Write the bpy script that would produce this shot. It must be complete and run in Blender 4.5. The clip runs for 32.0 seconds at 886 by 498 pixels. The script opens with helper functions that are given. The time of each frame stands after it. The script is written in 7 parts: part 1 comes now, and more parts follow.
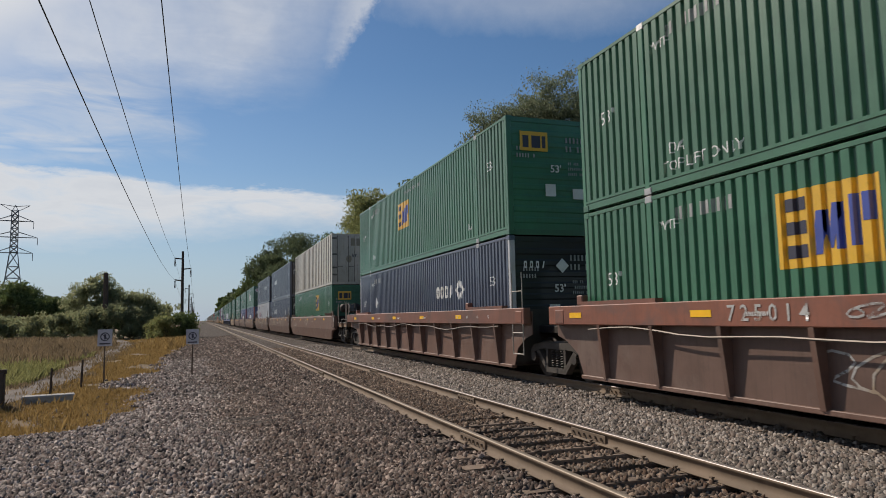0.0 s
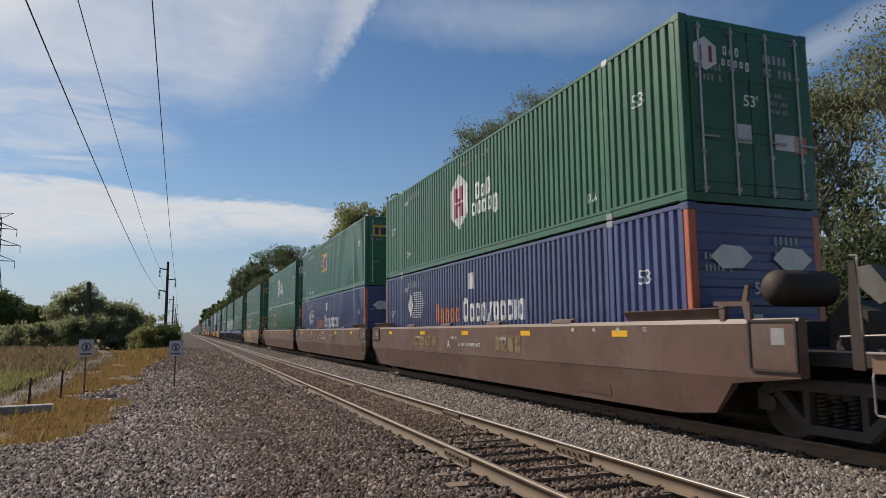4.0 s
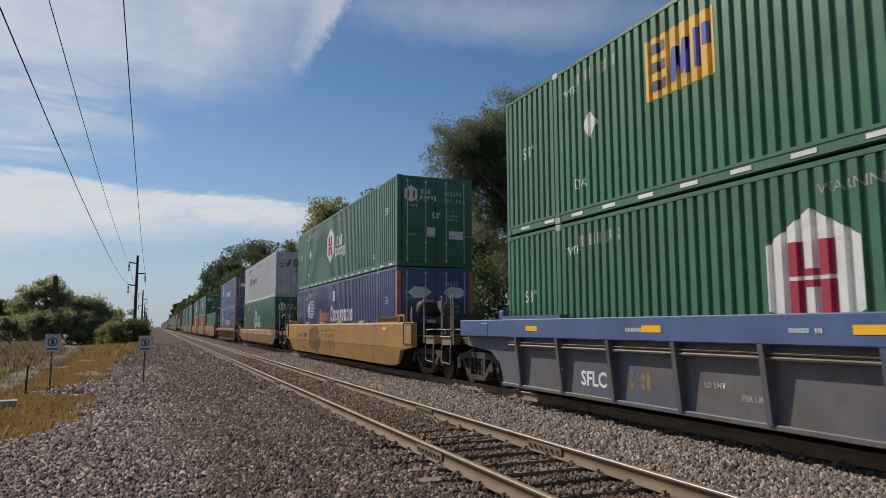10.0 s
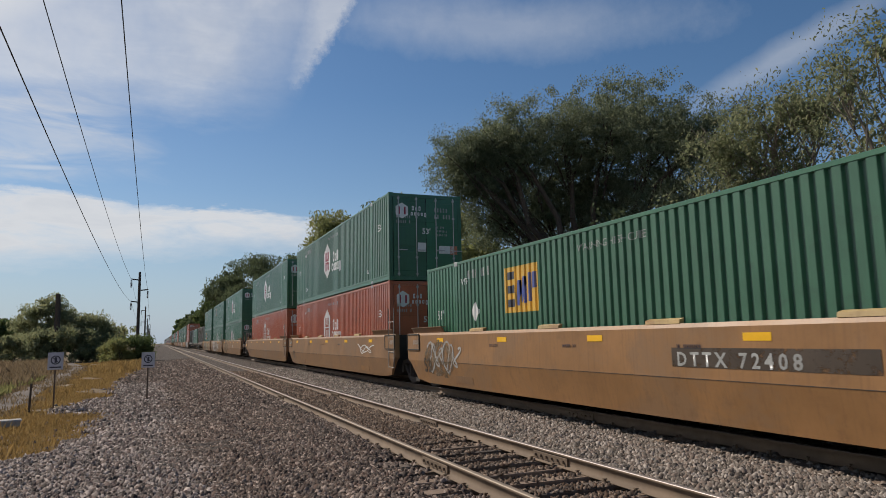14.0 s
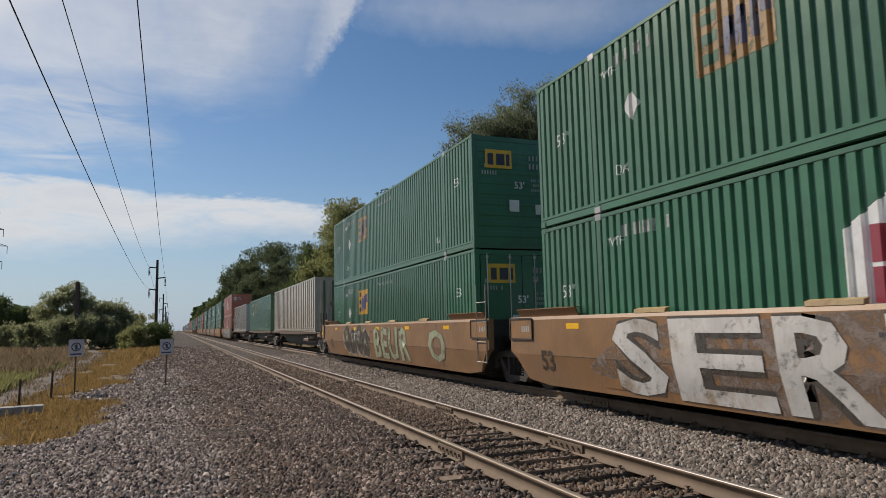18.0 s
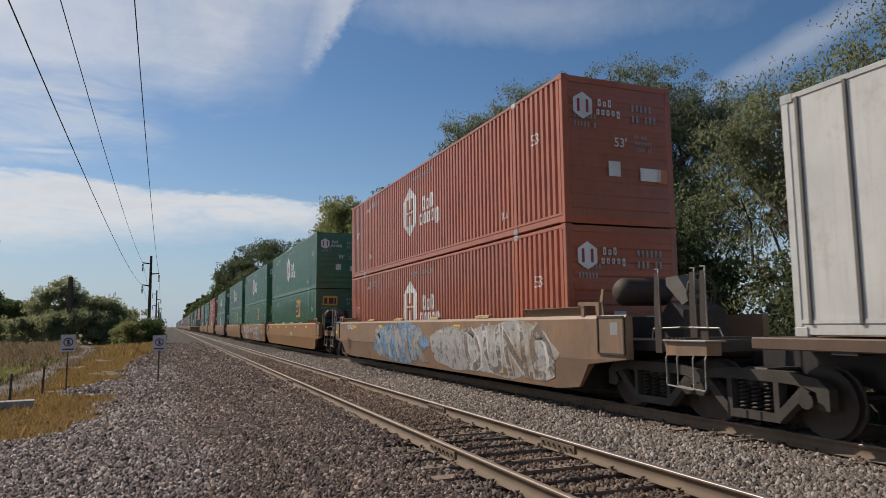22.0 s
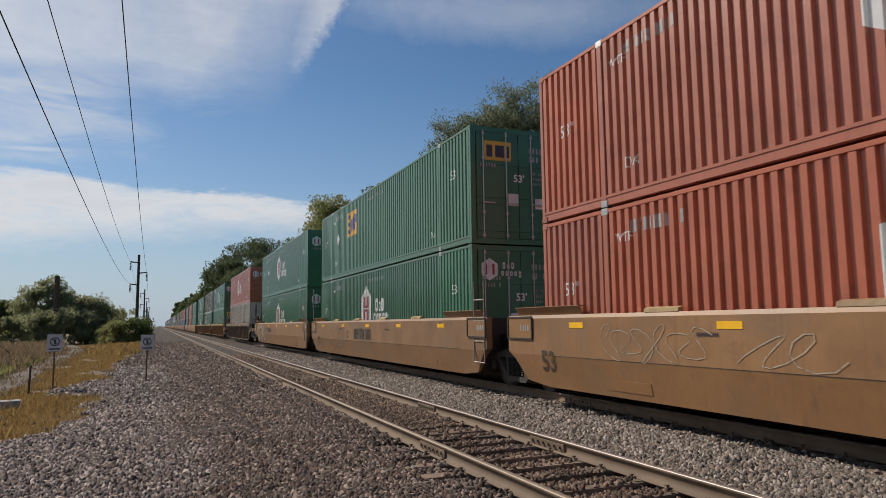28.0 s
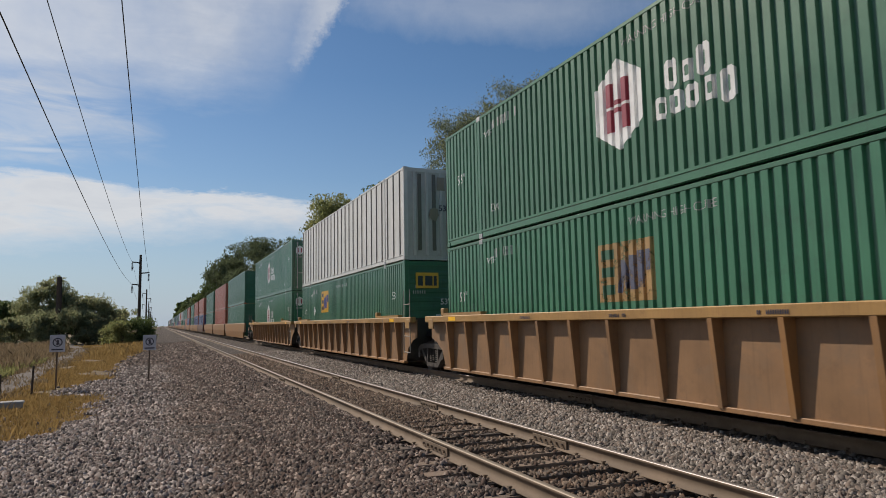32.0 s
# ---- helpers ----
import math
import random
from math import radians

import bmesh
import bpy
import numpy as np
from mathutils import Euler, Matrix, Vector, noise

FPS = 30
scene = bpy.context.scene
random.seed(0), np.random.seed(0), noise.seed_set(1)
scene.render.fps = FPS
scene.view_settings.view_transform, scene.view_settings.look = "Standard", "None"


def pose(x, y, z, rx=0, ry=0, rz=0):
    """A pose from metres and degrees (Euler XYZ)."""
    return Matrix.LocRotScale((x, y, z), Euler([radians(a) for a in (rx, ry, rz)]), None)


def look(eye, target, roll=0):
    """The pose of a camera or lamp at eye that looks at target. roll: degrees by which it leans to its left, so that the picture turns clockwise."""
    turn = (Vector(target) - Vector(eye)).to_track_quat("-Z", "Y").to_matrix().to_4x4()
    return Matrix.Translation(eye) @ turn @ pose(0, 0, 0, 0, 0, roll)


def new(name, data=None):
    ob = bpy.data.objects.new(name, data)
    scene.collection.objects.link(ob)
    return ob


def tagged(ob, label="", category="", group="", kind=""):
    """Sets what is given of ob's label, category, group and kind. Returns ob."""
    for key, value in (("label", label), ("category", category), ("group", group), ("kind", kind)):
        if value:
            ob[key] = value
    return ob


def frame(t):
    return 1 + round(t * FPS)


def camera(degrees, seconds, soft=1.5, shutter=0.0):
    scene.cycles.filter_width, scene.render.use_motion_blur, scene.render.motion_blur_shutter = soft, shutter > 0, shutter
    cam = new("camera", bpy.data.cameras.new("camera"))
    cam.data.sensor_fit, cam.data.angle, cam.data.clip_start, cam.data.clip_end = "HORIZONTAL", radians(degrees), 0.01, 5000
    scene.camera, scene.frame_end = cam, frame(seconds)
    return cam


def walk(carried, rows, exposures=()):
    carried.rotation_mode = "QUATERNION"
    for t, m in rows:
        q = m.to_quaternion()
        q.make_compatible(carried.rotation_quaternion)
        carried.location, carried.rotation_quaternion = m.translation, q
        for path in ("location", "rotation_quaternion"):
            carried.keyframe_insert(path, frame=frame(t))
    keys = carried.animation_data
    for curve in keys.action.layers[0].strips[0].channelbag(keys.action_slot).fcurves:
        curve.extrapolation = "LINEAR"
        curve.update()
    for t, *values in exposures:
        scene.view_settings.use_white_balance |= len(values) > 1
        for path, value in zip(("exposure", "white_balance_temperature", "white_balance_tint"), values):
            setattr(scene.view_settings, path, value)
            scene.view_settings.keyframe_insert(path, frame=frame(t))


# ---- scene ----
cam = camera(66.5, 32.0, soft=0.85, shutter=0.03)
EYE = 1.6
# seconds, bearing to the right of the track, upward tilt, turn about the view axis
ROWS = [
    (0.0, 19.58, 5.62, -1.23),
    (0.5, 18.61, 6.12, -0.60),
    (1.0, 18.01, 5.83, -0.97),
    (1.5, 18.09, 5.97, -1.07),
    (2.0, 18.58, 6.47, -0.98),
    (2.5, 19.45, 6.65, -0.64),
    (3.0, 19.81, 6.85, -0.69),
    (3.5, 20.33, 6.80, -0.69),
    (5.5, 21.60, 7.66, 0.34),
    (6.0, 21.69, 8.27, 0.35),
    (6.5, 21.71, 8.38, 0.03),
    (7.0, 21.25, 8.19, -0.76),
    (7.5, 21.65, 7.73, 0.12),
    (8.0, 22.35, 6.92, 0.05),
    (8.5, 22.73, 6.82, -0.08),
    (9.0, 22.89, 6.61, -0.18),
    (9.5, 22.86, 6.60, -0.21),
    (10.0, 22.86, 6.51, -0.18),
    (10.5, 22.92, 6.47, -0.15),
    (11.0, 22.98, 6.61, -0.44),
    (11.5, 23.24, 7.05, -0.33),
    (12.0, 23.57, 7.44, -1.35),
    (12.5, 23.75, 7.92, -1.50),
    (13.0, 22.29, 8.06, -1.29),
    (13.5, 22.16, 7.78, -1.16),
    (14.0, 22.73, 7.44, -1.22),
    (14.5, 22.46, 7.05, -0.79),
    (16.5, 23.10, 6.00, -0.66),
    (17.0, 23.29, 6.04, -0.79),
    (17.5, 23.14, 6.04, -0.28),
    (18.0, 21.46, 6.40, -1.23),
    (18.5, 20.36, 6.62, -1.37),
    (19.0, 20.26, 6.99, -1.23),
    (19.5, 20.48, 6.80, -0.81),
    (20.0, 21.14, 6.43, -0.61),
    (20.5, 21.66, 6.45, -0.86),
    (21.0, 22.07, 6.52, -0.85),
    (21.5, 22.05, 6.51, -0.74),
    (22.0, 21.90, 6.34, -0.56),
    (22.5, 21.98, 6.27, -0.68),
    (23.0, 22.10, 6.23, -0.79),
    (23.5, 22.53, 6.13, -0.76),
    (24.0, 22.63, 6.08, -0.69),
    (24.5, 22.75, 5.91, -0.49),
    (26.5, 22.53, 5.78, -0.45),
    (27.0, 22.70, 5.82, -0.34),
    (27.5, 22.65, 6.05, -0.60),
    (28.0, 22.77, 6.23, -0.67),
    (28.5, 22.84, 6.13, -0.57),
    (29.0, 22.69, 6.02, -0.33),
    (29.5, 22.55, 5.98, -0.50),
    (30.0, 22.74, 6.09, -0.71),
    (30.5, 22.76, 6.07, -0.86),
    (31.0, 22.81, 6.07, -0.96),
    (31.5, 22.51, 6.10, -0.84),
    (32.0, 22.65, 6.08, -1.03),
]
walk(cam, [(t, pose(0, 0, EYE, 90 + pitch, 0, -yaw) @ pose(0, 0, 0, 0, 0, roll)) for t, yaw, pitch, roll in ROWS])

# ---- light and sky ----
SUN_AZ, SUN_EL = -32.0, 40.0   # degrees left of the track's far end, and above the horizon


def deg_dir(az, el):
    a, e = radians(az), radians(el)
    return Vector((math.sin(a) * math.cos(e), math.cos(a) * math.cos(e), math.sin(e)))


sun = new("sun", bpy.data.lights.new("sun", "SUN"))
sun.data.energy, sun.data.angle, sun.data.color = 4.8, radians(0.6), (1.0, 0.88, 0.745)
sun.matrix_world = look(deg_dir(SUN_AZ, SUN_EL) * 100, (0, 0, 0))
scene.view_settings.exposure = -0.08


class Net:
    """Small helper to write node trees briefly."""

    def __init__(self, tree):
        self.t = tree
        tree.nodes.clear()

    def n(self, kind, **inputs):
        node = self.t.nodes.new(kind)
        for key, value in inputs.items():
            name = key.replace("_", " ")
            sock = node.inputs[int(key[1:])] if key[0] == "i" and key[1:].isdigit() else node.inputs[name]
            if hasattr(value, "is_output"):
                self.t.links.new(value, sock)
            else:
                sock.default_value = value
        return node

    def math(self, op, a, b=0.0, c=0.0, clamp=False):
        node = self.n("ShaderNodeMath", i0=a, i1=b, i2=c)
        node.operation, node.use_clamp = op, clamp
        return node.outputs[0]

    def mix(self, fac, a, b, blend="MIX"):
        node = self.t.nodes.new("ShaderNodeMix")
        node.data_type, node.blend_type = "RGBA", blend
        for sock, value in ((node.inputs[0], fac), (node.inputs[6], a), (node.inputs[7], b)):
            if hasattr(value, "is_output"):
                self.t.links.new(value, sock)
            else:
                sock.default_value = value if isinstance(value, float) else (*value[:3], 1.0)
        return node.outputs[2]

    def ramp(self, fac, stops):
        node = self.n("ShaderNodeValToRGB", Fac=fac)
        while len(node.color_ramp.elements) < len(stops):
            node.color_ramp.elements.new(0.5)
        for el, (p, c) in zip(node.color_ramp.elements, stops):
            el.position = p
            el.color = (c, c, c, 1) if isinstance(c, (int, float)) else (*c, 1)
        return node.outputs[0]

    def noise(self, vec, scale, detail=4.0, rough=0.55, distort=0.0):
        return self.n("ShaderNodeTexNoise", Vector=vec, Scale=scale, Detail=detail, Roughness=rough, Distortion=distort).outputs[0]


world = bpy.data.worlds.new("sky")
scene.world = world
world.use_nodes = True
g = Net(world.node_tree)
sky = g.n("ShaderNodeTexSky")
sky.sky_type, sky.sun_disc = "NISHITA", False
sky.sun_elevation, sky.sun_rotation = radians(SUN_EL), radians(SUN_AZ)
sky.air_density, sky.dust_density, sky.ozone_density = 1.0, 0.3, 3.0
co = g.n("ShaderNodeTexCoord").outputs["Generated"]
sep = g.n("ShaderNodeSeparateXYZ", Vector=co)
az = g.math("MULTIPLY", g.math("ARCTAN2", sep.outputs[0], sep.outputs[1]), 57.2958)
el = g.math("MULTIPLY", g.math("ARCSINE", sep.outputs[2]), 57.2958)
ae = g.n("ShaderNodeCombineXYZ", X=az, Y=el, Z=0.0).outputs[0]
wob = g.math("SUBTRACT", g.noise(ae, 0.12, 5.0, 0.6), 0.5)
wob2 = g.math("SUBTRACT", g.noise(ae, 0.45, 6.0, 0.65), 0.5)


def bank(cx, cy, rx, ry, tilt=0.0, ragged=1.0):
    """Soft elliptical cloud bank at bearing cx, elevation cy, with a ragged rim."""
    dx, dy = g.math("SUBTRACT", az, cx), g.math("SUBTRACT", el, cy)
    c, s = math.cos(radians(tilt)), math.sin(radians(tilt))
    u = g.math("DIVIDE", g.math("ADD", g.math("MULTIPLY", dx, c), g.math("MULTIPLY", dy, s)), rx)
    v = g.math("DIVIDE", g.math("SUBTRACT", g.math("MULTIPLY", dy, c), g.math("MULTIPLY", dx, s)), ry)
    d = g.math("SQRT", g.math("ADD", g.math("MULTIPLY", u, u), g.math("MULTIPLY", v, v)))
    d = g.math("ADD", d, g.math("MULTIPLY", g.math("ADD", wob, g.math("MULTIPLY", wob2, 0.6)), ragged))
    return g.math("SUBTRACT", 1.25, d, clamp=True)




def side_of(ax, ay, off, soft, ragged, wobble):
    """1 on the side of a straight edge where ax * az + ay * el > off, with a ragged soft rim."""
    d = g.math("ADD", g.math("MULTIPLY", az, ax), g.math("MULTIPLY", el, ay))
    d = g.math("ADD", g.math("SUBTRACT", d, off), g.math("MULTIPLY", wobble, ragged))
    return g.math("ADD", g.math("DIVIDE", d, soft), 0.5, clamp=True)


def both(*sides):
    d = sides[0]
    for s_ in sides[1:]:
        d = g.math("MULTIPLY", d, s_)
    return d


fine = g.math("SUBTRACT", g.noise(ae, 1.3, 6.0, 0.65), 0.5)
flat_ae = g.n("ShaderNodeMapping", Vector=ae, Scale=(0.3, 1.0, 1.0)).outputs[0]
wide_wob = g.math("SUBTRACT", g.noise(flat_ae, 0.5, 6.0, 0.65), 0.5)
streaks = g.math("SUBTRACT", g.noise(g.n("ShaderNodeMapping", Vector=ae, Location=(7.0, 3.0, 0.0), Scale=(0.24, 1.0, 1.0)).outputs[0], 0.6, 5.0, 0.58, 0.5), 0.5)
# high veil, its tail, the flat band low over the fields, and thin streaks
high = both(side_of(0.0, -1.0, -40.0, 14.0, 6.0, wob), side_of(1.0, 0.0, -55.0, 30.0, 0.0, wob))
veil = both(side_of(-0.08, 1.0, 18.6, 4.2, 5.0, wide_wob), side_of(-1.0, 0.6, 5.2, 8.0, 2.5, wob), high)
veil = g.math("MULTIPLY", veil, g.math("ADD", 0.60, g.math("MULTIPLY", wob, 0.9)), clamp=True)
glare = both(side_of(-0.75, 1.0, 29.0, 9.0, 3.0, wob), high)
tail = both(side_of(-1.0, 0.72, 4.5, 1.3, 2.2, fine), side_of(1.0, 0.0, 10.4, 4.2, 1.6, fine), side_of(0.25, 1.0, 22.6, 2.2, 1.5, fine), side_of(-0.1, -1.0, -36.0, 9.0, 3.0, wob))
band = both(side_of(-0.05, -1.0, -10.75, 0.45, 2.8, wide_wob), side_of(-0.09, 1.0, 7.4, 2.4, 3.2, wide_wob), side_of(-1.0, 0.0, -13.2, 3.5, 5.0, wide_wob))
band = g.math("MULTIPLY", band, g.math("ADD", 0.92, g.math("MULTIPLY", streaks, 2.6)), clamp=True)
low_veil = both(side_of(-0.10, 1.0, 13.6, 2.4, 4.0, streaks), side_of(0.0, -1.0, -18.5, 4.0, 4.0, streaks), side_of(-1.0, 0.0, 3.5, 7.0, 6.0, streaks))
banks = [
    veil, g.math("MULTIPLY", glare, 0.95), g.math("MULTIPLY", tail, 0.62), band,
    g.math("MULTIPLY", low_veil, g.math("ADD", 0.46, g.math("MULTIPLY", streaks, 1.8)), clamp=True),
    g.math("MULTIPLY", bank(-9, 12.9, 3.4, 0.22, 3, 0.5), 0.5),
    g.math("MULTIPLY", bank(-15, 12.6, 2.2, 0.2, 0, 0.5), 0.5),
    g.math("MULTIPLY", bank(28, 25.5, 16, 2.4, -4, 1.0), 0.3),
    g.math("MULTIPLY", bank(51, 20.4, 8.5, 1.3, 21, 0.9), 0.36),
    g.math("MULTIPLY", bank(-40, 22, 16, 10, 0, 0.7), 0.8),
]
dens = banks[0]
for b_ in banks[1:]:
    dens = g.math("MAXIMUM", dens, b_)
haze = g.ramp(g.math("DIVIDE", el, 20.0), [(0.0, 0.85), (0.25, 0.55), (0.6, 0.12), (1.0, 0.0)])
blue = g.n("ShaderNodeHueSaturation", Color=sky.outputs[0], Saturation=1.15, Value=1.05, Hue=0.5).outputs[0]
base = g.mix(haze, blue, (4.6, 5.85, 7.6))
grey = g.math("ADD", 0.30, g.math("MULTIPLY", streaks, 2.2), clamp=True)
cloud = g.mix(g.math("MULTIPLY", grey, g.math("SUBTRACT", 1.0, glare)), (9.9, 9.9, 9.95), (7.8, 8.05, 8.6))
out_col = g.mix(g.math("MULTIPLY", dens, 0.9), base, cloud)
bg = g.n("ShaderNodeBackground", Color=out_col, Strength=0.08)
g.t.links.new(bg.outputs[0], g.n("ShaderNodeOutputWorld").inputs[0])

# ---- materials ----


def material(name, color, rough=0.6, metal=0.0, var=0.25, scale=3.0, fine=40.0, bump=0.15, dirt=None, streak=0.0, tint=0.0, spec=0.4, second=None, coat=0.0, worn=0.0):
    """Weathered surface: two scales of colour variation, optional dirt patches and vertical streaks, fine relief."""
    m = bpy.data.materials.new(name)
    m.use_nodes = True
    t = Net(m.node_tree)
    tc = t.n("ShaderNodeTexCoord").outputs["Object"]
    rnd = t.n("ShaderNodeObjectInfo").outputs["Random"]
    shift = t.n("ShaderNodeVectorMath", i0=tc, i1=t.n("ShaderNodeCombineXYZ", X=t.math("MULTIPLY", rnd, 37.0), Y=t.math("MULTIPLY", rnd, 91.0), Z=t.math("MULTIPLY", rnd, 13.0)).outputs[0]).outputs[0]
    big = t.noise(shift, scale, 5.0, 0.6)
    small = t.noise(shift, fine, 3.0, 0.6)
    col = t.mix(t.ramp(big, [(0.3, 0.0), (0.7, 1.0)]), [c * (1 - var) for c in color], [min(1, c * (1 + var)) for c in color])
    col = t.mix(t.math("MULTIPLY", small, var * 0.8), col, [c * 0.55 for c in color])
    if second:
        patch = t.ramp(t.noise(shift, scale * 0.45, 6.0, 0.7, 0.5), [(0.5, 0.0), (0.62, 1.0)])
        col = t.mix(patch, col, second)
    if streak:
        sv = t.n("ShaderNodeMapping", Vector=shift, Scale=(9.0, 9.0, 0.35)).outputs[0]
        st = t.ramp(t.noise(sv, 2.2, 5.0, 0.65), [(0.52, 0.0), (0.75, 1.0)])
        col = t.mix(t.math("MULTIPLY", st, streak), col, dirt or (0.05, 0.04, 0.03))
    if dirt:
        d = t.ramp(t.noise(shift, scale * 2.3, 8.0, 0.72), [(0.54, 0.0), (0.72, 1.0)])
        col = t.mix(t.math("MULTIPLY", d, 0.5), col, dirt)
    if tint:
        hs = t.n("ShaderNodeHueSaturation", Color=col, Value=t.math("ADD", 1.0 - tint, t.math("MULTIPLY", rnd, 2 * tint)), Saturation=t.math("ADD", 1.0 - tint, t.math("MULTIPLY", rnd, tint)), Hue=0.5)
        col = hs.outputs[0]
    rr = t.math("ADD", rough - 0.1, t.math("MULTIPLY", big, 0.2))
    bs = t.n("ShaderNodeBsdfPrincipled", Base_Color=col, Roughness=rr, Metallic=metal)
    bs.inputs["Specular IOR Level"].default_value = spec
    if coat:
        bs.inputs["Coat Weight"].default_value = coat
    if bump:
        h = t.math("ADD", t.math("MULTIPLY", big, 0.6), t.math("MULTIPLY", small, 0.4))
        bn = t.n("ShaderNodeBump", Height=h, Strength=bump, Distance=0.02)
        t.t.links.new(bn.outputs[0], bs.inputs["Normal"])
    shader = bs.outputs[0]
    if worn:
        bare = t.ramp(t.noise(shift, 4.5, 8.0, 0.72, 0.4), [(worn - 0.09, 0.0), (worn + 0.09, 1.0)])
        ms = t.n("ShaderNodeMixShader", Fac=bare)
        t.t.links.new(t.n("ShaderNodeBsdfTransparent").outputs[0], ms.inputs[1])
        t.t.links.new(shader, ms.inputs[2])
        shader = ms.outputs[0]
    t.t.links.new(shader, t.n("ShaderNodeOutputMaterial").inputs[0])
    return m


def paint(name, color, **kw):
    opts = dict(rough=0.34, spec=0.5, coat=0.2, var=0.12, scale=1.3, fine=18.0, bump=0.06, dirt=[c * 0.45 + 0.015 for c in color], streak=0.35, tint=0.12)
    opts.update(kw)
    return material(name, color, **opts)


def car_paint(name, color, **kw):
    return paint(name, color, **{**dict(rough=0.52, spec=0.45, coat=0.0, var=0.2), **kw})


GREEN = paint("green_container_paint", (0.035, 0.145, 0.08))
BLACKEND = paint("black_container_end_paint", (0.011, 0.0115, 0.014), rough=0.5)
NAVY = paint("navy_container_paint", (0.06, 0.078, 0.128))
BLUE = paint("blue_container_paint", (0.07, 0.092, 0.225))
RED = paint("orange_red_container_paint", (0.40, 0.1, 0.042))
WHITE = paint("white_container_paint", (0.55, 0.56, 0.58), dirt=(0.36, 0.34, 0.31), streak=0.2)
DULLWHITE = paint("chalky_white_panel_paint", (0.50, 0.465, 0.40), dirt=(0.27, 0.2, 0.13), streak=0.6, var=0.12)
PANELWHITE = paint("grey_white_panel_paint", (0.52, 0.52, 0.50), dirt=(0.33, 0.30, 0.25), streak=0.4, var=0.1)
POSTGREY = paint("dark_panel_post", (0.13, 0.118, 0.10))
BUFF = car_paint("buff_car_paint", (0.265, 0.135, 0.048), dirt=(0.14, 0.075, 0.034), streak=0.45, second=(0.225, 0.128, 0.06))
BUFFG = car_paint("faded_buff_car_paint", (0.25, 0.15, 0.085), dirt=(0.12, 0.075, 0.045), streak=0.5, second=(0.20, 0.135, 0.09))
PALEYELLOW = car_paint("pale_yellow_car_paint", (0.40, 0.285, 0.115), dirt=(0.19, 0.11, 0.045), streak=0.5, second=(0.27, 0.15, 0.06))
YELLOW = car_paint("yellow_car_paint", (0.31, 0.175, 0.05), dirt=(0.15, 0.08, 0.03), streak=0.4)
BROWN = car_paint("brown_car_paint", (0.138, 0.078, 0.058), dirt=(0.075, 0.046, 0.035), streak=0.45, second=(0.162, 0.106, 0.084))
REDBROWN = car_paint("red_brown_car_paint", (0.20, 0.098, 0.068), dirt=(0.10, 0.055, 0.04), streak=0.4, second=(0.165, 0.09, 0.068))
RUSTRED = car_paint("rust_red_car_paint", (0.21, 0.075, 0.045), dirt=(0.09, 0.05, 0.035), streak=0.4, second=(0.14, 0.07, 0.055))
LEDGE = car_paint("rusty_ledge_paint", (0.12, 0.075, 0.05), dirt=(0.06, 0.04, 0.03), streak=0.4)
TAUPE = car_paint("taupe_car_paint", (0.155, 0.102, 0.064), dirt=(0.09, 0.06, 0.045), streak=0.4)
CARBLUE = car_paint("blue_car_paint", (0.05, 0.10, 0.25), dirt=(0.10, 0.09, 0.085), streak=0.3)
CARGREY = car_paint("dusty_grey_blue_sheet", (0.115, 0.112, 0.118), dirt=(0.075, 0.068, 0.06), streak=0.5, second=(0.06, 0.088, 0.17))
BLACKCAR = car_paint("black_car_paint", (0.03, 0.029, 0.03), dirt=(0.05, 0.042, 0.035), streak=0.3)
STEEL = material("dark_running_gear_steel", (0.056, 0.049, 0.044), rough=0.65, metal=0.3, dirt=(0.05, 0.036, 0.026))
TRUCK_GREY = material("dusty_cast_steel", (0.068, 0.06, 0.053), rough=0.75, dirt=(0.035, 0.027, 0.02), spec=0.2)
TRUCK_PALE = material("dusty_pale_cast_steel", (0.14, 0.132, 0.12), rough=0.7, dirt=(0.06, 0.05, 0.04), spec=0.3)
TREAD = material("rusty_dark_wheel", (0.062, 0.05, 0.043), rough=0.6, metal=0.3, var=0.3)
IRON = material("worn_grab_iron", (0.13, 0.11, 0.095), rough=0.55, metal=0.4, var=0.25)
ROD = material("pale_worn_rod", (0.30, 0.28, 0.25), rough=0.55, metal=0.2, var=0.2)
POSTBROWN = material("rusty_brown_post", (0.045, 0.032, 0.025), rough=0.7, var=0.3, dirt=(0.03, 0.022, 0.018))
RUBBER = material("black_rubber", (0.02, 0.02, 0.02), rough=0.8)
SIGNWHITE = paint("white_lettering", (0.72, 0.73, 0.72), streak=0.1, tint=0.05, var=0.2)
FADEDWHITE = paint("faded_white_lettering", (0.36, 0.37, 0.36), worn=0.36, streak=0.3, tint=0.1, var=0.3)
LOGO_YELLOW = paint("yellow_marking", (0.68, 0.40, 0.03), streak=0.2, tint=0.04)
LOGO_FADED = paint("faded_orange_marking", (0.34, 0.2, 0.06), worn=0.40, streak=0.3, var=0.25)
LOGO_GHOST = paint("ghostly_blue_marking", (0.09, 0.10, 0.16), worn=0.40, streak=0.2)
LOGO_BLUE = paint("blue_marking", (0.03, 0.06, 0.33), streak=0.1)
LOGO_DARK = paint("dark_marking", (0.035, 0.035, 0.06), streak=0.1)
LOGO_RED = paint("red_marking", (0.32, 0.018, 0.045), streak=0.1)
LOGO_ORANGE = paint("orange_marking", (0.55, 0.16, 0.05), streak=0.1)
REFLECT = material("yellow_reflective_tape", (0.85, 0.48, 0.02), rough=0.35, var=0.1)
GALV = material("galvanised_bar", (0.42, 0.42, 0.42), rough=0.4, metal=0.7, var=0.15)
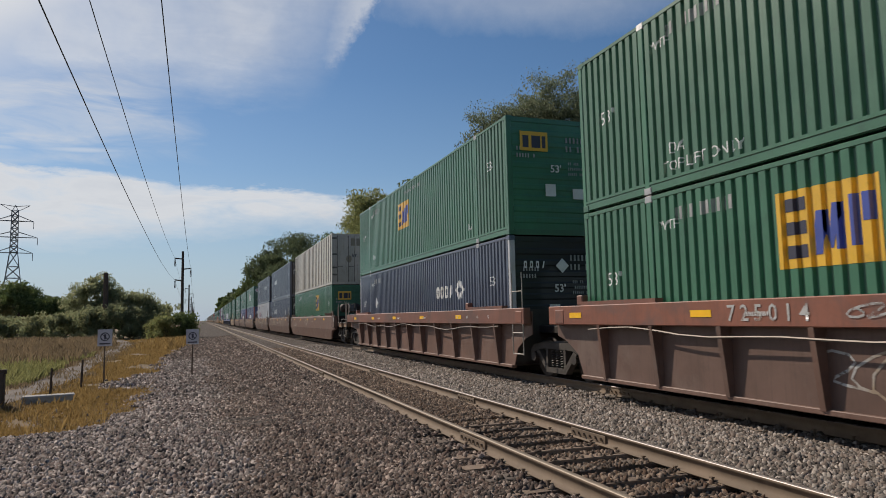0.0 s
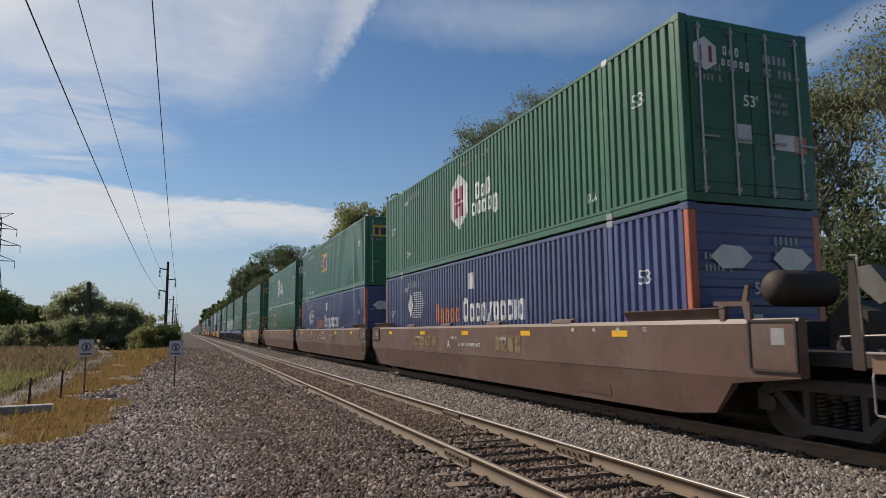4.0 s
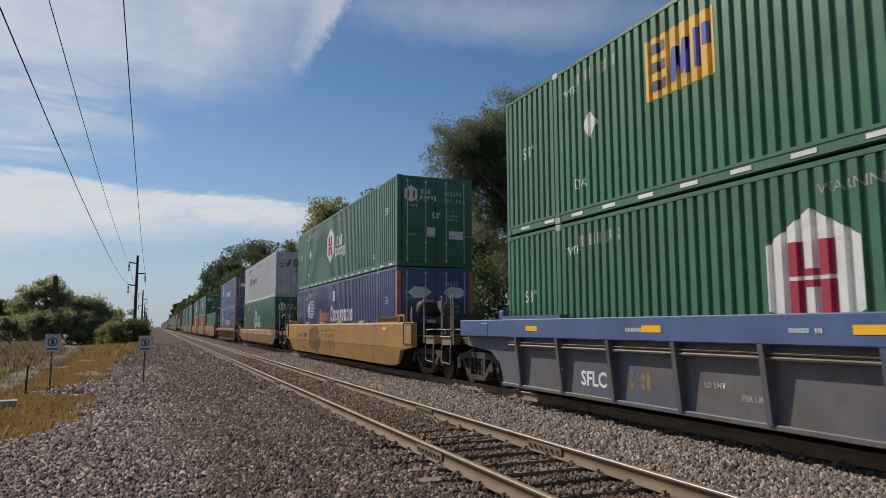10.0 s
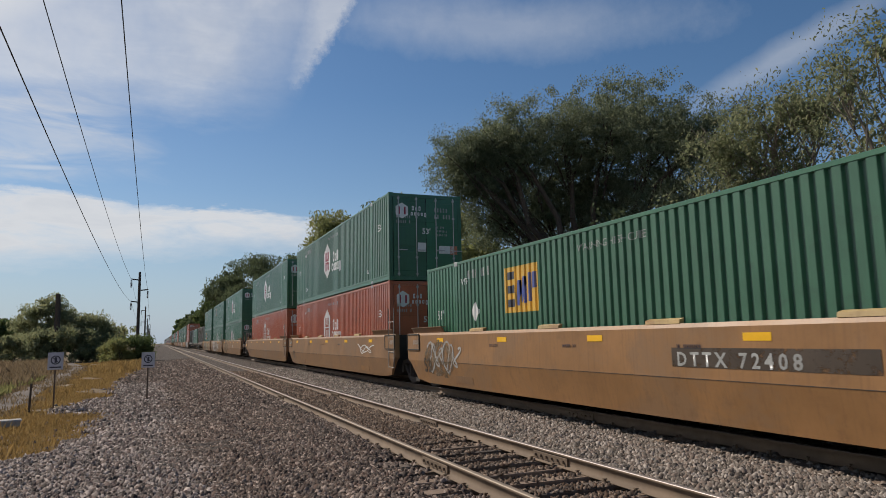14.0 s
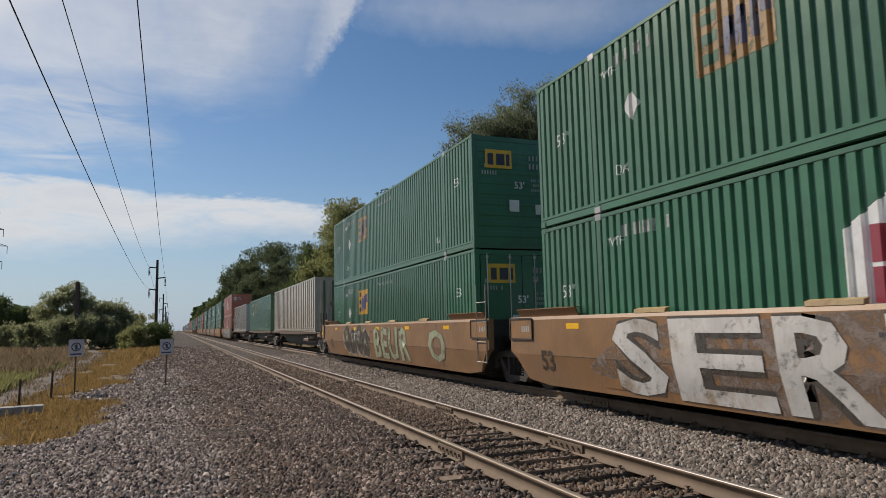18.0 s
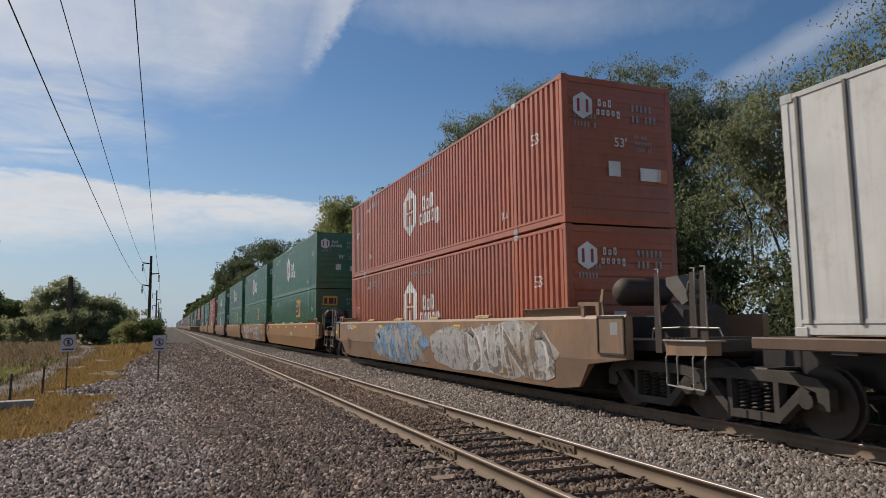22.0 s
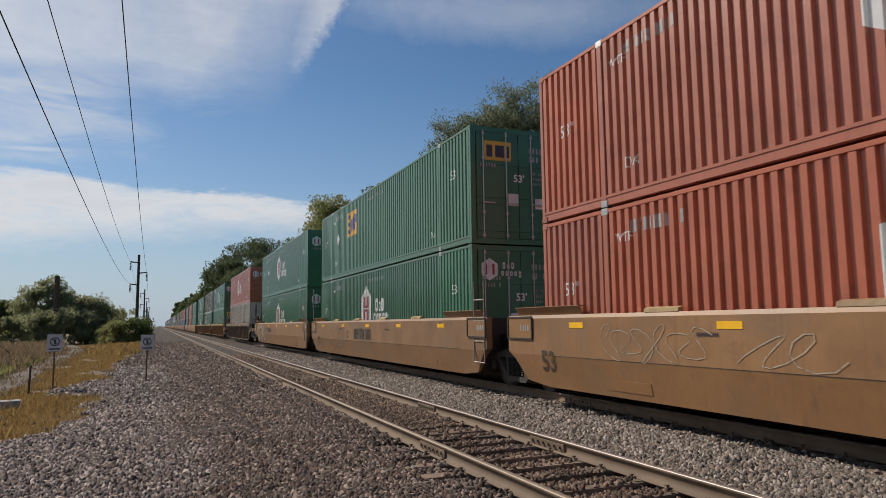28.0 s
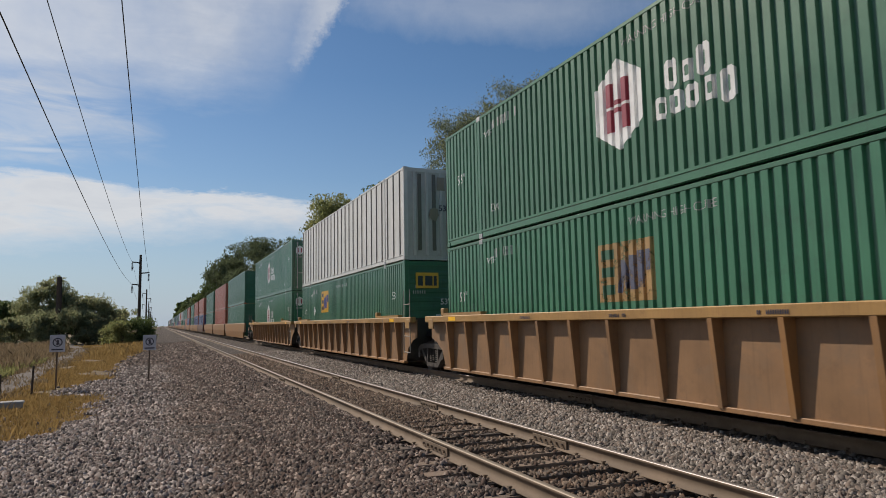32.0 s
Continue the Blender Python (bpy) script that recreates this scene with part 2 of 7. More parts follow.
SEAL = material("black_door_seal", (0.015, 0.015, 0.016), rough=0.7)
RAILSIDE = material("rusty_rail_side", (0.165, 0.12, 0.082), rough=0.8, var=0.25, scale=2.0, dirt=(0.09, 0.055, 0.035))
RAILDULL = material("dull_rail_head", (0.27, 0.22, 0.17), rough=0.55, metal=0.4, var=0.15, scale=5)
RAILTOP = material("polished_rail_head", (0.30, 0.265, 0.25), rough=0.5, metal=0.75, var=0.08, scale=5)
TIEWOOD = material("weathered_tie_timber", (0.165, 0.118, 0.085), rough=0.9, var=0.35, scale=4.0, fine=55.0, bump=0.6, dirt=(0.04, 0.027, 0.02), tint=0.35)
BARK = material("bark", (0.085, 0.065, 0.05), rough=0.95, var=0.3, scale=6, bump=0.6)
POLEWOOD = material("weathered_pole_timber", (0.07, 0.055, 0.045), rough=0.9, var=0.25, bump=0.3)
CONCRETE = material("old_concrete", (0.30, 0.29, 0.27), rough=0.9, var=0.15, scale=6, dirt=(0.2, 0.18, 0.15))
WIRE = material("aluminium_cable", (0.045, 0.045, 0.05), rough=0.5, metal=0.5, bump=0)
LATTICE = material("tower_steel", (0.16, 0.17, 0.18), rough=0.6, metal=0.4)


def island_material(name, lo, hi, rough=0.9, trans=0.0, third=None, power=1.0):
    """For stones, blades and leaves: each piece takes its own shade."""
    m = bpy.data.materials.new(name)
    m.use_nodes = True
    t = Net(m.node_tree)
    r = t.n("ShaderNodeNewGeometry").outputs["Random Per Island"]
    col = t.mix(t.math("POWER", r, power), lo, hi)
    if third:
        pick = t.math("GREATER_THAN", t.math("FRACT", t.math("MULTIPLY", r, 17.31)), 0.72)
        col = t.mix(pick, col, third)
    tc = t.n("ShaderNodeTexCoord").outputs["Object"]
    patch = t.noise(tc, 0.35, 4.0, 0.6)
    col = t.mix(t.math("MULTIPLY", patch, 0.35), col, [c * 0.45 for c in lo])
    bs = t.n("ShaderNodeBsdfPrincipled", Base_Color=col, Roughness=rough)
    bs.inputs["Specular IOR Level"].default_value = 0.3
    shader = bs.outputs[0]
    if trans:
        tr = t.n("ShaderNodeBsdfTranslucent", Color=col)
        ms = t.n("ShaderNodeMixShader", Fac=trans)
        t.t.links.new(bs.outputs[0], ms.inputs[1])
        t.t.links.new(tr.outputs[0], ms.inputs[2])
        shader = ms.outputs[0]
    t.t.links.new(shader, t.n("ShaderNodeOutputMaterial").inputs[0])
    return m


STONES = island_material("ballast_stone", (0.05, 0.04, 0.036), (0.56, 0.48, 0.43), third=(0.17, 0.125, 0.108), power=1.75)
STONES_BROWN = island_material("brown_dusted_ballast_stone", (0.042, 0.031, 0.026), (0.42, 0.335, 0.28), third=(0.12, 0.08, 0.063), power=2.4)
STONES_PALE = island_material("pale_ballast_stone", (0.085, 0.073, 0.062), (0.47, 0.415, 0.365), third=(0.22, 0.175, 0.145), power=1.7)
STONES_DARK = island_material("oil_darkened_ballast_stone", (0.05, 0.035, 0.027), (0.34, 0.255, 0.19), third=(0.12, 0.075, 0.05), power=1.8)
GRASS_DRY = island_material("dry_grass_blade", (0.30, 0.195, 0.07), (0.46, 0.325, 0.14), trans=0.35)
GRASS_GREEN = island_material("green_grass_blade", (0.23, 0.235, 0.095), (0.39, 0.38, 0.16), trans=0.4)
WEED = island_material("brown_weed_stalk", (0.19, 0.145, 0.09), (0.33, 0.25, 0.155), trans=0.4)
LEAF_GREY = island_material("grey_green_leaf", (0.13, 0.158, 0.092), (0.225, 0.258, 0.158), trans=0.54, third=(0.26, 0.292, 0.188))
LEAF_DARK = island_material("dark_green_leaf", (0.085, 0.11, 0.058), (0.155, 0.19, 0.10), trans=0.48)
LEAF_YELLOW = island_material("yellow_green_leaf", (0.20, 0.225, 0.09), (0.33, 0.355, 0.15), trans=0.52, third=(0.33, 0.315, 0.13))
LEAF_MID = island_material("mid_green_leaf", (0.085, 0.12, 0.042), (0.17, 0.215, 0.08), trans=0.4)
LEAF_PALE = island_material("pale_thin_leaf", (0.18, 0.205, 0.11), (0.28, 0.31, 0.17), trans=0.55, third=(0.31, 0.31, 0.18))
TWIG = material("grey_twig", (0.20, 0.17, 0.14), rough=0.95, var=0.25, scale=6, bump=0.3)
# leaf colour paled so that distance haze is painted into the thicket
LEAF_THICKET = island_material("dusty_thicket_leaf", (0.22, 0.25, 0.135), (0.36, 0.385, 0.215), trans=0.58, third=(0.34, 0.33, 0.175))
UNDERGROWTH = island_material("dark_undergrowth", (0.035, 0.045, 0.018), (0.075, 0.085, 0.035), trans=0.25)


def ground_material(name, kind):
    m = bpy.data.materials.new(name)
    m.use_nodes = True
    t = Net(m.node_tree)
    tc = t.n("ShaderNodeTexCoord").outputs["Object"]
    if kind == "ballast":
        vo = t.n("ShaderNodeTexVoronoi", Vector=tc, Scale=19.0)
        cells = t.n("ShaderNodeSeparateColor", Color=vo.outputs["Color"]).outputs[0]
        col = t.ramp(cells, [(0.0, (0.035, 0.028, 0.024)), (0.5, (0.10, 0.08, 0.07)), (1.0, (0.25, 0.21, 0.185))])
        # shade in the gaps between stones, painted as dark cell rims
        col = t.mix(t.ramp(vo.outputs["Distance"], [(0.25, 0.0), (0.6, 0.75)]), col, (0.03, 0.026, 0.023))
        col = t.mix(t.math("MULTIPLY", t.noise(tc, 0.5, 5.0), 0.5), col, (0.09, 0.073, 0.062))
        h, strength = t.math("SUBTRACT", 1.0, vo.outputs["Distance"]), 1.0
    elif kind == "road":
        col = t.ramp(t.noise(tc, 1.2, 6.0), [(0.3, (0.095, 0.082, 0.072)), (0.7, (0.175, 0.15, 0.13))])
        h, strength = t.noise(tc, 30.0), 0.4
    else:
        a = t.noise(tc, 0.07, 6.0, 0.6)
        b = t.noise(tc, 1.4, 6.0, 0.7)
        col = t.mix(t.ramp(a, [(0.42, 0.0), (0.58, 1.0)]), (0.20, 0.14, 0.08), (0.165, 0.135, 0.065))
        col = t.mix(t.ramp(b, [(0.35, 0.0), (0.7, 0.8)]), col, (0.12, 0.085, 0.05))
        h, strength = b, 1.0
    bs = t.n("ShaderNodeBsdfPrincipled", Base_Color=col, Roughness=0.95)
    bs.inputs["Specular IOR Level"].default_value = 0.2
    bn = t.n("ShaderNodeBump", Height=h, Strength=strength, Distance=0.04)
    t.t.links.new(bn.outputs[0], bs.inputs["Normal"])
    t.t.links.new(bs.outputs[0], t.n("ShaderNodeOutputMaterial").inputs[0])
    return m


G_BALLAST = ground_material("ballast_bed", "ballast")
G_FIELD = ground_material("rough_field", "field")
G_ROAD = ground_material("gravel_road", "road")

# ---- mesh helpers ----
MESHES = {}
SMALL_PRINT = {"plate_marks", "code_lettering", "number_mark", "small_mark", "lifting_text", "warning_text", "stencil"}


def box(bm, x0, x1, y0, y1, z0, z1, bevel=0.0):
    v = [bm.verts.new(p) for p in ((x0, y0, z0), (x1, y0, z0), (x1, y1, z0), (x0, y1, z0), (x0, y0, z1), (x1, y0, z1), (x1, y1, z1), (x0, y1, z1))]
    fs = [bm.faces.new([v[i] for i in q]) for q in ((3, 2, 1, 0), (4, 5, 6, 7), (0, 1, 5, 4), (1, 2, 6, 5), (2, 3, 7, 6), (3, 0, 4, 7))]
    if bevel:
        bmesh.ops.bevel(bm, geom=list({e for f in fs for e in f.edges}), offset=bevel, segments=1, affect="EDGES")
    return bm


def rod(bm, p0, p1, r, n=8, r1=None):
    """Closed round bar from p0 to p1."""
    p0, p1 = Vector(p0), Vector(p1)
    d = (p1 - p0).normalized()
    a = d.orthogonal().normalized()
    b = d.cross(a)
    rings = []
    for p, rad in ((p0, r), (p1, r if r1 is None else r1)):
        rings.append([bm.verts.new(p + rad * (math.cos(i * math.tau / n) * a + math.sin(i * math.tau / n) * b)) for i in range(n)])
    for i in range(n):
        bm.faces.new((rings[0][i], rings[0][(i + 1) % n], rings[1][(i + 1) % n], rings[1][i]))
    bm.faces.new(rings[0][::-1])
    bm.faces.new(rings[1])
    return bm


def tube(bm, pts, r, n=5):
    """One round wire through all the points."""
    rings = []
    for i, p in enumerate(pts):
        d = (pts[min(i + 1, len(pts) - 1)] - pts[max(i - 1, 0)]).normalized()
        a = d.cross(Vector((0, 0, 1))).normalized()
        b = a.cross(d)
        rings.append([bm.verts.new(p + r * (math.cos(k * math.tau / n) * a + math.sin(k * math.tau / n) * b)) for k in range(n)])
    for p, q in zip(rings, rings[1:]):
        for k in range(n):
            bm.faces.new((p[k], p[(k + 1) % n], q[(k + 1) % n], q[k]))
    return bm


def plate(bm, outline, axis, a0, a1):
    """Flat plate: a closed outline swept from a0 to a1 along axis ('x': outline in y, z; 'y': in x, z)."""
    def at(p, a):
        return (a, p[0], p[1]) if axis == "x" else ((p[0], a, p[1]) if axis == "y" else (p[0], p[1], a))
    lo = [bm.verts.new(at(p, a0)) for p in outline]
    hi = [bm.verts.new(at(p, a1)) for p in outline]
    n = len(outline)
    bm.faces.new(lo)
    bm.faces.new(hi[::-1])
    for i in range(n):
        bm.faces.new((lo[i], hi[i], hi[(i + 1) % n], lo[(i + 1) % n]))
    return bm


def lathe(bm, profile, n=20):
    """Turn (axis position, radius) pairs round the x axis."""
    rings = [[bm.verts.new((a, r * math.cos(i * math.tau / n), r * math.sin(i * math.tau / n))) for i in range(n)] for a, r in profile]
    for p, q in zip(rings, rings[1:]):
        for i in range(n):
            bm.faces.new((p[i], p[(i + 1) % n], q[(i + 1) % n], q[i]))
    bm.faces.new(rings[0][::-1])
    bm.faces.new(rings[-1])
    return bm


def finish(bm, name, mat, smooth=False):
    bmesh.ops.recalc_face_normals(bm, faces=bm.faces)
    me = bpy.data.meshes.new(name)
    bm.to_mesh(me)
    bm.free()
    me.materials.append(mat)
    if smooth:
        me.polygons.foreach_set("use_smooth", [True] * len(me.polygons))
    return me


def cached(key, build, mat, smooth=False):
    """The mesh for key, built once."""
    full = (key, mat.name)
    if full not in MESHES:
        bm = bmesh.new()
        build(bm)
        MESHES[full] = finish(bm, str(key[0] if isinstance(key, tuple) else key), mat, smooth)
    return MESHES[full]


def part(name, key, build, mat, parent, label="", at=None, smooth=False):
    ob = new(name, cached(key, build, mat, smooth))
    ob.parent = parent
    if at is not None:
        ob.matrix_basis = at
    if label:
        tagged(ob, label)
    elif name in SMALL_PRINT:
        tagged(ob, kind="stuff")
    return ob


def empty(name, m, label, category, group="", kind=""):
    ob = new(name)
    ob.empty_display_size = 0.3
    ob.matrix_basis = m
    return tagged(ob, label, category, group, kind)


def from_arrays(name, verts, faces, mat, smooth=False):
    me = bpy.data.meshes.new(name)
    verts, faces = np.asarray(verts, np.float32).reshape(-1, 3), np.asarray(faces, np.int32)
    k = faces.shape[1]
    me.vertices.add(len(verts))
    me.vertices.foreach_set("co", verts.ravel())
    me.loops.add(faces.size)
    me.loops.foreach_set("vertex_index", faces.ravel())
    me.polygons.add(len(faces))
    me.polygons.foreach_set("loop_start", np.arange(0, faces.size, k, dtype=np.int32))
    me.polygons.foreach_set("loop_total", np.full(len(faces), k, np.int32))
    if smooth:
        me.polygons.foreach_set("use_smooth", np.ones(len(faces), bool))
    me.update(calc_edges=True)
    me.materials.append(mat)
    return me

# ---- ground, ballast and tracks ----
NEAR_X, NEAR_Z = 4.05, 0.095     # centre and rail top of the empty track
FAR_X, FAR_Z = 8.105, 0.20       # centre and rail top of the train's track


def bed_z(x, y=0.0):
    """Height of the ballast; past the worn stretch it lies up to the heads of the ties."""
    bare = np.interp(x, [-12, -3, -1.0, 1.3, 2.3, 3.0, 3.3, 4.8, 5.2, 5.7, 6.3, 7.0, 9.2, 9.9, 11.6], [-0.21, -0.2, -0.18, -0.17, -0.1, -0.12, -0.135, -0.135, -0.115, -0.07, 0.01, -0.01, -0.01, 0.01, -0.45])
    full = np.interp(x, [-12, -3, -1.0, 0.8, 1.9, 2.6, 3.2, 4.9, 5.5, 6.3, 7.0, 9.2, 9.9, 11.6], [-0.21, -0.2, -0.19, -0.19, -0.1, -0.05, -0.062, -0.062, -0.04, 0.01, -0.01, -0.01, 0.01, -0.45])
    return bare + (full - bare) * np.clip((y - 9.6) / 2.6, 0, 1)


def bed_left(y):
    """Ragged rim of the ballast towards the grass."""
    rim = np.interp(y, [-60, 12.2, 12.9, 13.6, 17, 19.8, 20.6, 21.5, 24, 27, 36, 46, 91, 200, 900], [-9, -9, -2.1, -1.6, -1.45, -1.6, -2.5, -2.8, -2.5, -1.6, -1.9, -1.3, -2.0, -3.0, -3.5])
    return rim + 0.16 * np.sin(y * 1.7) + 0.12 * np.sin(y * 4.1 + 1) + 0.07 * np.sin(y * 9.3)


def sheet(name, xs, ys, zf, mat, label, category):
    X, Y = np.meshgrid(xs, ys)
    Z = zf(X, Y)
    nx, ny = len(xs), len(ys)
    idx = np.arange(nx * ny).reshape(ny, nx)
    faces = np.stack([idx[:-1, :-1], idx[:-1, 1:], idx[1:, 1:], idx[1:, :-1]], -1).reshape(-1, 4)
    me = from_arrays(name, np.stack([X, Y, Z], -1), faces, mat, True)
    return tagged(new(name, me), label, category, kind="structure")


def land_z(X, Y):
    Z = -0.30 + 0.05 * np.sin(X * 0.9 + Y * 0.13) + 0.04 * np.sin(Y * 0.41)
    Z = np.where(X < -5, Z - 0.12 * np.clip((-5 - X) / 8, 0, 1), Z)
    return np.where(X > 10, -0.5, Z)


sheet("ground", np.concatenate([np.linspace(-2500, -60, 12), np.linspace(-50, 20, 60), np.linspace(30, 2500, 12)]),
      np.concatenate([np.linspace(-400, -20, 8), np.linspace(-10, 120, 90), np.linspace(140, 3500, 20)]), land_z, G_FIELD,
      "rough field of brown weeds and thin grass", "ground")


def bed_mesh():
    ys = np.concatenate([np.arange(-40, 60, 0.5), np.arange(60, 200, 4.0), np.linspace(200, 1600, 40)])
    t = np.linspace(0, 1, 60)
    V = []
    for y in ys:
        xs = bed_left(y) + (11.6 - bed_left(y)) * t
        z = bed_z(xs, y) + 0.012 * np.sin(xs * 7 + y * 3) * np.sin(y * 5.3)
        z[0], z[1] = -0.42, -0.31
        V.append(np.stack([xs, np.full_like(xs, y), z], -1))
    idx = np.arange(len(ys) * 60).reshape(len(ys), 60)
    F = np.stack([idx[:-1, :-1], idx[:-1, 1:], idx[1:, 1:], idx[1:, :-1]], -1).reshape(-1, 4)
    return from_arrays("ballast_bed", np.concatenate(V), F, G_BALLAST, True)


tagged(new("ballast_bed", bed_mesh()), "grey crushed-stone ballast bed under two tracks", "ballast", kind="structure")


def stones(name, n, x0, x1, y0, y1, size, mat, label, seed, keep=None):
    """A heap of angular stones, each a squashed and jittered double pyramid."""
    r = np.random.default_rng(seed)
    ico = np.array([(1, 0.15, -0.35), (0.1, 1, -0.35), (-1, -0.1, -0.35), (-0.1, -1, -0.35), (0.38, 0.1, 0.75), (-0.38, -0.1, 0.7)])
    tri = np.array([(0, 1, 4), (1, 5, 4), (1, 2, 5), (2, 3, 5), (3, 4, 5), (3, 0, 4)])
    y = y0 + (y1 - y0) * r.random(n) ** 1.35
    x = r.uniform(x0, x1, n)
    if keep is not None:
        k = keep(x, y)
        x, y = x[k], y[k]
    n = len(x)
    s = size * r.uniform(0.55, 1.35, n)
    z = np.where(x < bed_left(y) + 0.1, land_z(x, y), bed_z(x, y)) + s * r.uniform(-0.05, 0.5, n)
    z = np.where(on_tie(x, y), np.maximum(z, np.where(x < 6, NEAR_Z, FAR_Z) - 0.172 + 0.25 * s), z)
    V = ico[None] * (1 + r.uniform(-0.33, 0.33, (n, 6, 3))) * np.stack([r.uniform(0.8, 1.3, n), r.uniform(0.8, 1.3, n), r.uniform(0.75, 1.25, n)], -1)[:, None]
    a = r.uniform(0, math.tau, n)
    b = r.uniform(-0.5, 0.5, n)
    ca, sa, cb, sb = np.cos(a)[:, None], np.sin(a)[:, None], np.cos(b)[:, None], np.sin(b)[:, None]
    X, Y, Z = V[..., 0], V[..., 1] * cb - V[..., 2] * sb, V[..., 1] * sb + V[..., 2] * cb
    V = np.stack([X * ca - Y * sa, X * sa + Y * ca, Z], -1) * s[:, None, None] + np.stack([x, y, z], -1)[:, None]
    F = (tri[None] + 6 * np.arange(n)[:, None, None]).reshape(-1, 3)
    return tagged(new(name, from_arrays(name, V, F, mat)), label, "gravel", kind="stuff")


def on_tie(x, y):
    across = (np.abs(x - NEAR_X) < 1.3) | (np.abs(x - FAR_X) < 1.3)
    return across & (np.abs((y / TIE_STEP + 0.5) % 1 - 0.5) * TIE_STEP < 0.11)


def off_rails(x, y):
    clear = np.ones(len(x), bool)
    for c in (NEAR_X, FAR_X):
        for s in (-0.7525, 0.7525):
            clear &= np.abs(x - c - s) > 0.09
    dice = np.abs(np.sin(x * 127.1 + y * 311.7) * 4375.5) % 1
    ends = (np.abs(x - NEAR_X) > 0.95) | (np.abs(x - FAR_X) < 1.4)
    buried = np.sin(np.floor(y / TIE_STEP + 0.5) * 12.7) > 0.55
    share = np.where(ends, np.where(y < 9, 0.14, 0.55), np.where(buried, 0.4, 0.08)) + np.where(x < 6, 0.35 * np.clip(y - 9.6, 0, 3), 0.03 * np.clip(y - 12, 0, 20))
    return clear & (~on_tie(x, y) | (dice < share))


def shoulder_rim(y):
    """Where the dusty slope under the track meets the trodden strip."""
    return 0.75 - 0.012 * y + 0.22 * np.sin(y * 0.8) + 0.12 * np.sin(y * 2.9 + 2)


def trodden(x, y):
    rim = bed_left(y)
    stray = np.abs(np.sin(x * 91.7 + y * 173.3) * 3137.1) % 1
    return (x < shoulder_rim(y)) & ((x > rim - 0.1) | (stray < 0.22 * np.exp((x - rim) / 0.55)))


def slope(x, y):
    return (x >= shoulder_rim(y) - 0.25) & off_rails(x, y)


TIE_STEP = 0.55
stones("gravel", 42000, -4.2, 1.2, 5.0, 17.0, 0.031, STONES, "loose grey crushed stone on a trodden strip", 1, trodden)
stones("gravel", 40000, 0.1, 3.22, 5.0, 17.0, 0.031, STONES_BROWN, "brown dusted crushed stone on the track shoulder", 10, slope)
stones("gravel", 15000, -3.6, 1.2, 14.0, 36.0, 0.041, STONES, "loose grey crushed stone on a trodden strip", 2, trodden)
stones("gravel", 17000, 0.0, 3.22, 14.0, 36.0, 0.041, STONES_BROWN, "brown dusted crushed stone on the track shoulder", 11, slope)
stones("gravel", 17000, 3.3, 4.8, 3.5, 17.0, 0.027, STONES_DARK, "brown stained ballast between the rails", 3, off_rails)
stones("gravel", 33000, 4.88, 7.3, 3.0, 20.0, 0.030, STONES_PALE, "pale clean ballast between the two tracks", 4, off_rails)
stones("gravel", 7500, 3.3, 4.8, 15.0, 40.0, 0.038, STONES_DARK, "brown stained ballast between the rails", 5, off_rails)
stones("gravel", 9000, 4.88, 7.3, 17.0, 42.0, 0.038, STONES_PALE, "pale clean ballast between the two tracks", 9, off_rails)
stones("gravel", 6000, 7.2, 9.8, 3.0, 22.0, 0.032, STONES_DARK, "dark ballast under the train", 6, off_rails)
stones("gravel", 9000, -1.9, 3.1, 34.0, 75.0, 0.065, STONES_BROWN, "brown dusted crushed stone on the track shoulder", 8)


def rail_mesh(top):
    """Rail section swept along the track; the worn top is bright metal."""
    prof = [(-0.07, -0.17), (0.07, -0.17), (0.07, -0.158), (0.012, -0.14), (0.009, -0.045), (0.034, -0.035), (0.036, -0.008), (0.028, 0.0), (-0.028, 0.0), (-0.036, -0.008), (-0.034, -0.035), (-0.009, -0.045), (-0.012, -0.14), (-0.07, -0.158)]
    ys = [-60, 0, 20, 60, 200, 700, 1600]
    V = [(px, y, pz) for y in ys for px, pz in prof]
    n = len(prof)
    F = [(k * n + i, k * n + (i + 1) % n, (k + 1) * n + (i + 1) % n, (k + 1) * n + i) for k in range(len(ys) - 1) for i in range(n)]
    me = from_arrays("rail", V, F, RAILSIDE)
    me.materials.append(top)
    for f in me.polygons:
        i = f.index % n
        f.material_index = 1 if i in (6, 7, 8) else 0
    return me


RAIL, RAIL_WORN = rail_mesh(RAILTOP), rail_mesh(RAILDULL)


def joint_bar(bm):
    for s in (-1, 1):
        box(bm, s * 0.012, s * 0.034, -0.42, 0.42, -0.145, -0.045, 0.004)
        for k in range(6):
            y = -0.34 + k * 0.136
            rod(bm, (s * 0.03, y, -0.095), (s * 0.062, y, -0.095), 0.018, 6)


def spike_plate(bm):
    box(bm, -0.16, 0.16, -0.09, 0.09, -0.178, -0.168)
    for sx, sy in ((-0.085, 0.05), (0.085, -0.05)):
        box(bm, sx - 0.012, sx + 0.012, sy - 0.012, sy + 0.012, -0.17, -0.135)
        box(bm, sx - 0.02, sx + 0.02, sy - 0.018, sy + 0.018, -0.137, -0.122)


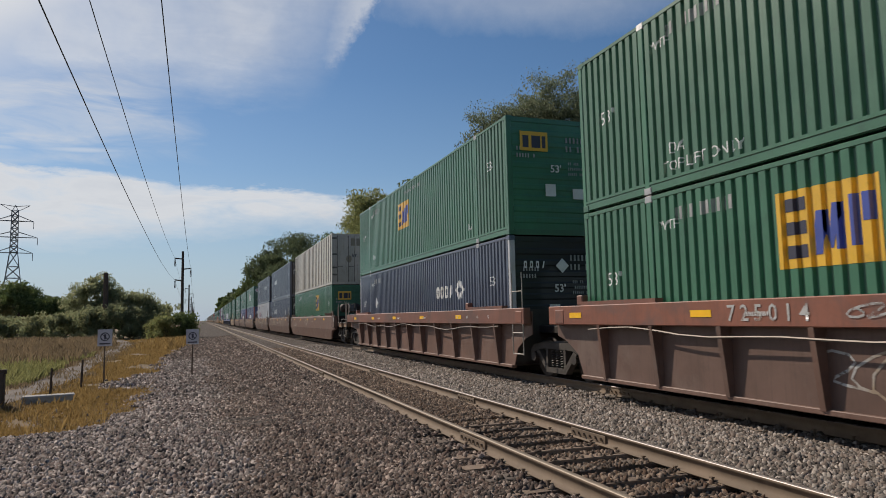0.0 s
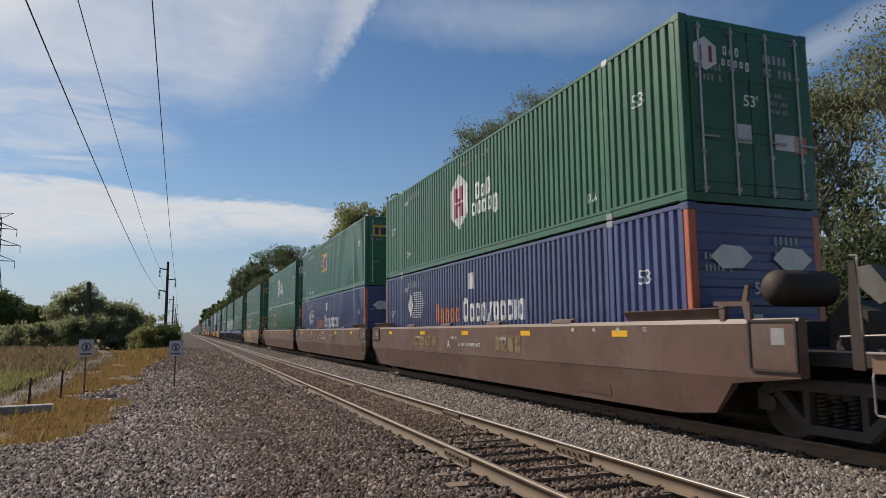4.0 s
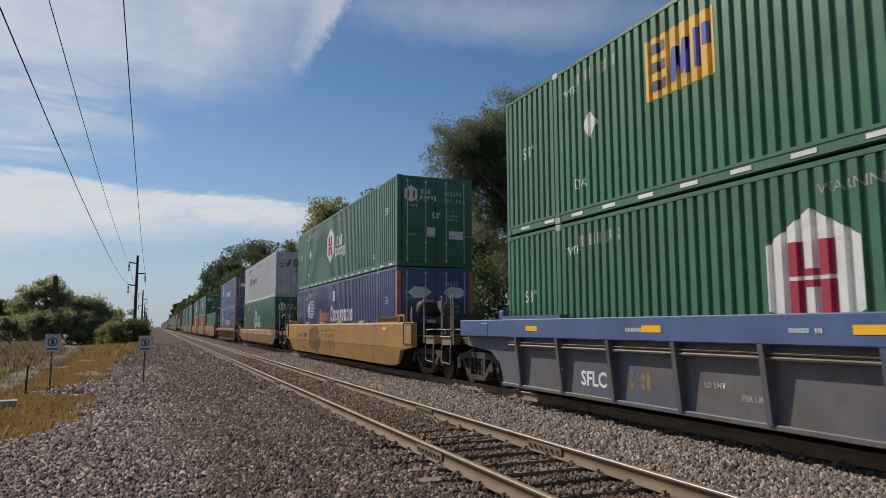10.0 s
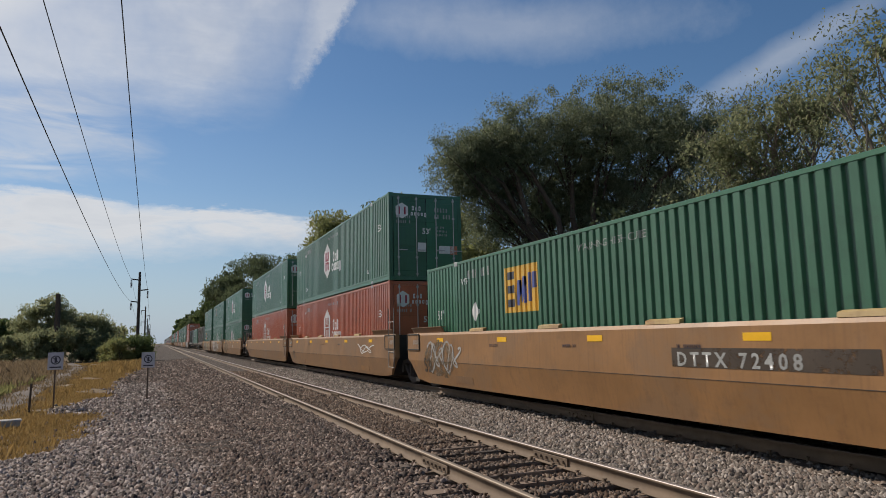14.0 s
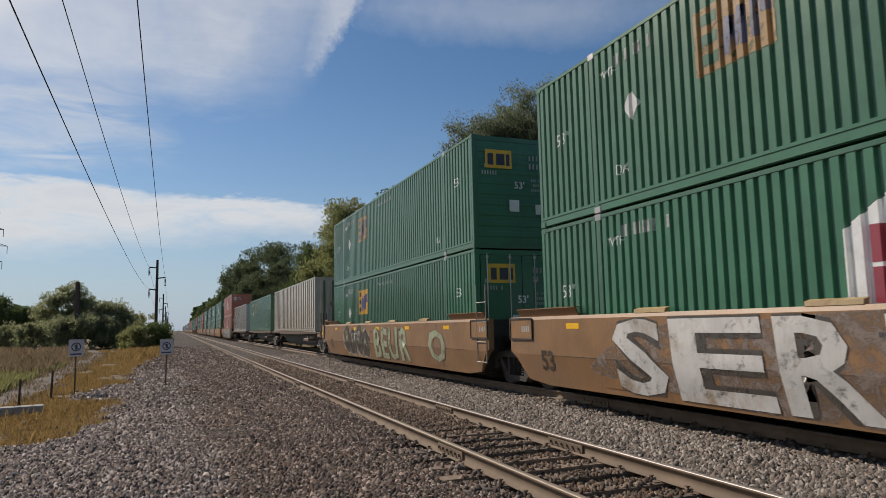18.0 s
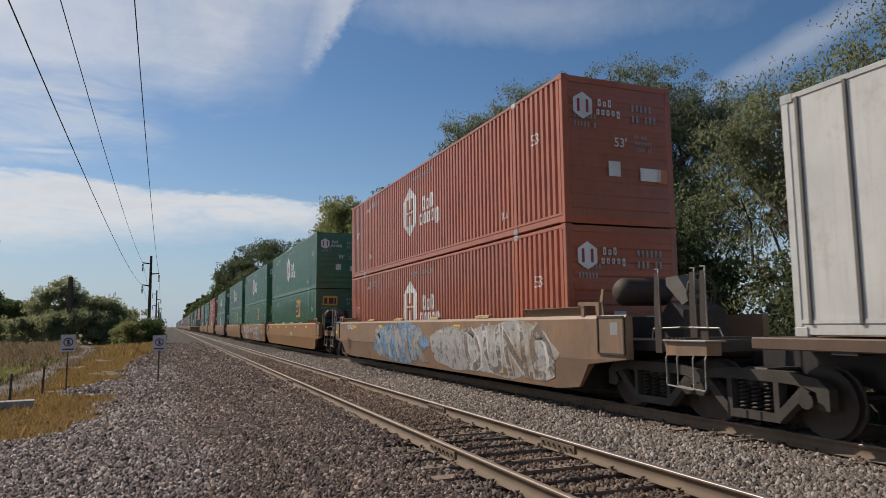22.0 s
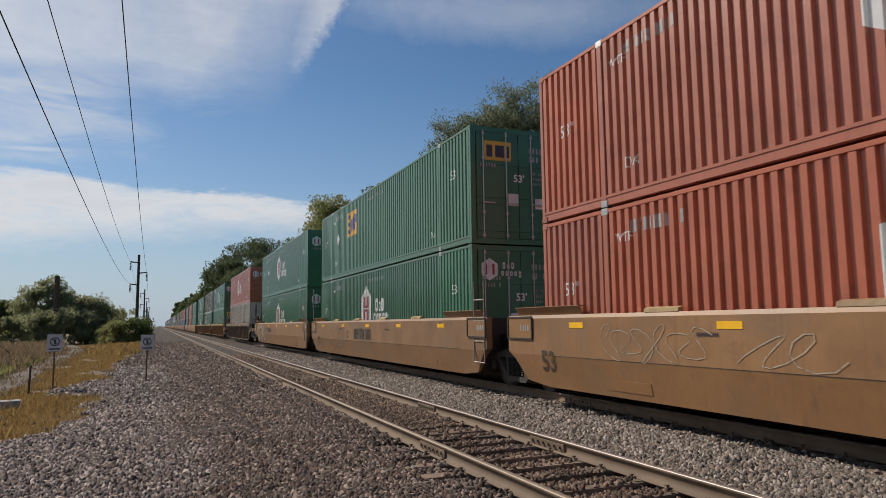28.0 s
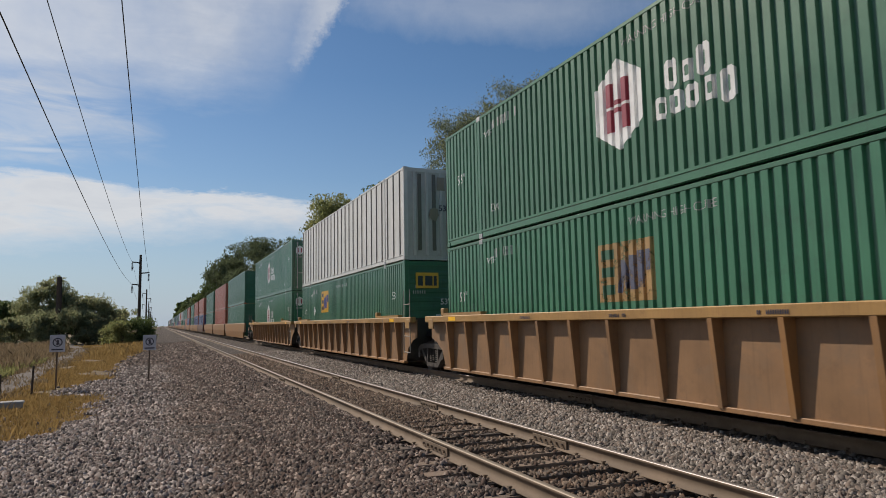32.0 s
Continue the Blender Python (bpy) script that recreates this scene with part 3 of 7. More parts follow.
def track(name, cx, top, joints, label):
    root = empty(name, pose(cx, 0, top), label, "railway track", kind="structure")
    for s in (-0.7525, 0.7525):
        rl = new("rail", RAIL_WORN if name == "near_track" and s < 0 else RAIL)
        rl.parent = root
        rl.location = (s, 0, 0)
    for s, y in joints:
        part("joint_bar", "joint_bar", joint_bar, RAILSIDE, root, "bolted rail joint bar", pose(s * 0.7525, y, 0))
    r = random.Random(name)
    for i in range(3, 60):
        y = i * TIE_STEP
        v = i % 6
        def tie(bm, v=v):
            q = random.Random(v)
            box(bm, -1.3, 1.3, -0.115, 0.115, -0.35, -0.172, 0.012)
            for vert in bm.verts:
                vert.co += Vector((q.uniform(-0.02, 0.02), q.uniform(-0.012, 0.012), q.uniform(-0.008, 0.004)))
        part("tie", ("tie", v), tie, TIEWOOD, root, "", pose(r.uniform(-0.04, 0.04), y + r.uniform(-0.03, 0.03), 0, 0, 0, r.uniform(-1.2, 1.2)))
        if 5 < i < 22:
            for s in (-0.7525, 0.7525):
                part("tie_plate", "tie_plate", spike_plate, RAILSIDE, root, "", pose(s, y, 0))

    def far_ties(bm):
        for i in range(60, 420):
            box(bm, -1.3, 1.3, i * TIE_STEP - 0.115, i * TIE_STEP + 0.115, -0.35, -0.172)
    ob = part("far_ties", "far_ties", far_ties, TIEWOOD, root)
    tagged(ob, kind="stuff")
    return root


track("near_track", NEAR_X, NEAR_Z, [(-1, 8.23), (1, 7.92), (1, 12.3), (-1, 20.1), (1, 19.8)], "empty track with rusty rails on worn wooden ties")
track("far_track", FAR_X, FAR_Z, [(-1, 11.0), (1, 11.2)], "track under the passing train, rails on wooden ties")

# ---- shipping containers ----
LEN, WID, HGT = 16.15, 2.59, 2.9
HALF = WID / 2
PITCH, DEPTH = 0.2, 0.047
BAYS = ((0.09, 1.92), (2.04, 14.11), (14.23, 16.06))


def corrugation(pitch=PITCH, depth=DEPTH, a0=0.14, a1=0.225):
    """Points (y, inset) of the pressed side sheet, bay by bay; a0, a1: where a wall of the groove ends, in pitches."""
    rows = []
    for a, b in BAYS:
        n = max(1, round((b - a) / pitch))
        p = (b - a) / n
        pts = [(a, depth)]
        for i in range(n):
            y = a + i * p
            pts += [(y + p * a0, depth), (y + p * a1, 0.0), (y + p * (1 - a1), 0.0), (y + p * (1 - a0), depth)]
        pts.append((b, depth))
        rows.append(pts)
    return rows


PROFILE = corrugation()
WIDE_PROFILE = corrugation(a0=0.17, a1=0.26)


def inset_at(y):
    for pts in PROFILE:
        if pts[0][0] <= y <= pts[-1][0]:
            return float(np.interp(y, [p[0] for p in pts], [p[1] for p in pts]))
    return 0.0


BREAKS = [p[0] for pts in PROFILE for p in pts]


def side_sheet(bm, pts, z0=0.19, z1=2.83):
    lo = [bm.verts.new((-HALF + 0.008 + d, y, z0)) for y, d in pts]
    hi = [bm.verts.new((-HALF + 0.008 + d, y, z1)) for y, d in pts]
    for i in range(len(pts) - 1):
        bm.faces.new((lo[i], lo[i + 1], hi[i + 1], hi[i]))


def casting(bm):
    box(bm, -0.082, 0.082, -0.089, 0.089, -0.059, 0.059, 0.01)
    rod(bm, (-0.0835, 0, 0), (-0.08, 0, 0), 0.032, 10)


MIRROR = Matrix.Scale(-1, 4, (1, 0, 0))


def draped(bm, flat, corrugated):
    """Lay a mesh given in the plane (y, z) onto the side sheet."""
    if corrugated:
        ys = [v.co.y for v in bm.verts]
        lo, hi = min(ys), max(ys)
        for b in BREAKS:
            if lo < b < hi:
                bmesh.ops.bisect_plane(bm, geom=bm.verts[:] + bm.edges[:] + bm.faces[:], plane_co=(0, b, 0), plane_no=(0, 1, 0))
    for v in bm.verts:
        v.co.x = -HALF + 0.008 - 0.005 + (inset_at(v.co.y) if corrugated else flat)


def poly(bm, pts):
    bm.faces.new([bm.verts.new((0, y, z)) for y, z in pts])


def bar(bm, y, z, w, h):
    poly(bm, [(y, z), (y + w, z), (y + w, z + h), (y, z + h)])


def letters(bm, text, y, z, size, bold=0.0, place=None, space=1.0):
    """Text that reads along -y on the side towards the near track (or by place on another face)."""
    cu = bpy.data.curves.new("letters", "FONT")
    cu.body, cu.size, cu.offset, cu.resolution_u, cu.fill_mode = text, size, bold, 2, "FRONT"
    cu.space_character = space
    ob = bpy.data.objects.new("letters", cu)
    me = ob.to_mesh()
    base = len(bm.verts)
    bm.from_mesh(me)
    ob.to_mesh_clear()
    bpy.data.objects.remove(ob)
    bpy.data.curves.remove(cu)
    bm.verts.ensure_lookup_table()
    for v in bm.verts[base:]:
        v.co = place(v.co) if place else Vector((0, y - v.co.x, z + v.co.y))


def code_bars(bm, y, z, h, n, gap=0.35, seed=0):
    """Unreadable lettering as a row of plain bars that runs along -y."""
    q = random.Random(seed)
    for _ in range(n):
        w = h * 0.3
        y -= w * (1 + gap) + h * 0.12
        if q.random() > 0.1:
            bar(bm, y, z, w, h)


def decal(parent, name, key, build, mat, corrugated=True, flat=0.0, label=""):
    def make(bm):
        build(bm)
        draped(bm, flat, corrugated)
    return part(name, (name, key), make, mat, parent, label)


def round_block(bm, y, z, w, h):
    """Plain upright block with cut corners, w wide along -y and h high from z; wide ones have an upright slot."""
    def ring(ins, top):
        c = 0.2 * (w - 2 * ins)
        y0, y1, z0, z1 = y - ins, y - w + ins, z + top, z + h - top
        return [(y0 - c, z0), (y1 + c, z0), (y1, z0 + c), (y1, z1 - c), (y1 + c, z1), (y0 - c, z1), (y0, z1 - c), (y0, z0 + c)]
    rim = ring(0.0, 0.0)
    if w < 0.055:
        poly(bm, rim)
        return
    slot = ring(0.34 * w, 0.26 * h)
    for i in range(8):
        j = (i + 1) % 8
        poly(bm, [rim[i], rim[j], slot[j], slot[i]])


def mark_row(bm, y, z, w, h, kinds, gap=0.3):
    """A row of plain blocks along -y in place of a word: o round, l narrow, t narrow and tall, b tall, q hanging low, x slanted."""
    for k in kinds:
        wide = w * 0.42 if k in "lt" else w
        if k == "x":
            poly(bm, [(y, z), (y - w * 0.5, z), (y - w, z + h), (y - w * 0.5, z + h)])
        else:
            round_block(bm, y, z - (0.35 * h if k == "q" else 0), wide, h * (1.38 if k in "tbq" else 1.0))
        y -= wide + gap * w


def emp_logo(parent, y, z, corr, old=False):
    """Yellow panel with a dark and two blue block shapes. y: its far edge."""
    decal(parent, "logo_panel", (y, z, corr), lambda bm: bar(bm, y - 1.4, z, 1.4, 0.96), LOGO_FADED if old else LOGO_YELLOW, corr, 0.0, "faded orange logo panel" if old else "yellow logo panel")

    def dark(bm):
        for k in range(3):
            bar(bm, y - 0.44, z + 0.12 + k * 0.29, 0.34, 0.16)

    def blue(bm):
        poly(bm, [(y - 0.5, z + 0.14), (y - 0.58, z + 0.66), (y - 0.72, z + 0.66), (y - 0.64, z + 0.14)])
        poly(bm, [(y - 0.6, z + 0.66), (y - 0.72, z + 0.66), (y - 0.79, z + 0.2), (y - 0.72, z + 0.2)])
        poly(bm, [(y - 0.72, z + 0.2), (y - 0.79, z + 0.2), (y - 0.92, z + 0.72), (y - 0.8, z + 0.72)])
        bar(bm, y - 0.95, z + 0.18, 0.12, 0.54)
        bar(bm, y - 1.14, z + 0.2, 0.12, 0.58)
        bar(bm, y - 1.32, z + 0.46, 0.14, 0.32)
    for nm, fn, mt in (("logo_letter_shape", dark, GREEN if old else LOGO_DARK), ("logo_letter_shape", blue, LOGO_GHOST if old else LOGO_BLUE)):
        def make(bm, fn=fn):
            fn(bm)
            draped(bm, 0.0, corr)
            for v in bm.verts:
                v.co.x -= 0.004
        part(nm, (nm, y, z, corr, mt.name), make, mt, parent)


def hex_logo(parent, y, z, corr, inner):
    """White six-sided badge with bars, and two rows of white blocks beside it. y: far edge, z: middle height."""
    def badge(bm):
        poly(bm, [(y, z + 0.42), (y, z - 0.36), (y - 0.62, z - 0.74), (y - 1.22, z - 0.36), (y - 1.22, z + 0.42), (y - 0.62, z + 0.8)])

    def cross(bm):
        for k in (0.3, 0.7):
            bar(bm, y - k - 0.22, z - 0.4, 0.22, 0.38)
            bar(bm, y - k - 0.22, z + 0.03, 0.22, 0.4)
        bar(bm, y - 0.695, z - 0.1, 0.17, 0.08)
        bar(bm, y - 0.695, z + 0.03, 0.17, 0.08)

    def blocks(bm):
        mark_row(bm, y - 1.74, z - 0.12, 0.25, 0.32, "bob", 0.3)
        mark_row(bm, y - 1.5, z - 0.52, 0.25, 0.34, "ooooq", 0.3)
    decal(parent, "logo_badge", (y, z, corr), badge, SIGNWHITE, corr, 0.0, "white six-sided badge")

    def make(bm):
        cross(bm)
        draped(bm, 0.0, corr)
        for v in bm.verts:
            v.co.x -= 0.004
    part("badge_cross", ("badge_cross", y, z, corr), make, inner, parent)
    decal(parent, "logo_lettering", (y, z, corr), blocks, SIGNWHITE, corr)


def side_marks(parent, dark_ink, corr, seed, plain=False):
    ink = LOGO_DARK if dark_ink else SIGNWHITE
    if not corr:
        return
    decal(parent, "length_mark", ("f", corr), lambda bm: letters(bm, "53'", 15.45, 1.5, 0.34), ink, corr)
    decal(parent, "length_mark", ("n", corr), lambda bm: letters(bm, "53'", 1.25, 1.75, 0.34), ink, corr)
    decal(parent, "number_mark", (seed, corr), lambda bm: code_bars(bm, 13.6, 2.42, 0.2, 11, 0.5, seed), ink if dark_ink else FADEDWHITE, corr)
    decal(parent, "small_mark", corr, lambda bm: (letters(bm, "WTP", 13.95, 2.3, 0.22), letters(bm, "DA", 13.6, 0.55, 0.26), letters(bm, "DA", 2.7, 0.42, 0.26)), ink, corr)
    if not plain:
        decal(parent, "warning_text", corr, lambda bm: letters(bm, "WARNING HIGH CUBE", 8.8, 2.5, 0.18), ink if dark_ink else FADEDWHITE, corr)
    if seed % 2 == 0:
        decal(parent, "lifting_text", corr, lambda bm: letters(bm, "TOP LIFT ONLY", 13.75 if seed % 4 else 3.5, 0.28, 0.24), ink, corr)
    if seed % 3 == 0:
        yy = 13.1 if seed % 2 else 3.3
        decal(parent, "placard", (yy, corr), lambda bm: poly(bm, [(yy, 1.35), (yy + 0.2, 1.62), (yy, 1.89), (yy - 0.2, 1.62)]), SIGNWHITE, corr, 0.0, "white diamond placard")


def lock_gear(parent, x, mat):
    def build(bm):
        rod(bm, (0, -0.04, 0.12), (0, -0.04, 2.78), 0.017, 8)
        for z in (0.2, 0.75, 2.1, 2.7):
            box(bm, -0.035, 0.035, -0.062, -0.0, z - 0.03, z + 0.03)
        box(bm, -0.02, 0.3, -0.07, -0.05, 0.98, 1.01)
    return part("lock_rod", "lock_rod", build, mat, parent, "steel locking rod", pose(x, 0, 0))


def place_end(x, z):
    """Lay text on the near end, reading along +x."""
    return lambda c: Vector((x + c.x, -0.022, z + c.y))


def end_row(bm, x, z, w, h, kinds, gap):
    """A row of plain blocks on the near end, along +x."""
    base = len(bm.verts)
    mark_row(bm, 0.0, 0.0, w, h, kinds, gap)
    bm.verts.ensure_lookup_table()
    for v in bm.verts[base:]:
        v.co = Vector((x - v.co.y, -0.024, z + v.co.z))


def end_marks(parent, kind, logo, seed):
    def flat(build):
        def make(bm):
            build(bm)
        return make
    ink = LOGO_DARK if kind == "white" else SIGNWHITE
    if logo == "train_bare":
        return
    part("length_mark", "end53", flat(lambda bm: letters(bm, "53'", 0, 0, 0.26, 0.004, place_end(-0.15, 1.55))), ink, parent)

    def rows(bm):
        for k, (x, z, w, h) in enumerate(((0.3, 2.3, 0.7, 0.14), (0.3, 2.08, 0.7, 0.14), (-1.05, 2.05, 0.6, 0.1), (-1.05, 1.88, 0.55, 0.1), (0.35, 1.75, 0.35, 0.07), (0.35, 1.62, 0.5, 0.07), (0.35, 1.49, 0.45, 0.07))):
            n = max(2, int(w / (h * 0.75)))
            for i in range(n):
                if (i * 7 + k * 3 + seed) % 9:
                    x0 = x + i * h * 0.75
                    bm.faces.new([bm.verts.new(p) for p in ((x0, -0.022, z), (x0 + h * 0.36, -0.022, z), (x0 + h * 0.36, -0.022, z + h), (x0, -0.022, z + h))])
    if kind == "white" and logo == "none":
        def column(bm):
            for k in range(9):
                for x in (0.86, 0.98):
                    if (k * 5 + seed + int(x * 50)) % 7:
                        z = 2.45 - k * 0.15
                        bm.faces.new([bm.verts.new(p) for p in ((x, -0.022, z), (x + 0.07, -0.022, z), (x + 0.07, -0.022, z + 0.11), (x, -0.022, z + 0.11))])
        part("code_lettering", ("end_column", seed % 4), column, LOGO_DARK, parent)
        for x in (-0.2, 0.12):
            part("pasted_square", ("pasted", x), lambda bm, x=x: bm.faces.new([bm.verts.new(p) for p in ((x, -0.025, 2.2), (x + 0.26, -0.025, 2.2), (x + 0.26, -0.025, 2.62), (x, -0.025, 2.62))]), TANPATCH, parent, "faded tan pasted square")
        part("stain", "end_stain", lambda bm: bm.faces.new([bm.verts.new((-0.32 + 0.17 * math.sin(i * 0.9), -0.0225, 1.45 + 0.2 * math.cos(i * 0.9) * (1 + 0.3 * (i % 2)))) for i in range(7)]), TANPATCH, parent, "rubbed brown stain")
        return
    part("code_lettering", ("end_rows", seed % 4), rows, ink if ink is LOGO_DARK else FADEDWHITE, parent)

    def sheetlet(x, z, w, h):
        return lambda bm: bm.faces.new([bm.verts.new(p) for p in ((x, -0.024, z), (x + w, -0.024, z), (x + w, -0.024, z + h), (x, -0.024, z + h))])
    part("paper_notice", "paper_a", sheetlet(-0.3, 0.95, 0.28, 0.3), SIGNWHITE, parent, "white pasted notice")
    part("weight_plate", ("wp", seed % 2), sheetlet(0.45 if seed % 2 else -0.35, 0.9, 0.5, 0.26), SIGNWHITE, parent, "white weight panel")
    if seed % 3:
        part("paper_notice", "paper_o", sheetlet(0.85, 0.88, 0.26, 0.28), LOGO_ORANGE, parent, "orange label")
    if logo in ("emp", "emp_old"):
        part("logo_panel", "end_emp", sheetlet(-0.95, 2.05, 0.75, 0.48), LOGO_YELLOW, parent, "yellow logo panel")
        def shapes(bm):
            for x, w in ((-0.88, 0.16), (-0.64, 0.24), (-0.36, 0.1)):
                bm.faces.new([bm.verts.new(p) for p in ((x, -0.027, 2.13), (x + w, -0.027, 2.13), (x + w, -0.027, 2.43), (x, -0.027, 2.43))])
        part("logo_letter_shape", "end_emp_l", shapes, LOGO_DARK, parent)
    elif logo == "hub":
        def hexa(bm):
            bm.faces.new([bm.verts.new((-0.85 + 0.25 * math.sin(i * math.pi / 3), -0.024, 2.3 + 0.27 * math.cos(i * math.pi / 3))) for i in range(6)])
        part("logo_badge", "end_hub", hexa, SIGNWHITE, parent, "white six-sided badge")
        def bars_(bm):
            for x in (-0.98, -0.78):
                bm.faces.new([bm.verts.new(p) for p in ((x, -0.027, 2.17), (x + 0.06, -0.027, 2.17), (x + 0.06, -0.027, 2.43), (x, -0.027, 2.43))])
        part("badge_cross", "end_hub_b", bars_, LOGO_RED, parent)
        part("logo_lettering", "end_hub_t", lambda bm: (end_row(bm, -0.5, 2.32, 0.07, 0.11, "bob", 0.7), end_row(bm, -0.54, 2.15, 0.07, 0.11, "ooooq", 0.7)), SIGNWHITE, parent)
    elif logo == "xpo":
        part("logo_lettering", "end_xpo", lambda bm: end_row(bm, -0.62, 1.95, 0.3, 0.46, "xoo", 0.45), LOGO_RED, parent, "red block lettering")
    elif logo == "umax":
        part("logo_lettering", "end_umax", lambda bm: end_row(bm, -0.95, 2.12, 0.08, 0.17, "ooox", 1.0), SIGNWHITE, parent)
        part("placard", "end_diamond", lambda bm: bm.faces.new([bm.verts.new(p) for p in ((-0.1, -0.024, 2.18), (0.08, -0.024, 2.0), (0.26, -0.024, 2.18), (0.08, -0.024, 2.36))]), SIGNWHITE, parent)
    elif logo == "train":
        for x in (-0.95, 0.25):
            part("logo_badge", ("end_eye", x), lambda bm, x=x: bm.faces.new([bm.verts.new(p) for p in ((x, -0.024, 2.1), (x + 0.22, -0.024, 1.92), (x + 0.6, -0.024, 1.94), (x + 0.8, -0.024, 2.1), (x + 0.6, -0.024, 2.26), (x + 0.22, -0.024, 2.28))]), SIGNWHITE, parent, "white eye-shaped emblem")


LOOK = {
    "green": (GREEN, "dark green corrugated steel shipping container"),
    "navy": (NAVY, "navy blue corrugated steel shipping container"),
    "blue": (BLUE, "bright blue corrugated steel shipping container"),
    "red": (RED, "faded orange-red corrugated steel shipping container"),
    "white": (WHITE, "white corrugated steel shipping container"),
    "panel": (DULLWHITE, "off-white panelled container with dark posts"),
    "panel_white": (PANELWHITE, "grey-white panelled container with dark posts"),
}
PANELS = ("panel", "panel_white")
CARGO = []
BOXES = {}


def container(color, logo, door, u, z, seed=0, where="upper", far=False):
    """One 53-foot box whose near end is u metres along the train, standing at height z over the rail."""
    mat, text = LOOK[color]
    ends = "doors" if door else "end wall"
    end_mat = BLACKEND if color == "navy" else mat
    root = empty("shipping_container", pose(FAR_X, u, FAR_Z + z), f"{text}, {where} of two, {ends} shown" if where != "single" else f"{text}, single, {ends} shown", "container", "containers on the train")
    CARGO.append((root, u, FAR_Z + z))
    BOXES[u, where] = root
    corr = color not in PANELS
    # side sheets
    if corr:
        wide = color != "green"
        for k, pts in enumerate(WIDE_PROFILE if wide else PROFILE):
            for m in (Matrix(), MIRROR) if not far else (Matrix(),):
                part("side_panel", ("side_panel", k, wide), lambda bm, pts=pts: side_sheet(bm, pts), mat, root, "", m)
    else:
        for m in (Matrix(), MIRROR):
            part("side_panel", "flat_side", lambda bm: box(bm, -HALF + 0.012, -HALF + 0.03, 0.05, 16.1, 0.14, 2.84), mat, root, "", m)
        if far:
            part("panel_posts", "posts_joined", lambda bm: [box(bm, -HALF - 0.012, -HALF + 0.02, 0.62 * i - 0.225, 0.62 * i - 0.175, 0.14, 2.84) for i in range(1, 27)], POSTGREY, root)
        else:
            for i in range(1, 27):
                part("panel_post", "panel_post", lambda bm: box(bm, -HALF - 0.014, -HALF + 0.02, -0.024, 0.024, 0.14, 2.84, 0.006), POSTGREY, root, "", pose(0, 0.62 * i - 0.2, 0))
    # frame
    def rail_lo(bm):
        plate(bm, [(-HALF + 0.012, 0.03), (-HALF + 0.06, 0.03), (-HALF + 0.06, 0.2), (-HALF, 0.2), (-HALF, 0.155), (-HALF + 0.012, 0.145)], "y", 0.1, 16.05)
    for m in (Matrix(), MIRROR) if not far else (Matrix(),):
        part("bottom_rail", "bottom_rail", rail_lo, mat, root, "", m)
        part("top_rail", "top_rail", lambda bm: box(bm, -HALF, -HALF + 0.07, 0.1, 16.05, 2.82, 2.89, 0.008), mat, root, "", m)
        for y in (0.06, 16.09):
            part("corner_post", "corner_post", lambda bm: box(bm, -HALF, -HALF + 0.14, -0.055, 0.055, 0.1, 2.8, 0.012), ORANGE_POST if color == "blue" else (WHITE if color == "navy" and seed % 2 else mat), root, "", m @ pose(0, y, 0))
        for y in (1.98, 14.17) if m is not MIRROR else ():
            part("side_post", "side_post", lambda bm: box(bm, -HALF - 0.002, -HALF + 0.05, -0.065, 0.065, 0.1, 2.86, 0.01), mat, root, "", m @ pose(0, y, 0))
        if not far:
            for y in (0.09, 1.98, 14.17, 16.06):
                for zz in (0.059, 2.845):
                    if m is not MIRROR or y == 0.09:
                        part("corner_casting", "corner_casting", casting, mat if y in (0.09, 16.06) else GALV, root, "", m @ pose(-HALF + 0.078, y, zz))
    part("roof", "roof", lambda bm: [box(bm, -HALF + 0.04, HALF - 0.04, 0.1 + i * 0.4, 0.4 + i * 0.4, 2.855, 2.885) for i in range(40)] + [box(bm, -HALF + 0.04, HALF - 0.04, 0.05, 16.1, 2.83, 2.87)], mat, root)
    if not far:
        part("floor", "floor", lambda bm: box(bm, -HALF + 0.05, HALF - 0.05, 0.05, 16.1, 0.02, 0.14), mat, root)
    # far end
    if not far:
        part("far_wall", "far_wall", lambda bm: box(bm, -HALF + 0.1, HALF - 0.1, 16.06, 16.11, 0.05, 2.85), mat, root)
    # near end
    part("end_sill", "end_sill", lambda bm: box(bm, -HALF + 0.14, HALF - 0.14, 0.0, 0.08, 0.0, 0.13), mat, root)
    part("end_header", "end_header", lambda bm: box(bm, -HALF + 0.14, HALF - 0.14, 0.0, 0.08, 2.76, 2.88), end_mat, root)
    if door:
        for s in (-1, 1):
            def leaf(bm, s=s):
                x0, x1 = (-HALF + 0.15, -0.01) if s < 0 else (0.01, HALF - 0.15)
                ol = [(0.06, 0.14), (-0.005, 0.14)]
                for k in range(3):
                    z0 = 0.3 + k * 0.82
                    ol += [(-0.005, z0), (-0.017, z0 + 0.012), (-0.017, z0 + 0.648), (-0.005, z0 + 0.66)]
                plate(bm, ol + [(-0.005, 2.75), (0.06, 2.75)], "x", x0, x1)
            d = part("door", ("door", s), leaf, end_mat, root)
            for x in ((-0.98, -0.35) if s < 0 else (0.35, 0.98)):
                if far:
                    break
                lock_gear(d, x, GALV if corr else POSTGREY)
            if not corr and not far:
                for z in (0.55, 0.95, 1.7, 2.62):
                    part("hinge", "hinge", lambda bm: box(bm, -0.13, 0.13, -0.035, 0.0, -0.05, 0.05, 0.01), POSTGREY, d, "dark steel hinge", pose(s * (HALF - 0.16), 0, z))
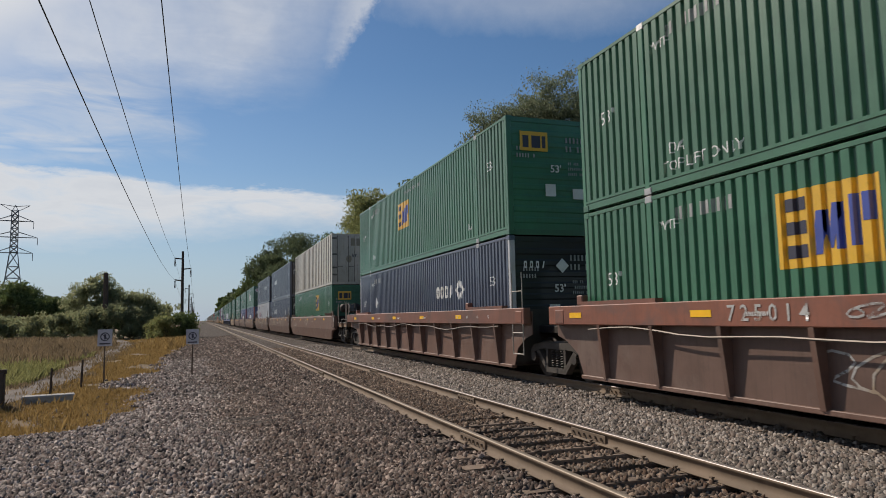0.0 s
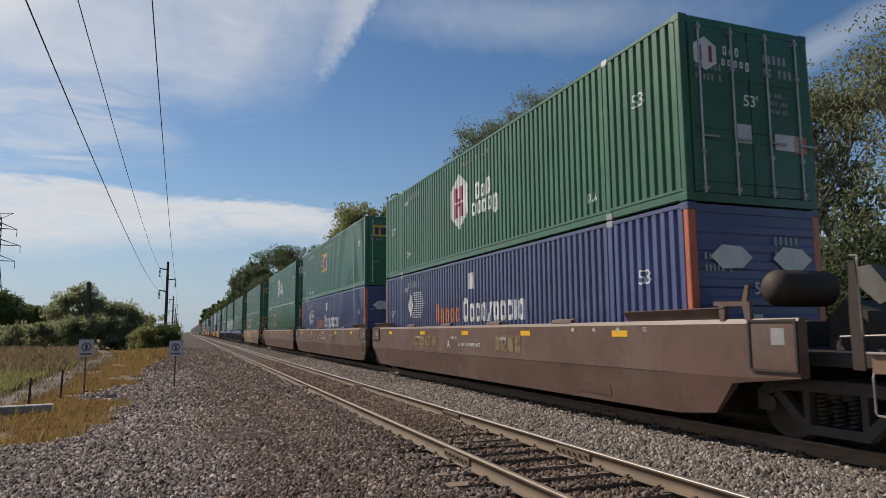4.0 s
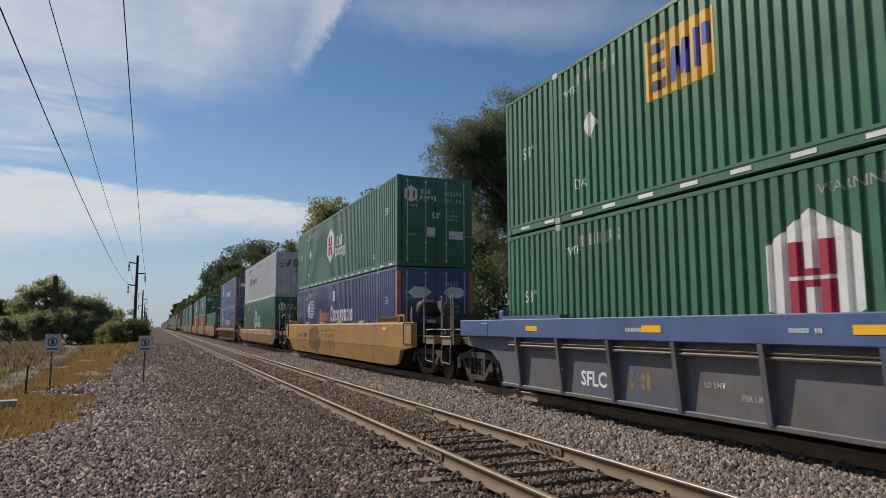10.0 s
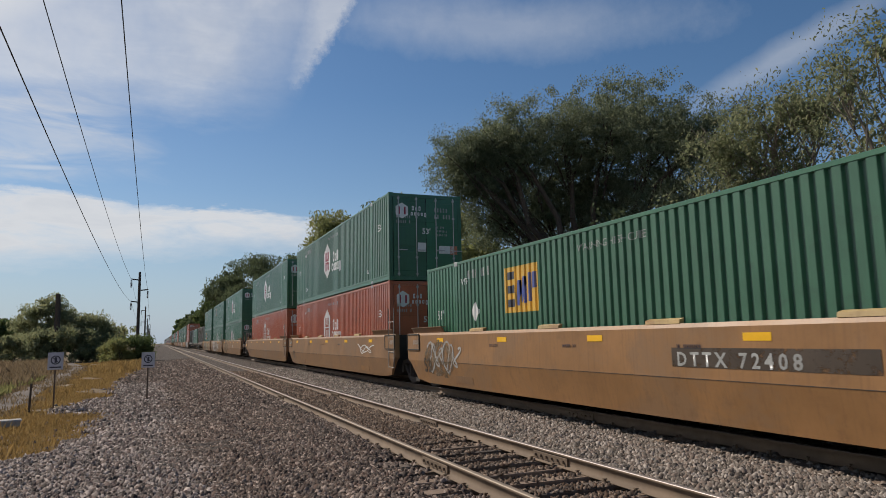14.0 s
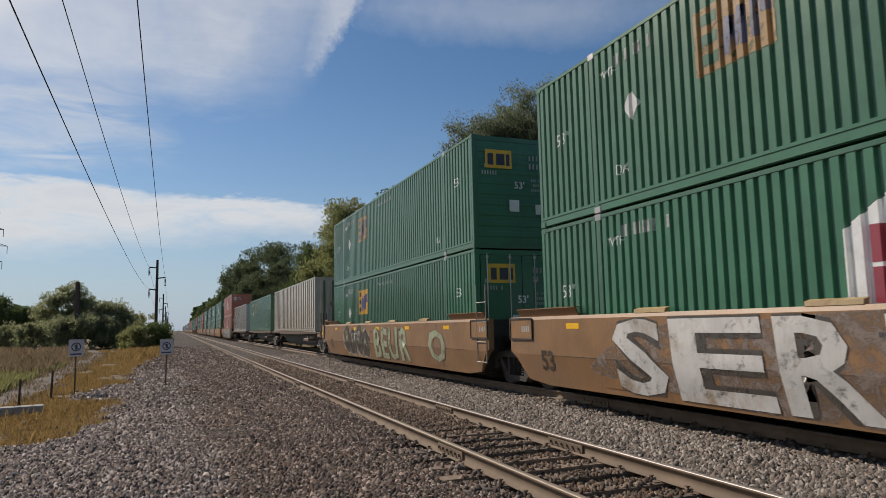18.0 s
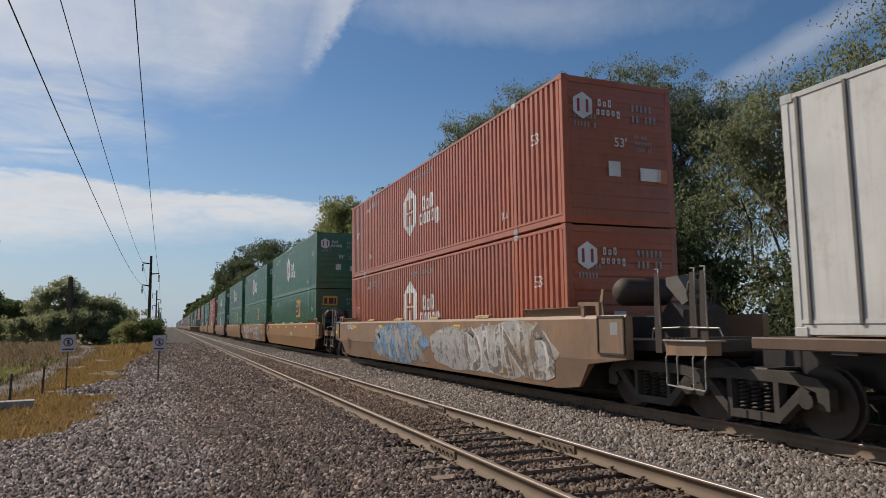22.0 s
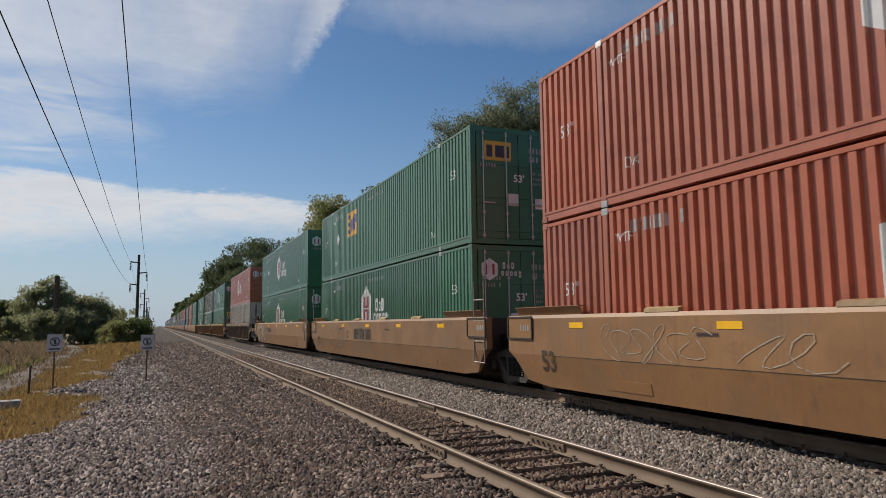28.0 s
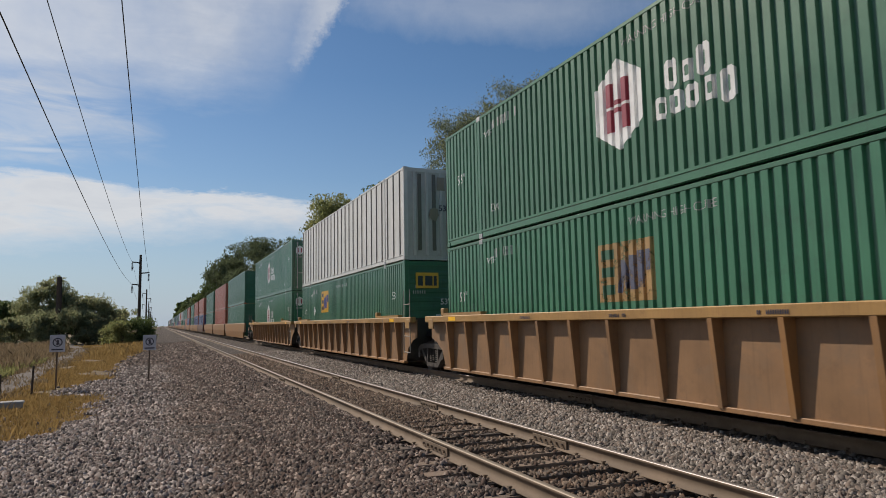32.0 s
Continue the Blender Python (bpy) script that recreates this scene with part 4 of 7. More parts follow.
        part("door_seal", "seal", lambda bm: box(bm, -0.012, 0.012, -0.01, 0.01, 0.14, 2.75), SEAL, root)
    else:
        def wall(bm):
            ol = [(0.06, 0.12), (0.02, 0.12)]
            for k in range(9):
                z = 0.28 + k * 0.27
                ol += [(0.02, z), (0.009, z + 0.03), (0.009, z + 0.13), (0.02, z + 0.16)]
            plate(bm, ol + [(0.02, 2.78), (0.06, 2.78)], "x", -HALF + 0.14, HALF - 0.14)
        def posts(bm):
            box(bm, -HALF + 0.14, HALF - 0.14, 0.02, 0.06, 0.12, 2.78)
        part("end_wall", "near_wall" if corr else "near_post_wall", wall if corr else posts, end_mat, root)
        if not corr:
            for x in (-0.95, -0.54, -0.06, 0.42, 0.9):
                part("end_post", "end_post", lambda bm: box(bm, -0.045, 0.045, -0.015, 0.03, 0.14, 2.76, 0.006), mat, root, "", pose(x, 0, 0))
            for x in (-0.78, -0.3, 0.18, 0.66):
                part("end_strip", "end_strip", lambda bm: box(bm, -0.055, 0.055, -0.018, 0.022, 0.3, 2.7), POSTGREY, root, "dark upright strip", pose(x, 0, 0))
    if far:
        return root
    # markings
    side_marks(root, color == "white" or not corr, corr, seed, color in ("blue", "navy"))
    end_marks(root, "white" if color == "white" or not corr else color, logo, seed)
    if logo in ("emp", "emp_old"):
        emp_logo(root, (11.6, 9.65, 5.9)[seed % 3], 1.3 if seed % 3 == 1 else 1.52, corr, logo == "emp_old")
    elif logo == "hub":
        hex_logo(root, 9.55, 1.57, corr, LOGO_RED if color != "red" else RED)
    elif logo == "xpo":
        decal(root, "logo_lettering", "xpo_r", lambda bm: mark_row(bm, 13.1, 1.35, 0.38, 0.56, "xoo", 0.36), LOGO_RED, True, 0, "red block lettering")
        decal(root, "logo_lettering", "xpo_d", lambda bm: mark_row(bm, 11.5, 1.38, 0.24, 0.36, "toqloolloo", 0.32), LOGO_DARK, True, 0, "dark block lettering")
    elif logo == "umax":
        y0 = (13.0, 5.4)[seed % 2]
        decal(root, "logo_lettering", ("umax", y0), lambda bm: mark_row(bm, y0, 1.55, 0.28, 0.36, "ooox", 0.35), SIGNWHITE, True, 0, "white block lettering")
        decal(root, "logo_badge", ("umax_d", y0), lambda bm: (poly(bm, [(y0 - 1.65, 1.75), (y0 - 1.95, 1.45), (y0 - 2.05, 1.55), (y0 - 1.85, 1.75), (y0 - 2.05, 1.95), (y0 - 1.95, 2.05)]), poly(bm, [(y0 - 2.35, 1.75), (y0 - 2.1, 1.5), (y0 - 2.0, 1.6), (y0 - 2.15, 1.75), (y0 - 2.0, 1.9), (y0 - 2.1, 2.0)])), SIGNWHITE, True)
    elif logo in ("train", "train_bare"):
        def word(bm):
            mark_row(bm, 8.72, 1.26, 0.34, 0.62, "o", 0.3)
            mark_row(bm, 8.26, 1.26, 0.29, 0.46, "oooxooolo", 0.25)
        decal(root, "logo_lettering", "stack_w", word, SIGNWHITE, True, 0, "large white block lettering")
        decal(root, "logo_lettering", "stack_o", lambda bm: mark_row(bm, 10.8, 1.26, 0.26, 0.4, "boooo", 0.5), LOGO_ORANGE, True, 0, "orange block lettering")
        decal(root, "logo_badge", "stack_e", lambda bm: [bar(bm, 11.9 + 0.05 * abs(i - 6), 1.45 + i * 0.07, 0.85, 0.03) for i in range(12)] + [poly(bm, [(13.5, 1.85), (13.2, 1.45), (12.95, 1.85), (13.2, 2.25)])], SIGNWHITE, True)
        decal(root, "paper_notice", "stack_p", lambda bm: bar(bm, 8.0, 2.1, 0.34, 0.42), SIGNWHITE, True)
    return root


TANPATCH = paint("faded_tan_patch", (0.26, 0.22, 0.16), streak=0.3)
ORANGE_POST = paint("orange_corner_paint", (0.5, 0.13, 0.06))

# ---- freight cars ----
CARS = []


def truck(parent, y, far=False, cast=None):
    """Two-axle truck: cast side frames with coil springs, wheels on axles, a bolster."""
    root = new("truck")
    root.empty_display_size = 0.2
    root.parent = parent
    root.matrix_basis = pose(0, y, 0)

    def side_frame(bm):
        x0, x1 = -1.08, -0.94
        plate(bm, [(-1.12, 0.36), (-1.12, 0.6), (-0.98, 0.72), (-0.55, 0.78), (0.55, 0.78), (0.98, 0.72), (1.12, 0.6), (1.12, 0.36), (0.98, 0.36), (0.95, 0.56), (0.75, 0.62), (0.42, 0.64), (-0.42, 0.64), (-0.75, 0.62), (-0.95, 0.56), (-0.98, 0.36)], "x", x0, x1)
        for s in (-1, 1):
            plate(bm, [(s * 0.75, 0.62), (s * 0.86, 0.56), (s * 0.42, 0.16), (s * 0.34, 0.24)], "x", x0, x1)
            plate(bm, [(s * 0.34, 0.64), (s * 0.42, 0.64), (s * 0.42, 0.2), (s * 0.34, 0.2)], "x", x0, x1)
        plate(bm, [(-0.42, 0.14), (0.42, 0.14), (0.42, 0.25), (-0.42, 0.25)], "x", x0, x1)

    def wheel(bm):
        lathe(bm, [(-0.07, 0.42), (-0.065, 0.34), (-0.02, 0.3), (-0.02, 0.16), (-0.08, 0.13), (-0.08, 0.09), (0.08, 0.09), (0.08, 0.14), (0.02, 0.18), (0.02, 0.3), (0.05, 0.35), (0.055, 0.455), (0.03, 0.455), (0.02, 0.425)], 18)

    def spring(bm):
        n = 56
        tube(bm, [Vector((0.055 * math.cos(i * 0.785), 0.055 * math.sin(i * 0.785), 0.26 + 0.36 * i / n)) for i in range(n + 1)], 0.017, 4)
    if far:
        part("side_frame", "side_frame", side_frame, TRUCK_GREY, root)
        for yy in (-0.86, 0.86):
            part("wheel", "wheel", wheel, TREAD, root, "", pose(-0.74, yy, 0.42))
        return root
    for m in (Matrix(), MIRROR):
        part("side_frame", "side_frame", side_frame, cast or TRUCK_GREY, root, "dusty cast steel side frame", m)
        for yy in (-0.86, 0.86):
            part("wheel", "wheel", wheel, TREAD, root, "steel wheel with flange", m @ pose(-0.74, yy, 0.42), smooth=False)
            if m is not MIRROR:
                part("bearing_cap", "bearing_cap", lambda bm: lathe(bm, [(-0.07, 0.1), (-0.07, 0.05), (0.1, 0.05), (0.1, 0.12)], 12), STEEL, root, "", m @ pose(-1.08, yy, 0.46))
        for yy in (-0.2, 0.0, 0.2) if m is not MIRROR else ():
            part("spring", "spring", spring, STEEL, root, "coil spring", m @ pose(-1.0, yy, 0))
    for yy in (-0.86, 0.86):
        part("axle", "axle", lambda bm: rod(bm, (-0.95, 0, 0), (0.95, 0, 0), 0.075, 10), STEEL, root, "", pose(0, yy, 0.44))
    part("bolster", "bolster", lambda bm: box(bm, -1.0, 1.0, -0.2, 0.2, 0.55, 0.8, 0.02), STEEL, root)
    return root


def grab_iron(parent, y, x=-1.44):
    """Flat rusty post with a worn rod along its outer edge."""
    part("rail_post", "rail_post", lambda bm: plate(bm, [(-0.07, 0.95), (0.07, 0.95), (0.07, 1.6), (0.035, 2.12), (-0.035, 2.12), (-0.07, 1.6)], "x", 0.02, 0.045), POSTBROWN, parent, "rusty flat rail post", pose(x, y, 0))
    part("grab_iron", "grab_iron", lambda bm: tube(bm, [Vector(p) for p in ((0, -0.1, 1.3), (-0.02, -0.1, 1.36), (-0.02, -0.1, 2.12), (0, -0.09, 2.17), (0, 0.0, 2.18))], 0.011, 5), ROD, parent, "worn steel grab iron", pose(x, y, 0))


def stirrup(parent, y):
    """Tread box with a thin step hanging below it."""
    part("step_box", "step_box", lambda bm: plate(bm, [(-0.3, 0.94), (0.28, 0.92), (0.28, 1.12), (-0.3, 1.12)], "x", -1.42, -1.16), BUFFG, parent, "dusty tread box", pose(0, y, 0))
    part("tread", "tread", lambda bm: box(bm, -1.46, -1.1, -0.33, 0.31, 1.12, 1.145, 0.006), ROD, parent, "", pose(0, y, 0))
    part("stirrup", "stirrup", lambda bm: tube(bm, [Vector(p) for p in ((-1.4, -0.27, 0.95), (-1.43, -0.27, 0.88), (-1.43, -0.27, 0.5), (-1.43, -0.25, 0.47), (-1.43, 0.25, 0.5), (-1.43, 0.27, 0.53), (-1.43, 0.27, 0.88), (-1.4, 0.27, 0.95))], 0.013, 5), ROD, parent, "thin pale hanging step", pose(0, y, 0))


def end_gear(root, y, s, coupled, mat, smooth):
    """Platform, truck and hand gear at one end; s is -1 at the near end, +1 at the far end; y the end of the load."""
    reach = 3.2 if coupled else 1.6
    part("end_platform", ("platform", s, coupled), lambda bm: box(bm, -1.15 if coupled else -0.7, 1.15 if coupled else 0.7, min(s * 0.15, s * reach), max(s * 0.15, s * reach), 0.95, 1.12, 0.015), STEEL, root, "", pose(0, y, 0))
    part("end_bulkhead", ("bulkhead", s), lambda bm: plate(bm, [(-1.3, 0.3), (1.3, 0.3), (1.3, 1.5), (-1.3, 1.5)], "y", s * 0.12, s * 0.2), STEEL, root, "", pose(0, y, 0))
    if coupled:
        part("coupler", ("coupler", s), lambda bm: (box(bm, -0.12, 0.12, min(s * 3.1, s * 3.72), max(s * 3.1, s * 3.72), 0.75, 0.98, 0.02), box(bm, -0.2, 0.2, min(s * 3.5, s * 3.7), max(s * 3.5, s * 3.7), 0.72, 1.02, 0.03)), STEEL, root, "rusty knuckle coupler", pose(0, y, 0))
        part("air_hose", ("hose", s), lambda bm: tube(bm, [Vector((0.35 - 0.02 * i, s * (3.1 + 0.09 * i), 0.9 - 0.45 * math.sin(i * 0.26))) for i in range(8)], 0.03, 6), RUBBER, root, "", pose(0, y, 0))
        stirrup(root, y + s * 3.05)
        grab_iron(root, y + s * 2.62)
        grab_iron(root, y + s * 3.3, -1.2)
        part("walkway", ("walkway", s), lambda bm: [box(bm, -1.35, 1.35, s * 2.9 - 0.2 + k * 0.08, s * 2.9 - 0.15 + k * 0.08, 1.14, 1.17) for k in range(5)], STEEL, root, "", pose(0, y, 0))
        part("hand_line", ("hand_line", s), lambda bm: tube(bm, [Vector((-1.2, s * f, z)) for f, z in ((2.2, 1.12), (2.25, 1.3), (2.9, 1.32), (3.6, 1.31), (3.66, 1.2))], 0.013, 5), ROD, root, "thin pale rail", pose(0, y, 0))
        if smooth:
            part("ledge_bracket", ("ledge_bracket", s), lambda bm: plate(bm, [(s * 0.62, 1.76), (s * 1.24, 1.74), (s * 1.24, 1.5), (s * 1.16, 1.5), (s * 1.14, 1.68), (s * 0.82, 1.69), (s * 0.8, 1.5), (s * 0.72, 1.5), (s * 0.7, 1.7), (s * 0.62, 1.7)], "x", -1.49, -1.43), mat, root, "ledge on two short legs", pose(0, y, 0))
        if s < 0:
            part("brake_wheel", "brake_wheel", lambda bm: [rod(bm, (-0.55 + 0.28 * math.cos(i * math.tau / 14), -2.6, 1.85 + 0.28 * math.sin(i * math.tau / 14)), (-0.55 + 0.28 * math.cos((i + 1) * math.tau / 14), -2.6, 1.85 + 0.28 * math.sin((i + 1) * math.tau / 14)), 0.018, 5) for i in range(14)] + [rod(bm, (-0.83, -2.6, 1.85), (-0.27, -2.6, 1.85), 0.014, 5), rod(bm, (-0.55, -2.6, 1.2), (-0.55, -2.6, 2.1), 0.03, 6)], STEEL, root, "hand brake wheel", pose(0, y, 0))
            part("air_tank", "air_tank", lambda bm: lathe(bm, [(-0.56, 0.05), (-0.53, 0.16), (-0.44, 0.23), (-0.4, 0.24), (0.4, 0.24), (0.44, 0.23), (0.53, 0.16), (0.56, 0.05)], 18), POSTBROWN, root, "dark brown air reservoir", pose(-0.5, y - 1.15, 1.92), True)
            part("tank_strap", "tank_strap", lambda bm: plate(bm, [(-0.03, 1.42), (0.05, 1.42), (0.12, 1.74), (0.04, 1.98), (-0.02, 1.98), (0.03, 1.74)], "x", -1.12, -1.08), mat, root, "", pose(0, y - 0.85, 0))
            part("valve_box", "valve_box", lambda bm: plate(bm, [(-0.2, 1.12), (0.35, 1.12), (0.35, 1.5), (0.12, 1.75), (-0.2, 1.6)], "x", -0.35, 0.55), STEEL, root, "", pose(0, y - 1.75, 0))
            part("brake_housing", "brake_housing", lambda bm: plate(bm, [(-0.3, 1.75), (-0.1, 1.66), (0.25, 1.98), (0.25, 2.1), (-0.02, 2.12)], "x", -0.8, -0.45), TRUCK_PALE, root, "dusty angular brake housing", pose(0, y - 2.35, 0))
    elif s < 0:
        def rungs(bm):
            for a in (-0.26, 0.26):
                rod(bm, (-1.51, a, 0.5), (-1.51, a, 2.32), 0.014, 6)
            for z in (0.52, 0.98, 1.44, 1.9):
                rod(bm, (-1.51, -0.26, z), (-1.51, 0.26, z), 0.013, 6)
        part("ladder", "end_ladder", rungs, ROD, root, "pale worn steel ladder", pose(0, y - 0.75, 0))


def fold_x(z, fold):
    return -1.5 + 0.10 * max(0.0, (fold - z) / 0.58) * (0.58 / (fold - 0.2))


def smooth_side(bm, en, ef, fold=0.78):
    """Side sheet with a fold below its middle; the bottom rises over the trucks."""
    ys = [-en, -0.88, -0.48, 0.3, 4, 8, 12, LEN - 0.3, LEN + 0.48, LEN + 0.88, LEN + ef]
    bot = [0.82, 0.7, 0.28, 0.2, 0.2, 0.2, 0.2, 0.2, 0.28, 0.7, 0.82]
    rows = []
    for y, b in zip(ys, bot):
        col = []
        for z, x in ((b, None), (max(b + 0.03, fold), -1.5), (1.46, -1.5), (1.52, -1.47), (1.52, -1.36)):
            if x is None:
                x = fold_x(b, fold)
            col.append(bm.verts.new((x, y, z)))
        col.append(bm.verts.new((-1.36, y, b)))
        rows.append(col)
    for p, q in zip(rows, rows[1:]):
        for i in range(6):
            j = (i + 1) % 6
            bm.faces.new((p[i], p[j], q[j], q[i]))
    bm.faces.new(rows[0])
    bm.faces.new(rows[-1][::-1])


# brings the side of a tall car (0.20 to 1.52 high) to that of a low one (0.32 to 1.21)
LOW_SIDE = pose(0, 0, 0.185) @ Matrix.Diagonal((1, 1, 0.674, 1))


def well_car(kind, mat, u, near_coupled, far_coupled, seed=0, sheet_mat=None, chord=0.36, rib_step=1.4, far=False, group="well cars of the train", label="", top=1.53, ribs=None, low=False):
    """One unit of a double-stack car, its load's near end u metres along the train."""
    style = "smooth-sided" if kind == "smooth" else "rib-sided"
    root = empty("well_car", pose(FAR_X, u, FAR_Z), label or f"{mat.name.replace('_car_paint', '').replace('_', ' ')} {style} steel well car, dusty and stained", "freight car", group)
    CARS.append((root, u, FAR_Z))
    fold = chord if kind == "smooth" and chord > 0.5 else 0.78
    en, ef = (1.95 if near_coupled else 1.1), (1.95 if far_coupled else 1.1)
    sides = (Matrix(), MIRROR)
    if not far:
        part("well_floor", "well_floor", lambda bm: [box(bm, -1.3, 1.3, y, y + 0.5, 0.22, 0.34) for y in (0.0, 3.9, 7.8, 11.7, 15.6)] + [box(bm, s * 1.15 - 0.12, s * 1.15 + 0.12, 0, LEN, 0.2, 0.3) for s in (-1, 1)], STEEL, root)
    if kind == "smooth":
        for m in sides:
            part("side_sill", ("smooth", en, ef, fold), lambda bm: smooth_side(bm, en, ef, fold), mat, root, "", m)
        if not far:
            for y, s in ((-en, -1), (LEN + ef, 1)):
                tied = near_coupled if s < 0 else far_coupled
                lo, wide = (0.9, 0.72) if tied else (1.08, 0.96)
                pa, pb = min(-s * 0.02, -s * wide), max(-s * 0.02, -s * wide)
                part("end_box", ("end_box", s, tied), lambda bm: box(bm, -1.515, -1.5, pa, pb, lo, 1.48, 0.004), mat, root, "framed end plate", pose(0, y, 0))
                if tied and s > 0:
                    part("reflector", ("end_reflector", s), lambda bm, s=s: box(bm, -1.519, -1.51, min(-s * 0.1, -s * 0.4), max(-s * 0.1, -s * 0.4), 1.05, 1.17), REFLECT, root, "yellow reflective strip", pose(0, y, 0))
                part("plate_rim", ("plate_rim", s, tied), lambda bm: [box(bm, -1.53, -1.505, *p) for p in ((pa, pb, lo - 0.02, lo + 0.01), (pa, pb, 1.475, 1.505), (pa - 0.015, pa + 0.015, lo, 1.48), (pb - 0.015, pb + 0.015, lo, 1.48))], STEEL, root, "", pose(0, y, 0))
                part("plate_marks", ("plate_marks", s, tied), lambda bm: [box(bm, -1.5175, -1.514, pa + 0.12 + 0.09 * k, pa + 0.17 + 0.09 * k, 1.22, 1.34) for k in range(4)], FADEDWHITE, root, "", pose(0, y, 0)) if not tied else part("notice", ("plate_notice", s), lambda bm: box(bm, -1.5175, -1.514, pa + 0.16, pa + 0.36, 1.2, 1.4), GALV, root, "small metal notice", pose(0, y, 0))
            for y in (0.55, LEN - 0.55):
                def hatch(bm):
                    plate(bm, [(-1.40, 1.50), (-1.37, 1.50), (-1.455, 1.665), (-1.49, 1.665)], "y", -1.35, 0.85)
                    box(bm, -1.50, -1.36, -1.35, 0.85, 1.665, 1.68)
                part("guide_plate", ("guide_plate", y < 5), hatch, mat, root, "tilted container guide plate", pose(0, y, 0) @ (Matrix() if y < 5 else pose(0, 0.5, 0)))
            for k in range(4 if not low else 0):
                part("guide_lug", "guide_lug", lambda bm: plate(bm, [(-1.48, 1.52), (-1.40, 1.52), (-1.38, 1.60), (-1.47, 1.575)], "y", -0.36, 0.36), PALEYELLOW if mat is not BROWN else mat, root, "", pose(0, 3.4 + k * 3.1, 0))
            part("fold_seam", ("fold_seam", fold), lambda bm: box(bm, -1.503, -1.498, 0.3, LEN - 0.3, fold - 0.004, fold + 0.004), STEEL, root)
            for y in (1.9, 13.0):
                part("lower_hatch", "lower_hatch", lambda bm: plate(bm, [(-1.425, 0.3), (-1.454, 0.47), (-1.40, 0.47), (-1.40, 0.3)], "y", 0.0, 1.0), mat, root, "", pose(0, y, 0))
    else:
        for m in sides:
            part("top_chord", ("chord", chord, en, ef, top), lambda bm: box(bm, -1.53, -1.36, -en, LEN + ef, top - chord, top, 0.015), mat, root, "", m)
            def ribbed(bm):
                ol = [(-en, 0.95), (-en, top - 0.08), (LEN + ef, top - 0.08), (LEN + ef, 0.95), (LEN + 0.75, 0.85), (LEN + 0.35, 0.62), (LEN + 0.15, 0.2), (-0.15, 0.2), (-0.35, 0.62), (-0.75, 0.85)]
                plate(bm, ol, "x", -1.335, -1.315)
            part("side_sheet", ("ribbed", en, ef, top), ribbed, sheet_mat or mat, root, "", m)
            part("bottom_chord", "bottom_chord", lambda bm: box(bm, -1.40, -1.28, -0.15, LEN + 0.15, 0.17, 0.24, 0.01), sheet_mat or mat, root, "", m)
        n = int((LEN - 0.5) / rib_step)
        first, step, count = ribs or (0.35, (LEN - 0.7) / n, n + 1)
        for i in range(count):
            y = first + i * step
            def rib(bm):
                z1 = top - chord + 0.02
                plate(bm, [(-1.525, z1), (-1.325, z1), (-1.325, 0.22), (-1.42, 0.22)], "y", -0.04, 0.04)
            part("rib", ("rib", chord, top), rib, sheet_mat or mat, root, "", pose(0, y, 0))
        if not far:
            for dz, rad in ((0.07, 0.017), (0.13, 0.024)) if mat is CARBLUE else ():
                part("hand_pipe", ("pipe", chord, dz, top), lambda bm, dz=dz, rad=rad: rod(bm, (-1.45, 0.3, top - 0.03 - chord - dz), (-1.45, LEN - 0.3, top - 0.03 - chord - dz), rad, 6), IRON, root, "dusty steel brake pipe")
            if mat is RUSTRED:
                part("hand_pipe", "sagging_pipe", lambda bm: tube(bm, [Vector((-1.5, 0.3 + i * 0.62, 1.07 + 0.05 * math.cos(i * 0.52) - 0.03 * math.sin(i * 1.3))) for i in range(26)], 0.018, 6), IRON, root, "dusty sagging brake pipe")
            for y in (0.1, LEN - 2.3):
                part("guide_plate", "guide_bar", lambda bm: (plate(bm, [(-1.5, 1.53), (-1.36, 1.53), (-1.34, 1.60), (-1.5, 1.60)], "y", 0.0, 2.2), box(bm, -1.5, -1.36, 2.15, 2.35, 1.53, 1.72, 0.02)), mat, root, "", pose(0, y, top - 1.53))
            for y in (-1.0, LEN + 0.5):
                part("corner_pad", "corner_pad", lambda bm: box(bm, -1.54, -1.5, 0, 0.32, 1.2, 1.46, 0.01), mat, root, "", pose(0, y, top - 1.53))
    if not far:
        for y in (1.3, 4.6, 7.9, 11.2, 14.6) if mat is not YELLOW else (0.4, 15.2):
            y += 1.4 * (mat is RUSTRED)
            part("reflector", ("reflector", kind, y, chord, top), lambda bm, y=y: box(bm, -1.536 if kind != "smooth" else -1.505, -1.4, y, y + 0.42, *((1.28, 1.38) if kind == "smooth" else (top - chord / 2 - 0.05, top - chord / 2 + 0.05))), REFLECT, root, "yellow reflective strip")
        decal_car(root, kind, seed, chord, top, mat.name[0] in "by" and mat is not BROWN and mat is not CARBLUE)
    for y, s, c in ((0.0, -1, near_coupled), (LEN, 1, far_coupled)):
        if not far:
            end_gear(root, y, s, c, mat, kind == "smooth")
    if low:
        for ob in root.children:
            if ob.name.split(".")[0] in ("side_sill", "end_box", "plate_rim", "plate_marks", "notice", "guide_plate", "fold_seam", "lower_hatch", "stencil", "ledge_bracket"):
                ob.matrix_basis = LOW_SIDE @ ob.matrix_basis
            elif ob.name.startswith("reflector"):
                ob.matrix_basis = pose(0, -1.1, -0.41) @ ob.matrix_basis
    truck(root, -2.0 if near_coupled else -1.63, far)
    if far_coupled:
        truck(root, LEN + 2.0, far)
    return root


def car_decal(root, name, key, build, mat, x=-1.506, label="", fold=0.78):
    def make(bm):
        build(bm)
        lay(bm, x, fold)
    return part(name, (name, key, x), make, mat, root, label)


